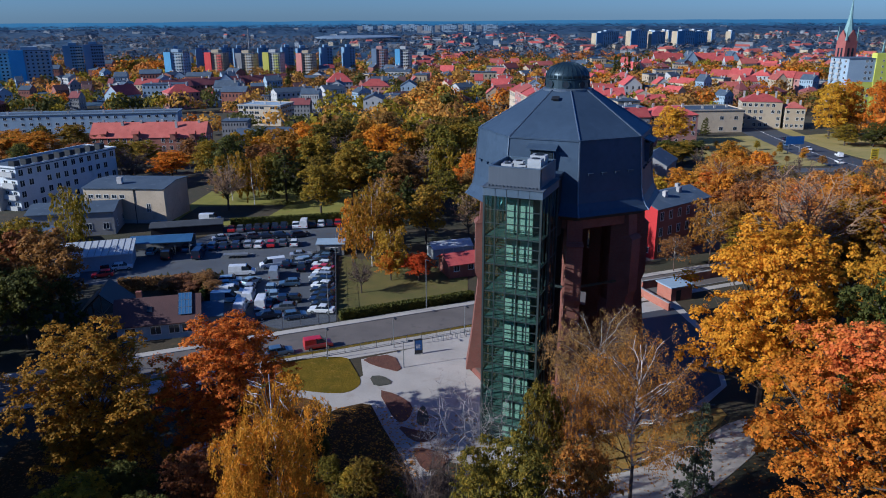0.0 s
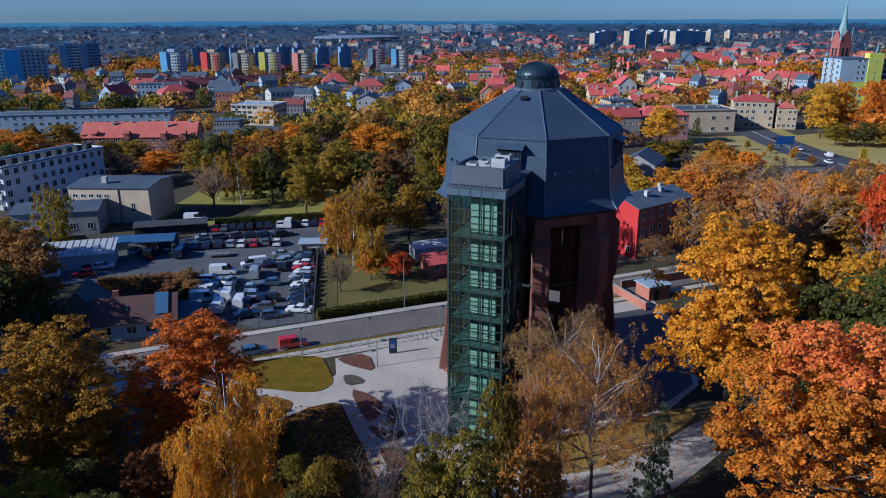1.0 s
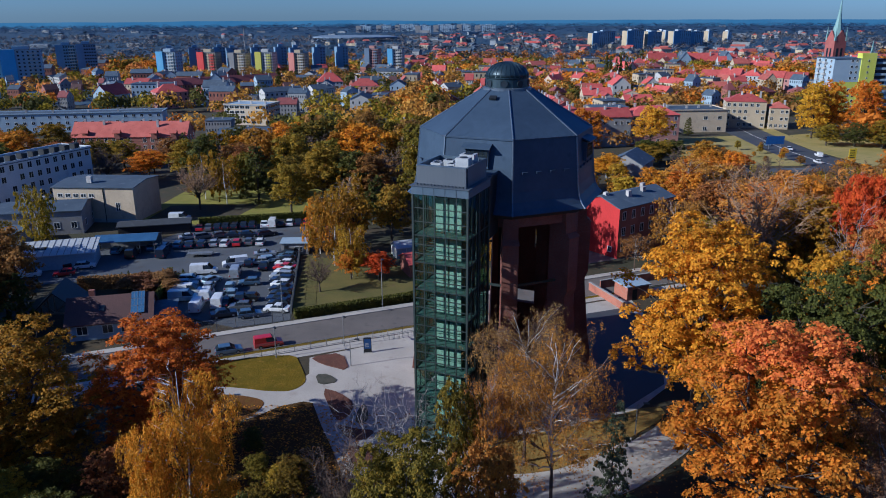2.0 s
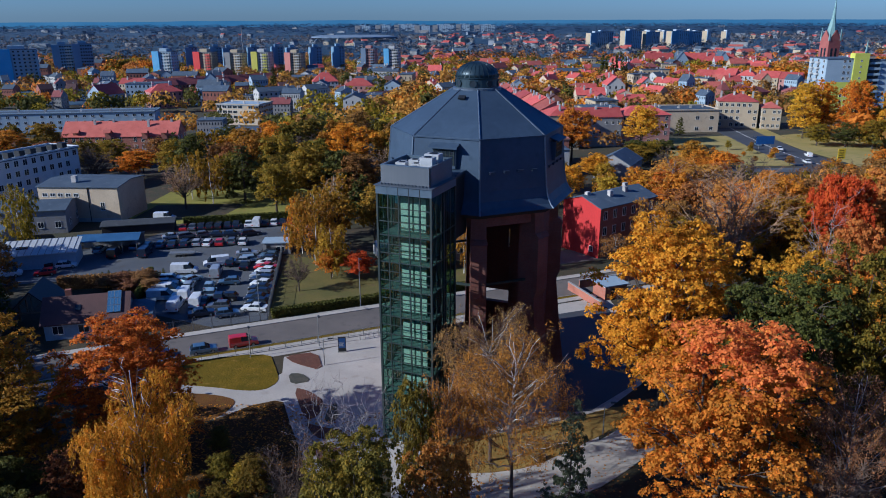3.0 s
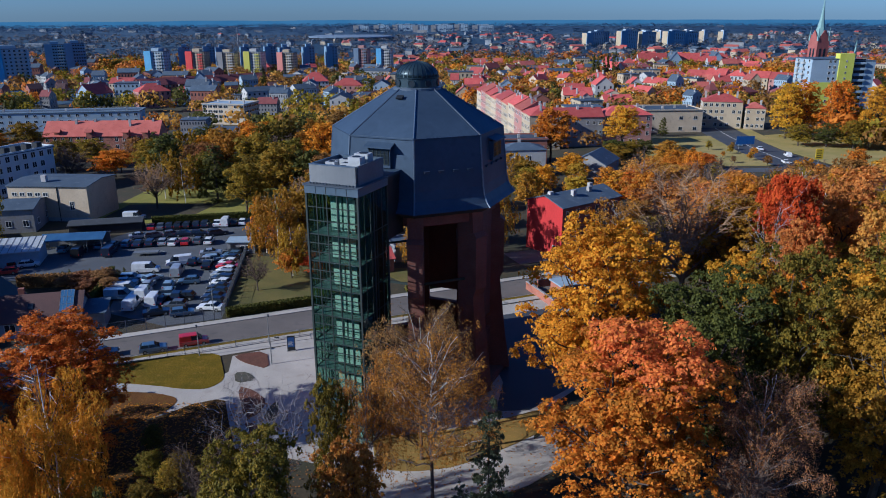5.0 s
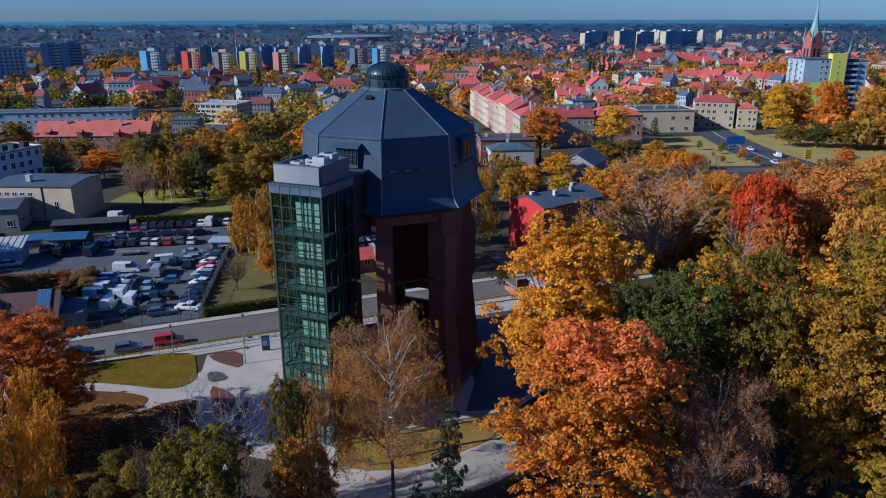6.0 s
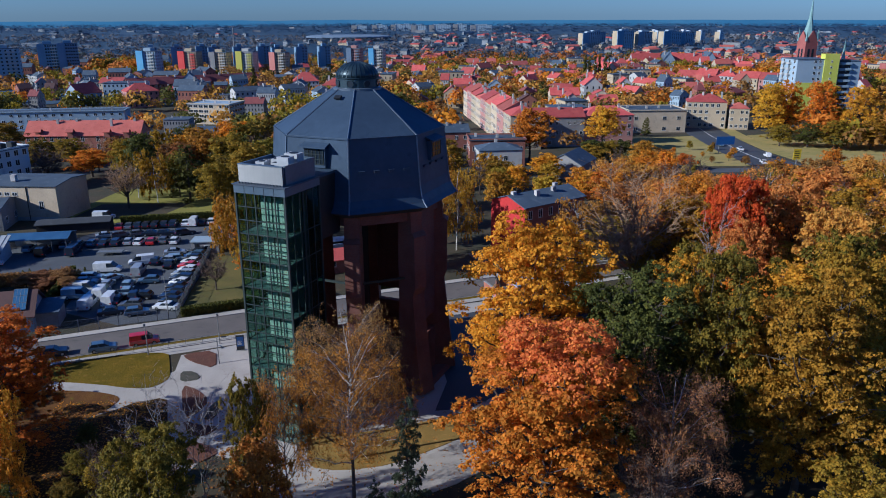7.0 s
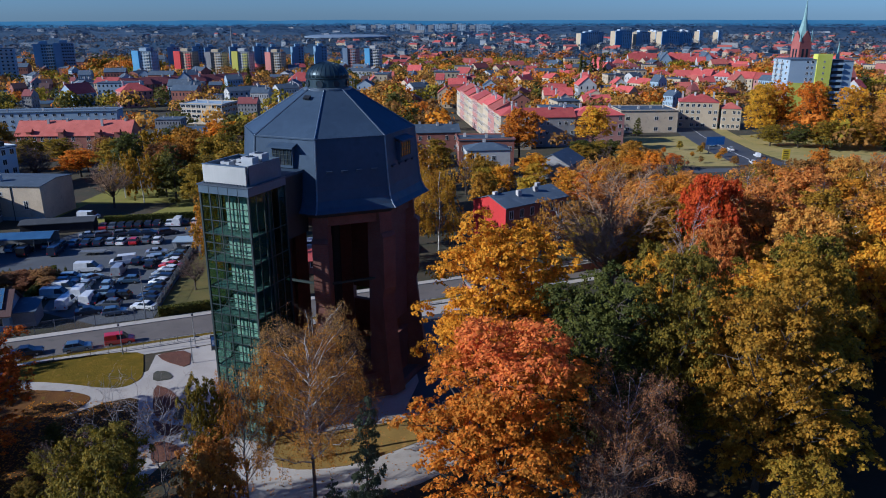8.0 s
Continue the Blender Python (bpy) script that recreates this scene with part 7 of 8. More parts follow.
def clumps(name, spots, per, size, mat, label, seed, flat=0.0):
    """Many tree crowns at a distance, as small leaf clumps over uneven domes."""
    r = np.random.default_rng(seed)
    S = np.repeat(np.array(spots, float), per, 0)
    n = len(S)
    d = r.normal(size=(n, 3))
    d /= np.linalg.norm(d, axis=1)[:, None]
    d[:, 2] = np.abs(d[:, 2]) * 1.0 - 0.15
    p = S[:, :3] + d * S[:, 3:4] * (0.6 + 0.5 * r.random((n, 1))) * (1, 1, 1) + np.stack([0 * S[:, 4], 0 * S[:, 4], S[:, 4] - S[:, 3]], 1)
    nor = d * (1 - 0.6 * flat) + r.normal(size=(n, 3)) * (0.4 - 0.25 * flat) + np.array([0, 0, 1.0]) * flat
    nor /= np.linalg.norm(nor, axis=1)[:, None]
    u = np.cross(nor, r.normal(size=(n, 3)))
    u /= np.linalg.norm(u, axis=1)[:, None]
    v = np.cross(nor, u)
    s = size * S[:, 3:4] * (0.6 + 0.8 * r.random((n, 1)))
    q = np.stack([p - u * s, p - v * s * 0.8, p + u * s * 0.9, p + v * s], 1)
    me = bpy.data.meshes.new(name)
    me.vertices.add(4 * n)
    me.vertices.foreach_set("co", q.reshape(-1))
    me.loops.add(4 * n)
    me.loops.foreach_set("vertex_index", np.arange(4 * n))
    me.polygons.add(n)
    me.polygons.foreach_set("loop_start", np.arange(0, 4 * n, 4))
    me.polygons.foreach_set("loop_total", np.full(n, 4))
    me.update(calc_edges=True)
    me.materials.append(mat)
    return tagged(new(name, me), label, "trees", kind="stuff")


def scatter(n, y0, y1, spread, seed, rmin, rmax, clear=True, west=1.0):
    r = random.Random(seed)
    out = []
    tries = 0
    while len(out) < n and tries < n * 12:
        tries += 1
        y = y0 + (y1 - y0) * r.random() ** 0.8
        x = 16 + r.uniform(-spread, spread) * y
        if noise.noise((x * 0.006, y * 0.004, seed)) < -0.12:
            continue
        if clear and (x < -20 and r.random() > west or not is_free(x, y, 4)):
            continue
        rad = r.uniform(rmin, rmax)
        out.append((x, y, gz(x, y), rad, rad * r.uniform(1.5, 2.1)))
    return out


for i, (c, n) in enumerate((("gold", 60), ("tan", 420), ("olive", 420), ("orange", 140), ("brown", 640), ("green", 380))):
    clumps("town_trees", scatter(n, 290, 950, 0.64, 100 + i, 4.5, 8.0, True, {"gold": 0.1, "orange": 0.25, "tan": 0.35, "olive": 0.6}.get(c, 0.9)), 120, 0.125, LEAF[c], f"{WORDS[c]} autumn trees between the town houses", 200 + i)
for i, (c, n) in enumerate((("brown", 520), ("tan", 420), ("orange", 160), ("green", 220))):
    clumps("town_trees", scatter(n, 560, 1150, 0.64, 120 + i, 4.5, 7.5, True, {"tan": 0.25, "orange": 0.25}.get(c, 0.8)), 46, 0.20, LEAF[c], f"{WORDS[c]} autumn trees in the outer town", 230 + i)
PARK = random.Random(5)
for c, n in (("gold", 16), ("olive", 22), ("tan", 14), ("orange", 8)):
    spots = [(PARK.uniform(215, 325), PARK.uniform(655, 705), 9) for _ in range(n)] + [(PARK.uniform(-375, -275), PARK.uniform(765, 820), 10) for _ in range(n // 2)] + [(PARK.uniform(110, 150), PARK.uniform(600, 650), 8) for _ in range(n // 4)]
    clumps("town_trees", [(x, y, gz(x, y), r * PARK.uniform(0.8, 1.2), r * 1.8) for x, y, r in spots], 170, 0.12, LEAF[c], f"{WORDS[c]} autumn trees of a town park", 400 + n)
for i in range(6):
    tree("poplar", "green", 150 + 4.5 * i, 684 + (i % 2) * 5, 27 - (i % 3) * 2, 3.2, "dim", "poplars in the town", " in the town")
tree("poplar", "green", -124, 577, 22, 3.4, "dim", "poplars in the town", " in the town")
# distant haze is mixed into both wood colours as blue
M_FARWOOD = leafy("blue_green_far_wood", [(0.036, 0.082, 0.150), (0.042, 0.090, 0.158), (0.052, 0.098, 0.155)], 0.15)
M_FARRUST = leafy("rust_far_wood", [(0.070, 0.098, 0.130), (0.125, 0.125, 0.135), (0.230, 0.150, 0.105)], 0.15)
clumps("far_woods", scatter(5200, 900, 2600, 0.66, 301, 6, 9, False), 18, 0.30, M_FARWOOD, "woods on the plain, blued by haze in the leaf colour", 301, 1.6)
clumps("far_woods", scatter(2800, 850, 2400, 0.66, 302, 5, 8, False), 18, 0.28, M_FARRUST, "rust-coloured woods and gardens, dulled by haze in the leaf colour", 302, 0.7)
clumps("far_woods", scatter(5000, 2400, 4800, 0.66, 303, 9, 14, False), 7, 0.55, M_FARWOOD, "woods towards the horizon, blued by haze in the leaf colour", 303, 1.4)


def distant_houses():
    r = random.Random(9)
    g = Geo()
    for k in range(860):
        y = 880 + 1700 * r.random() ** 1.7
        x = 16 + r.uniform(-0.64, 0.64) * y
        if noise.noise((x * 0.003, y * 0.002, 4.0)) < (-0.05 if x > -60 else 0.3):
            continue
        w, d, h = r.uniform(9, 24), r.uniform(9, 14), r.uniform(5, 11)
        m = on(x, y, r.choice((18, 108, -25, 65)))
        k1 = r.choice((0, 0, 1, 2))
        g.box(-w / 2, w / 2, -d / 2, d / 2, -2, h, k1, m)
        z = r.uniform(2.5, 4.5)
        k2 = r.choice((3, 3, 4, 5)) if x > -200 else r.choice((3, 5, 5))
        g.add([(-w / 2, -d / 2 - 0.3, h), (w / 2, -d / 2 - 0.3, h), (w / 2, 0, h + z), (-w / 2, 0, h + z), (-w / 2, d / 2 + 0.3, h), (w / 2, d / 2 + 0.3, h)], [(0, 1, 2, 3), (3, 2, 5, 4), (0, 3, 4), (1, 5, 2)], k2, m)
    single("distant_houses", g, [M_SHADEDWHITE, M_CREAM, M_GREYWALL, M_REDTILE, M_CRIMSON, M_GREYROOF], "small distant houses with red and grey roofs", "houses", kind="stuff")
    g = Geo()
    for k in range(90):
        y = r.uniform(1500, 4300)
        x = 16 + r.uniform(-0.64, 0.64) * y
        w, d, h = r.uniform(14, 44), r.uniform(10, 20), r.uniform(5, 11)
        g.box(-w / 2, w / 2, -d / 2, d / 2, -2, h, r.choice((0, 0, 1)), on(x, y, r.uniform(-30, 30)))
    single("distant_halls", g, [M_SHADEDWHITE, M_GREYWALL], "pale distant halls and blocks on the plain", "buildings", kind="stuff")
    g = Geo()
    for x, y, h in ((-343, 1300, 44),):
        g.tube((x, y, gz(x, y)), (x, y, gz(x, y) + h), h * 0.03, h * 0.015, 8)
    single("distant_chimneys", g, M_GREYWALL, "slender distant factory chimneys", "chimneys", kind="stuff")


distant_houses()


# ---- vehicles ----
def paint(name, c, metal=0.3):
    m, nt, out = graph(name)
    b = nt.nodes.new("ShaderNodeBsdfPrincipled")
    nt.links.new(mixed(nt, noisy(nt, 1.5, 3.0), c, tuple(0.85 * v for v in c)), b.inputs["Base Color"])
    b.inputs["Roughness"].default_value, b.inputs["Metallic"].default_value = 0.28, metal
    b.inputs["Coat Weight"].default_value = 0.6
    nt.links.new(b.outputs[0], out.inputs["Surface"])
    return m


PAINTS = {"white": paint("white_car_paint", (0.70, 0.71, 0.72), 0), "silver": paint("silver_car_paint", (0.42, 0.45, 0.48)), "blue": paint("grey_blue_car_paint", (0.10, 0.17, 0.26)), "navy": paint("navy_car_paint", (0.015, 0.025, 0.055)), "black": paint("black_car_paint", (0.012, 0.013, 0.016)), "red": paint("red_car_paint", (0.48, 0.015, 0.018), 0), "grey": paint("grey_car_paint", (0.13, 0.14, 0.155)), "sky": paint("pale_blue_car_paint", (0.34, 0.46, 0.55)), "yellow": paint("yellow_car_paint", (0.65, 0.42, 0.02), 0)}
FORMS = {  # length, half width, side outline of the body, glass house: belt and roof stations
    "hatchback": (4.1, 0.87, [(-2.05, 0.35), (2.05, 0.35), (2.05, 0.62), (1.9, 0.82), (0.85, 0.98), (-1.95, 1.0), (-2.05, 0.75)], (0.95, -1.95, 0.25, -1.5, 0.96, 1.46)),
    "saloon": (4.6, 0.89, [(-2.3, 0.35), (2.3, 0.35), (2.3, 0.62), (2.1, 0.82), (0.95, 0.96), (-1.5, 1.0), (-2.2, 0.95), (-2.3, 0.7)], (1.0, -1.6, 0.35, -0.95, 0.95, 1.42)),
    "estate": (4.7, 0.89, [(-2.35, 0.35), (2.35, 0.35), (2.35, 0.62), (2.15, 0.82), (1.0, 0.97), (-2.25, 1.02), (-2.35, 0.75)], (1.05, -2.25, 0.4, -1.95, 0.97, 1.48)),
    "van": (5.2, 0.97, [(-2.6, 0.35), (2.6, 0.35), (2.6, 0.75), (2.4, 1.0), (1.75, 1.15), (-2.58, 1.15), (-2.6, 0.8)], (1.8, -2.58, 0.95, -2.5, 1.14, 2.05)),
    "small_van": (4.4, 0.90, [(-2.2, 0.35), (2.2, 0.35), (2.2, 0.65), (2.05, 0.88), (1.2, 1.05), (-2.18, 1.08), (-2.2, 0.7)], (1.25, -2.18, 0.55, -2.1, 1.06, 1.82)),
}
PLAIN = {"hatchback": "small hatchback car", "saloon": "saloon car", "estate": "estate car", "van": "panel van", "small_van": "small delivery van"}
COLOURS = {"white": "white", "silver": "silver", "blue": "grey-blue", "navy": "navy blue", "black": "black", "red": "bright red", "grey": "dark grey", "sky": "pale blue", "yellow": "yellow"}
CARS = {}


def new_car(form, colour, where, group):
    ln, hw, side, (b1, b0, r1, r0, zb, zr) = FORMS[form]
    p = PAINTS[colour]
    t = thing("car" if "van" not in form else "van", f"{COLOURS[colour]} {PLAIN[form]} {where}", "car" if "van" not in form else "van", group)
    g = Geo()
    n = len(side)
    rings = []
    for y, inset in ((-hw, 0.06), (-hw * 0.96, 0.0), (hw * 0.96, 0.0), (hw, 0.06)):
        rings.append([(x * (1 - inset * 0.15), y, z if z < 0.5 else z - inset) for x, z in side])
    g.loft(rings)
    part("body", g, p, t)
    solid = form in ("van", "small_van")
    ti = hw * 0.80
    cab = Geo().loft([[(b1, -hw * 0.95, zb), (b1, hw * 0.95, zb), (b0, hw * 0.95, zb), (b0, -hw * 0.95, zb)], [(r1, -ti, zr), (r1, ti, zr), (r0, ti, zr), (r0, -ti, zr)]])
    part("window_glass", cab, M_DARKGLASS, t, "dark car glass")
    e = 0.03
    part("roof", Geo().loft([[(r1 + e, -ti - e, zr - 0.03), (r1 + e, ti + e, zr - 0.03), (r0 - e, ti + e, zr - 0.03), (r0 - e, -ti - e, zr - 0.03)], [(r1 - 0.1, -ti + 0.1, zr + 0.05), (r1 - 0.1, ti - 0.1, zr + 0.05), (r0 + 0.1, ti - 0.1, zr + 0.05), (r0 + 0.1, -ti + 0.1, zr + 0.05)]]), p, t)
    if solid:
        m0 = r1 - 0.95
        part("load_body", Geo().loft([[(m0, -hw * 0.97, zb - 0.02), (m0, hw * 0.97, zb - 0.02), (b0 - 0.02, hw * 0.97, zb - 0.02), (b0 - 0.02, -hw * 0.97, zb - 0.02)], [(m0, -ti - 0.05, zr + 0.02), (m0, ti + 0.05, zr + 0.02), (r0 - 0.04, ti + 0.05, zr + 0.02), (r0 - 0.04, -ti - 0.05, zr + 0.02)]]), p, t)
    else:
        for s in (-1, 1):
            xb, xr = (b1 + b0) / 2 - 0.05, (r1 + r0) / 2
            part("pillar", Geo().tube((xb, s * hw * 0.955, zb), (xr, s * (ti + 0.01), zr), 0.05, 0.045, 4), p, t)
    ty = Geo().tube((0, -0.11, 0), (0, 0.11, 0), 0.33, 0.33, 14).mesh("wheel", M_TYRE)
    ri = Geo().tube((0, -0.12, 0), (0, 0.12, 0), 0.2, 0.2, 10).mesh("rim", M_RIM)
    for x in (ln * 0.31, -ln * 0.30):
        for s in (-1, 1):
            wh = part("wheel", ty, M_TYRE, t, at=Matrix.Translation((x, s * (hw - 0.09), 0.33)))
            part("rim", ri, M_RIM, wh)
    for s in (-1, 1):
        part("headlight", Geo().box(ln / 2 - 0.12, ln / 2 + 0.01, s * hw * 0.72 - 0.17, s * hw * 0.72 + 0.17, 0.6, 0.74), M_LAMPGLASS, t)
        part("tail_lamp", Geo().box(-ln / 2 - 0.01, -ln / 2 + 0.1, s * hw * 0.8 - 0.1, s * hw * 0.8 + 0.1, 0.68, 0.92), M_TAIL, t)
    return t


def car(form, colour, x, y, rz, where="in the car yard", group="cars in the yard", dz=0.045):
    key = (form, colour, where)
    m = on(x, y, rz, dz)
    if key not in CARS:
        CARS[key] = new_car(form, colour, where, group)
        CARS[key].matrix_basis = m
        return CARS[key]
    return copy_thing(CARS[key], m)


STREET = 22.6
car("small_van", "red", *street(-30.4, 20.1), STREET, "driving on the street", "traffic", 0.025)
car("hatchback", "blue", *street(-36.4, 19.9), STREET, "driving on the street", "traffic", 0.025)
car("saloon", "navy", *street(-43.5, 21.0), STREET, "driving on the street", "traffic", 0.025)
rc = random.Random(21)
FORM_LIST, COL_LIST = ["hatchback", "saloon", "estate", "hatchback"], ["silver", "blue", "navy", "black", "grey", "black", "white", "blue", "navy", "grey"]
# double row along the east fence
for i in range(14):
    y = 118.5 + i * 2.45
    x = -21.9 - (y - 118) * 0.150
    car(rc.choice(FORM_LIST), ("white" if i in (8, 10) else "red" if i == 9 else rc.choice(COL_LIST)), x + rc.uniform(-0.3, 0.3), y, 172 + rc.uniform(-4, 4))
for i in (0, 1, 3, 6):
    y = 119.5 + i * 4.1
    car(rc.choice(FORM_LIST), rc.choice(COL_LIST), -28.2 - (y - 118) * 0.12 + rc.uniform(-0.5, 0.5), y, 185 + rc.uniform(-12, 12))
# row by the back hedge
for i in range(13):
    x = -52.0 + i * 2.0 + (0.8 if i > 6 else 0)
    form, col = ("van", "white") if i == 8 else ("hatchback", "red") if i in (0, 12) else (rc.choice(FORM_LIST), rc.choice(COL_LIST + ["white", "white"]))
    car(form, col, x, 169.6 + (x + 52) * 0.22, 98 + rc.uniform(-4, 4))
# middle rows
for i in range(10):
    x = -57.5 + i * 2.55
    form, col = ("hatchback", "white") if i in (6, 9) else ("hatchback", "red") if i == 7 else (rc.choice(FORM_LIST), rc.choice(COL_LIST))
    car(form, col, x, 155 + (x + 56) * 0.16 + rc.uniform(-0.5, 0.5), 95 + rc.uniform(-5, 5))
for i in range(6):
    car(rc.choice(FORM_LIST), rc.choice(COL_LIST), -52 + i * 3.4 + rc.uniform(-0.4, 0.4), 162.4 + i * 0.5 + rc.uniform(-0.5, 0.5), 20 + rc.uniform(-15, 15))
for x, y, rz, form, col in ((-64.5, 152.0, 95, "hatchback", "sky"), (-60, 149.3, 98, "van", "black"), (-53.6, 149.8, 95, "van", "navy"), (-66.5, 141.5, 20, "hatchback", "white"), (-70.3, 143.0, 100, "hatchback", "black"), (-86, 139, 20, "hatchback", "white"), (-88, 134, 15, "van", "silver"), (-78.5, 136.5, 10, "hatchback", "yellow"), (-75.5, 136, 20, "van", "white")):
    car(form, col, x, y, rz)
for i in (0, 1, 5):
    car(rc.choice(FORM_LIST), rc.choice(["navy", "black", "blue", "grey", "sky"]), -31.6 - i * 0.35 + rc.uniform(-0.3, 0.3), 121.5 + i * 4.4, 95 + rc.uniform(-8, 8))
# vans and small cars in the west corner
for x, y, rz, form, col in ((-41.0, 138.2, 8, "van", "white"), (-34.3, 137.0, 98, "van", "silver"), (-42, 133.5, 10, "estate", "sky"), (-41.8, 130.8, 10, "hatchback", "blue"), (-37.8, 133.0, 60, "hatchback", "sky"), (-37.2, 129.6, 95, "hatchback", "silver"), (-40.3, 126.8, 5, "van", "white"), (-40, 123.6, 5, "van", "sky"), (-36.2, 124.8, 97, "van", "white"), (-33.2, 129.4, 97, "hatchback", "sky"), (-33, 121.5, 95, "van", "white"), (-36.2, 119.6, 95, "van", "white"), (-29.8, 124, 100, "hatchback", "navy")):
    car(form, col, x, y, rz)
for x, y, rz, form, col in ((-26.0, 116.0, 20, "hatchback", "blue"), (-30.5, 116.2, 24, "saloon", "navy"), (-36.0, 142.8, 200, "van", "white"), (-29.8, 141.5, 98, "saloon", "black"), (-29.3, 145.5, 20, "estate", "sky"), (-31.5, 149.5, 15, "saloon", "silver"), (-68.5, 137.0, 200, "hatchback", "red")):
    car(form, col, x, y, rz)


def flatbed_trailer(x, y, rz):
    t = thing("trailer", "low grey flatbed car trailer in the yard", "trailer", at=on(x, y, rz, 0.045))
    part("bed", Geo().box(-2.6, 2.6, -1.0, 1.0, 0.62, 0.74).box(-2.6, 2.6, -1.05, -0.98, 0.56, 0.86).box(-2.6, 2.6, 0.98, 1.05, 0.56, 0.86), M_POLE, t)
    part("drawbar", Geo().tube((2.6, -0.6, 0.62), (3.9, 0, 0.5), 0.06, 0.05, 6).tube((2.6, 0.6, 0.62), (3.9, 0, 0.5), 0.06, 0.05, 6), M_POLE, t)
    tyre = Geo().tube((0, -0.1, 0), (0, 0.1, 0), 0.32, 0.32, 12).mesh("wheel", M_TYRE)
    for wx in (-0.5, 0.4):
        for side in (-0.85, 0.85):
            part("wheel", tyre, M_TYRE, t, at=Matrix.Translation((wx, side, 0.32)))


flatbed_trailer(-45.5, 149.5, 8)
car("van", "white", -60, 178.5, 5, "parked on the grass edge", "cars near the yard", 0.0)
for x, y, rz, form, col in ((147, 300, 85, "saloon", "white"), (151, 283, 84, "small_van", "white"), (143.5, 268, 86, "hatchback", "white"), (150, 330, 86, "saloon", "navy"), (143, 312, 266, "saloon", "blue"), (105, 318, 10, "hatchback", "blue"), (119, 346, 60, "hatchback", "black"), (178, 404, 10, "hatchback", "red")):
    car(form, col, x, y, rz, "on the main road", "traffic on the main road", 0.06)


# ---- street furniture ----
def lamp_post(x, y, h, rz=0, where="beside the plaza"):
    t = thing("street_lamp", f"slim grey street lamp {where}", "street lamp", "street lamps", at=on(x, y, rz))
    part("pole", Geo().tube((0, 0, -0.1), (0, 0, h), 0.09, 0.05, 8), M_POLE, t)
    part("arm", Geo().tube((0, 0, h), (0.9, 0, h + 0.15), 0.04, 0.035, 6), M_POLE, t)
    part("lamp_head", Geo().box(0.7, 1.4, -0.14, 0.14, h + 0.1, h + 0.22), M_BLACKMETAL, t)
    return t


for a, b, h in ((-26.5, 28.9, 9), (-9, 28.9, 9), (22, 28.9, 9), (-19.5, 15.6, 5.2), (-30, 15.6, 5.2), (-7.5, 15.6, 5.2)):
    lamp_post(*street(a, b), h, 22 - 90)
for x, y in ((31, 79), (-6.3, 97.5), (-30, 86)):
    lamp_post(x, y, 4.2)


def park_fence():
    t = thing("park_fence", "low grey metal fence between street and plaza", "fence", at=pose(*street(0, 16.7), 0.05, 0, 0, 22.6))
    post = Geo().box(-0.035, 0.035, -0.035, 0.035, 0, 1.25).mesh("post", M_POLE)
    bar = Geo().box(0.035, 2.465, -0.02, 0.02, 1.15, 1.2)
    bar.box(0.035, 2.465, -0.02, 0.02, 0.15, 0.2)
    bar = bar.mesh("rail", M_POLE)
    pick = Geo()
    for k in range(16):
        pick.box(0.13 + k * 0.147, 0.145 + k * 0.147, -0.008, 0.008, 0.2, 1.15)
    pick = pick.mesh("infill", M_POLE)
    for i in range(34):
        x = -62 + 2.5 * i
        part("post", post, M_POLE, t, at=Matrix.Translation((x, 0, 0.05)))
        part("rail", bar, M_POLE, t, at=Matrix.Translation((x, 0, 0.05)))
        tagged(part("infill", pick, M_POLE, t, at=Matrix.Translation((x, 0, 0.05))), kind="stuff")


park_fence()


def yard_fence():
    t = thing("yard_fence", "tall mesh fence with grey posts round the car yard", "fence", at=pose(-18.7, 114.4, 0))
    post = Geo().box(-0.05, 0.05, -0.05, 0.05, -0.1, 2.3).mesh("post", M_POLE)
    rail = Geo().box(-0.015, 0.015, 0, 2.98, 2.1, 2.14).box(-0.015, 0.015, 0, 2.98, 1.1, 1.13).box(-0.015, 0.015, 0, 2.98, 0.15, 0.18)
    for k in range(18):
        rail.box(-0.008, 0.008, 0.08 + k * 0.165, 0.095 + k * 0.165, 0.15, 2.14)
    rail = rail.mesh("mesh_panel", M_POLE)
    for i in range(15):
        y = 3.0 * i
        m = Matrix.Translation((-0.15 * y, y, 0)) @ Matrix.Rotation(radians(8.5), 4, "Z")
        part("post", post, M_POLE, t, at=m)
        part("mesh_panel", rail, M_POLE, t, at=m)
    for i in range(8):
        m = Matrix.Rotation(radians(112.6), 4, "Z") @ Matrix.Translation((0, 3.0 * i, 0))
        part("post", post, M_POLE, t, at=m)
        part("mesh_panel", rail, M_POLE, t, at=m)


yard_fence()


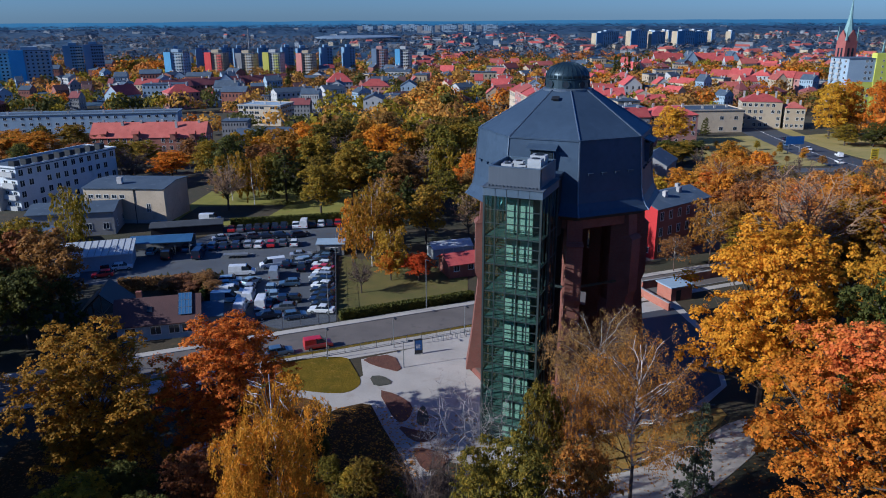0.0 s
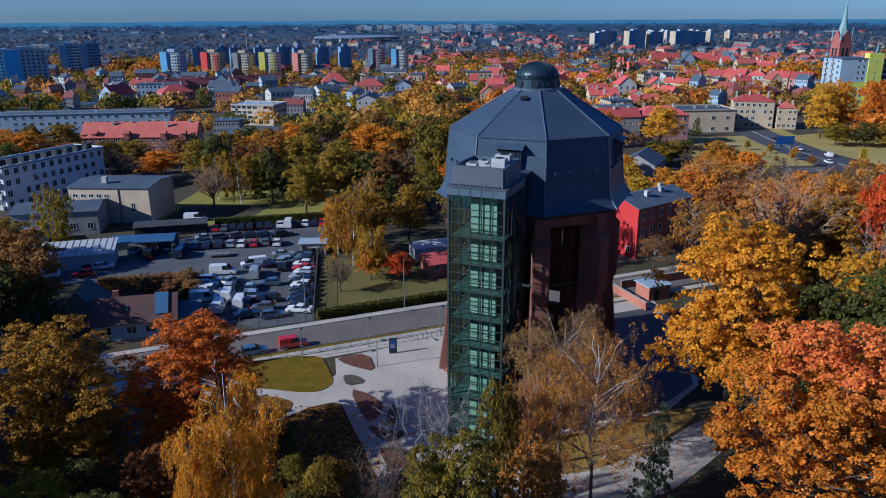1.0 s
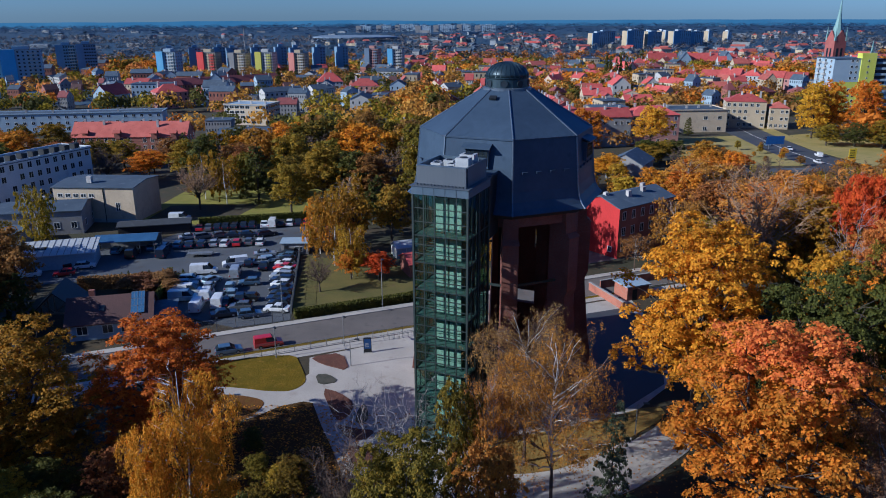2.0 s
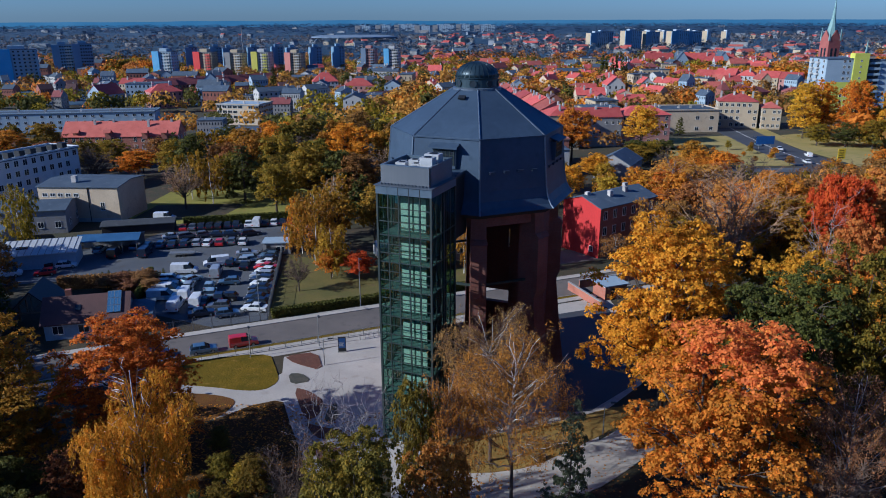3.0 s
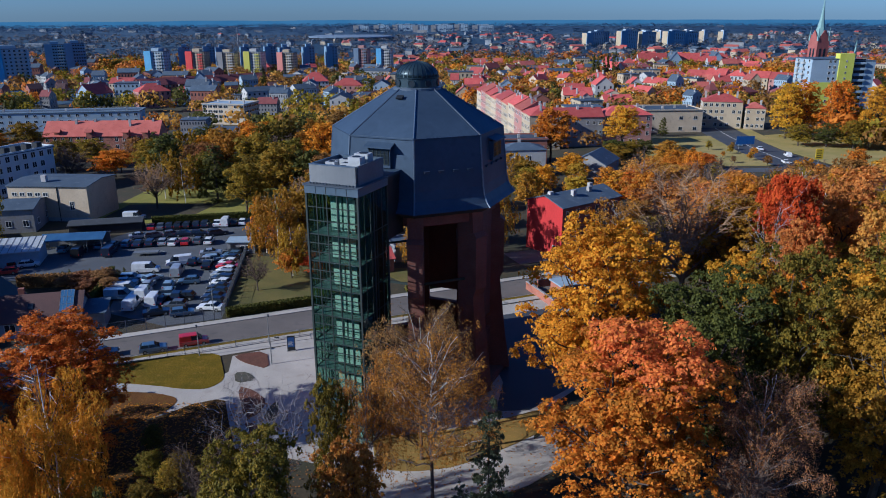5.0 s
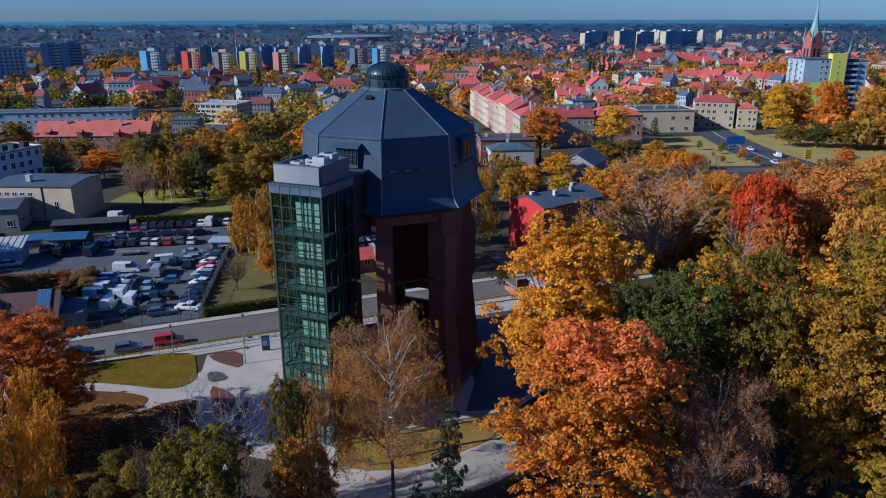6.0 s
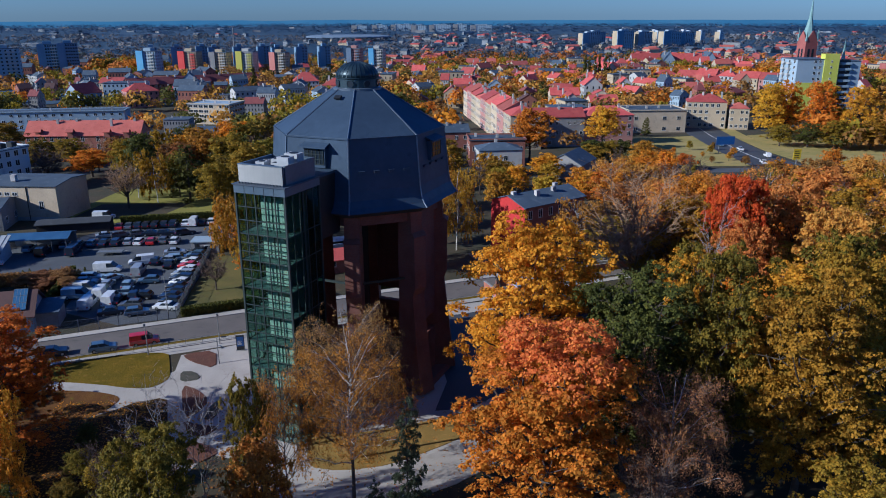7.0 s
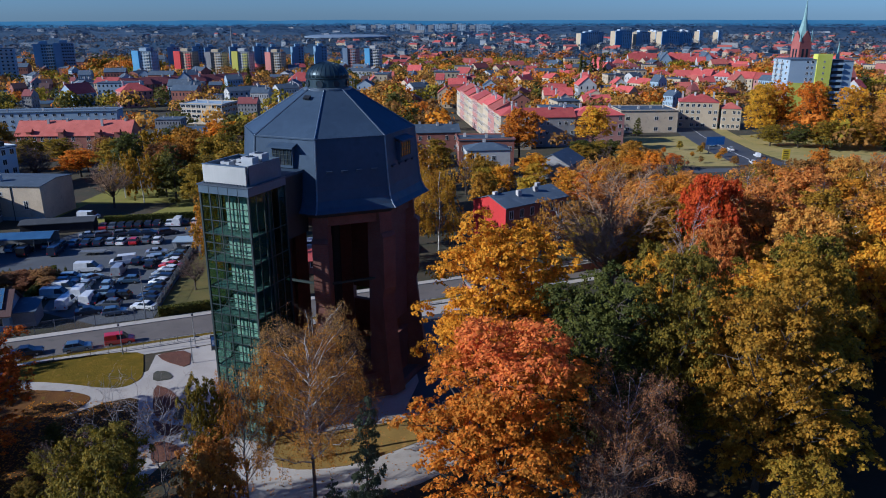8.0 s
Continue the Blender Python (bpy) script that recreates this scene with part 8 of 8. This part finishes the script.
def hedge(x, y, rz, ln, w, h, colour, label, seed):
    """A clipped hedge: a core of leaf clumps in a long box."""
    r = np.random.default_rng(seed)
    n = int(ln * 130)
    p = np.stack([r.uniform(-ln / 2, ln / 2, n), r.uniform(-w / 2, w / 2, n), r.uniform(0.05, h, n)], 1)
    side = r.integers(0, 3, n)
    p[:, 2] = np.where(side == 0, h * (0.94 + 0.1 * r.random(n)), p[:, 2])
    p[:, 1] = np.where(side > 0, np.sign(p[:, 1]) * w / 2 * (0.9 + 0.14 * r.random(n)), p[:, 1])
    g = Geo()
    for q in p:
        u, v = r.normal(size=3), r.normal(size=3)
        u, v = 0.17 * u / np.linalg.norm(u), 0.17 * v / np.linalg.norm(v)
        g.add([q - u, q - v, q + u, q + v], [(0, 1, 2, 3)])
    g.box(-ln / 2 + 0.1, ln / 2 - 0.1, -w / 2 + 0.12, w / 2 - 0.12, -0.1, h - 0.12)
    return single("hedge", g, LEAF[colour], label, "hedge", at=on(x, y, rz))


hedge(*street(-12.0, 29.8), 22.6, 25, 1.3, 1.5, "green", "dark clipped hedge along the street", 1)
hedge(*street(13.0, 29.8), 22.6, 10, 1.2, 1.4, "green", "dark clipped hedge along the street", 2)
hedge(-40, 175.5, 12.5, 27, 1.2, 2.2, "green", "dark conifer hedge behind the car yard", 3)
for i in range(11):
    tree("conif", "green", -56.5 + i * 1.25, 132.9 + i * 0.22, 1.9 + 0.3 * (i % 3), 0.75, "mid", "small conifers by the yard", " beside the car yard")
for x, y, h, r in ((-49.5, 129.5, 3.2, 2.8), (-45.5, 130.0, 3.6, 3.0), (-47.5, 126.8, 2.8, 2.6), (-43.2, 126.8, 3.0, 2.4), (-52.5, 129.0, 2.6, 2.4)):
    tree("broad", "plum", x, y, h, r, "mid", "shrubs by the yard", " beside the car yard")
hedge(-53.5, 130.6, 10, 17, 1.6, 2.4, "plum", "dark brown hedge between cottage and yard", 6)
hedge(-45.2, 127.5, 102, 19, 0.9, 1.8, "green", "brown hedge at the yard's west side", 5)


def info_panel(x, y, rz):
    t = thing("info_panel", "dark upright information panel on the plaza", "information panel", at=on(x, y, rz, 0.05))
    part("board", Geo().box(-0.6, 0.6, -0.09, 0.09, 0.08, 2.5), M_BLACKMETAL, t)
    part("poster", Geo().box(-0.5, 0.5, -0.1, -0.092, 0.7, 2.3), M_BLUESIGN, t, "faded blue printed sheet")
    for k in range(5):
        part("text_bar", Geo().box(-0.4, 0.25 - 0.05 * (k % 3), -0.105, -0.101, 1.0 + k * 0.14, 1.05 + k * 0.14), M_LAMPGLASS, t)
    part("foot", Geo().box(-0.7, 0.7, -0.25, 0.25, 0, 0.08), M_KERB, t)


info_panel(-4.3, 102.0, 10)


def bench(x, y, rz):
    t = thing("bench", "plain timber bench on the plaza", "bench", "benches", at=on(x, y, rz, 0.05))
    for k in range(4):
        part("seat_slat", Geo().box(-0.9, 0.9, -0.22 + k * 0.12, -0.13 + k * 0.12, 0.42, 0.46), M_TIMBER, t)
    for k in range(2):
        part("back_slat", Geo().box(-0.9, 0.9, 0.26, 0.3, 0.6 + k * 0.14, 0.7 + k * 0.14), M_TIMBER, t)
    for s in (-0.75, 0.75):
        part("leg", Geo().box(s - 0.04, s + 0.04, -0.22, 0.3, 0, 0.42).box(s - 0.04, s + 0.04, 0.28, 0.33, 0.42, 0.86), M_BLACKMETAL, t)


for x, y, rz in ((22.7, 73.3, 38),):
    bench(x, y, rz)


def bike_rack():
    t = thing("bike_rack", "row of low steel bicycle stands by the fence", "bicycle rack", at=pose(*street(-13.0, 15.4), 0.05, 0, 0, 22.6))
    g = Geo().tube((0, -0.35, 0), (0, -0.35, 0.75), 0.03, 0.03, 5).tube((0, -0.35, 0.75), (0, 0.35, 0.75), 0.03, 0.03, 5).tube((0, 0.35, 0.75), (0, 0.35, 0), 0.03, 0.03, 5).mesh("hoop", M_POLE)
    for i in range(9):
        part("hoop", g, M_POLE, t, at=Matrix.Translation((i * 0.8, 0, 0)))


bike_rack()


def blue_gantry(x, y, rz):
    t = thing("road_sign", "large blue direction sign on two posts", "road sign", at=on(x, y, rz))
    for s in (-2.4, 2.4):
        part("post", Geo().tube((s, 0, -0.2), (s, 0, 7.0), 0.15, 0.12, 8), M_POLE, t)
    part("board", Geo().box(-3.7, 3.7, -0.2, -0.08, 3.6, 6.8), M_BLUESIGN, t)


blue_gantry(137.5, 292, 5)


def yellow_sign(x, y, rz):
    t = thing("road_sign", "tall yellow detour sign on a post", "road sign", at=on(x, y, rz))
    part("post", Geo().tube((0, 0, -0.2), (0, 0, 3), 0.12, 0.12, 8), M_POLE, t)
    part("board", Geo().box(-1.5, 1.5, -0.1, 0.0, 2.6, 6.4), M_YELLOW, t)
    for k in range(4):
        part("text_bar", Geo().box(-1.1, 0.9 - 0.2 * (k % 2), -0.13, -0.105, 3.1 + 0.8 * k, 3.35 + 0.8 * k), M_BLACKMETAL, t)


yellow_sign(152.5, 262, 10)


def greenhouse(x, y, rz, w, d):
    t = thing("greenhouse", "small white-framed greenhouse behind the street", "greenhouse", at=on(x, y, rz))
    part("glazing", Geo().box(-w / 2, w / 2, -d / 2, d / 2, 0, 2.2), M_BLUEWHITE, t)
    part("roof", roof_geo("gable", w, d, 2.21, 1.1, 0.15, 0.08), M_WHITEROOF, t)
    for k in range(5):
        xx = -w / 2 + w * k / 4
        part("rib", Geo().box(xx - 0.04, xx + 0.04, -d / 2 - 0.05, d / 2 + 0.05, 0, 2.2), M_WINDOWFRAME, t)


greenhouse(0.5, 151, 20, 9, 4)
building("low red-roofed pavilion beyond the street", 3.5, 140, 22, 9, 6, 2.8, "gable", 1.4, M_OLDBRICK, M_CRIMSON, 1, 3, 2, 1.1, 1.2, "fr", 0, "pavilion", "pavilion")
building("grey garage with a dark flat roof beyond the street", 13, 150, 22, 12, 7, 3.0, "flat", 0, M_GREYWALL, M_GREYROOF, 1, 3, 2, 1.2, 1.0, "fr", 0, "garage", "garage")
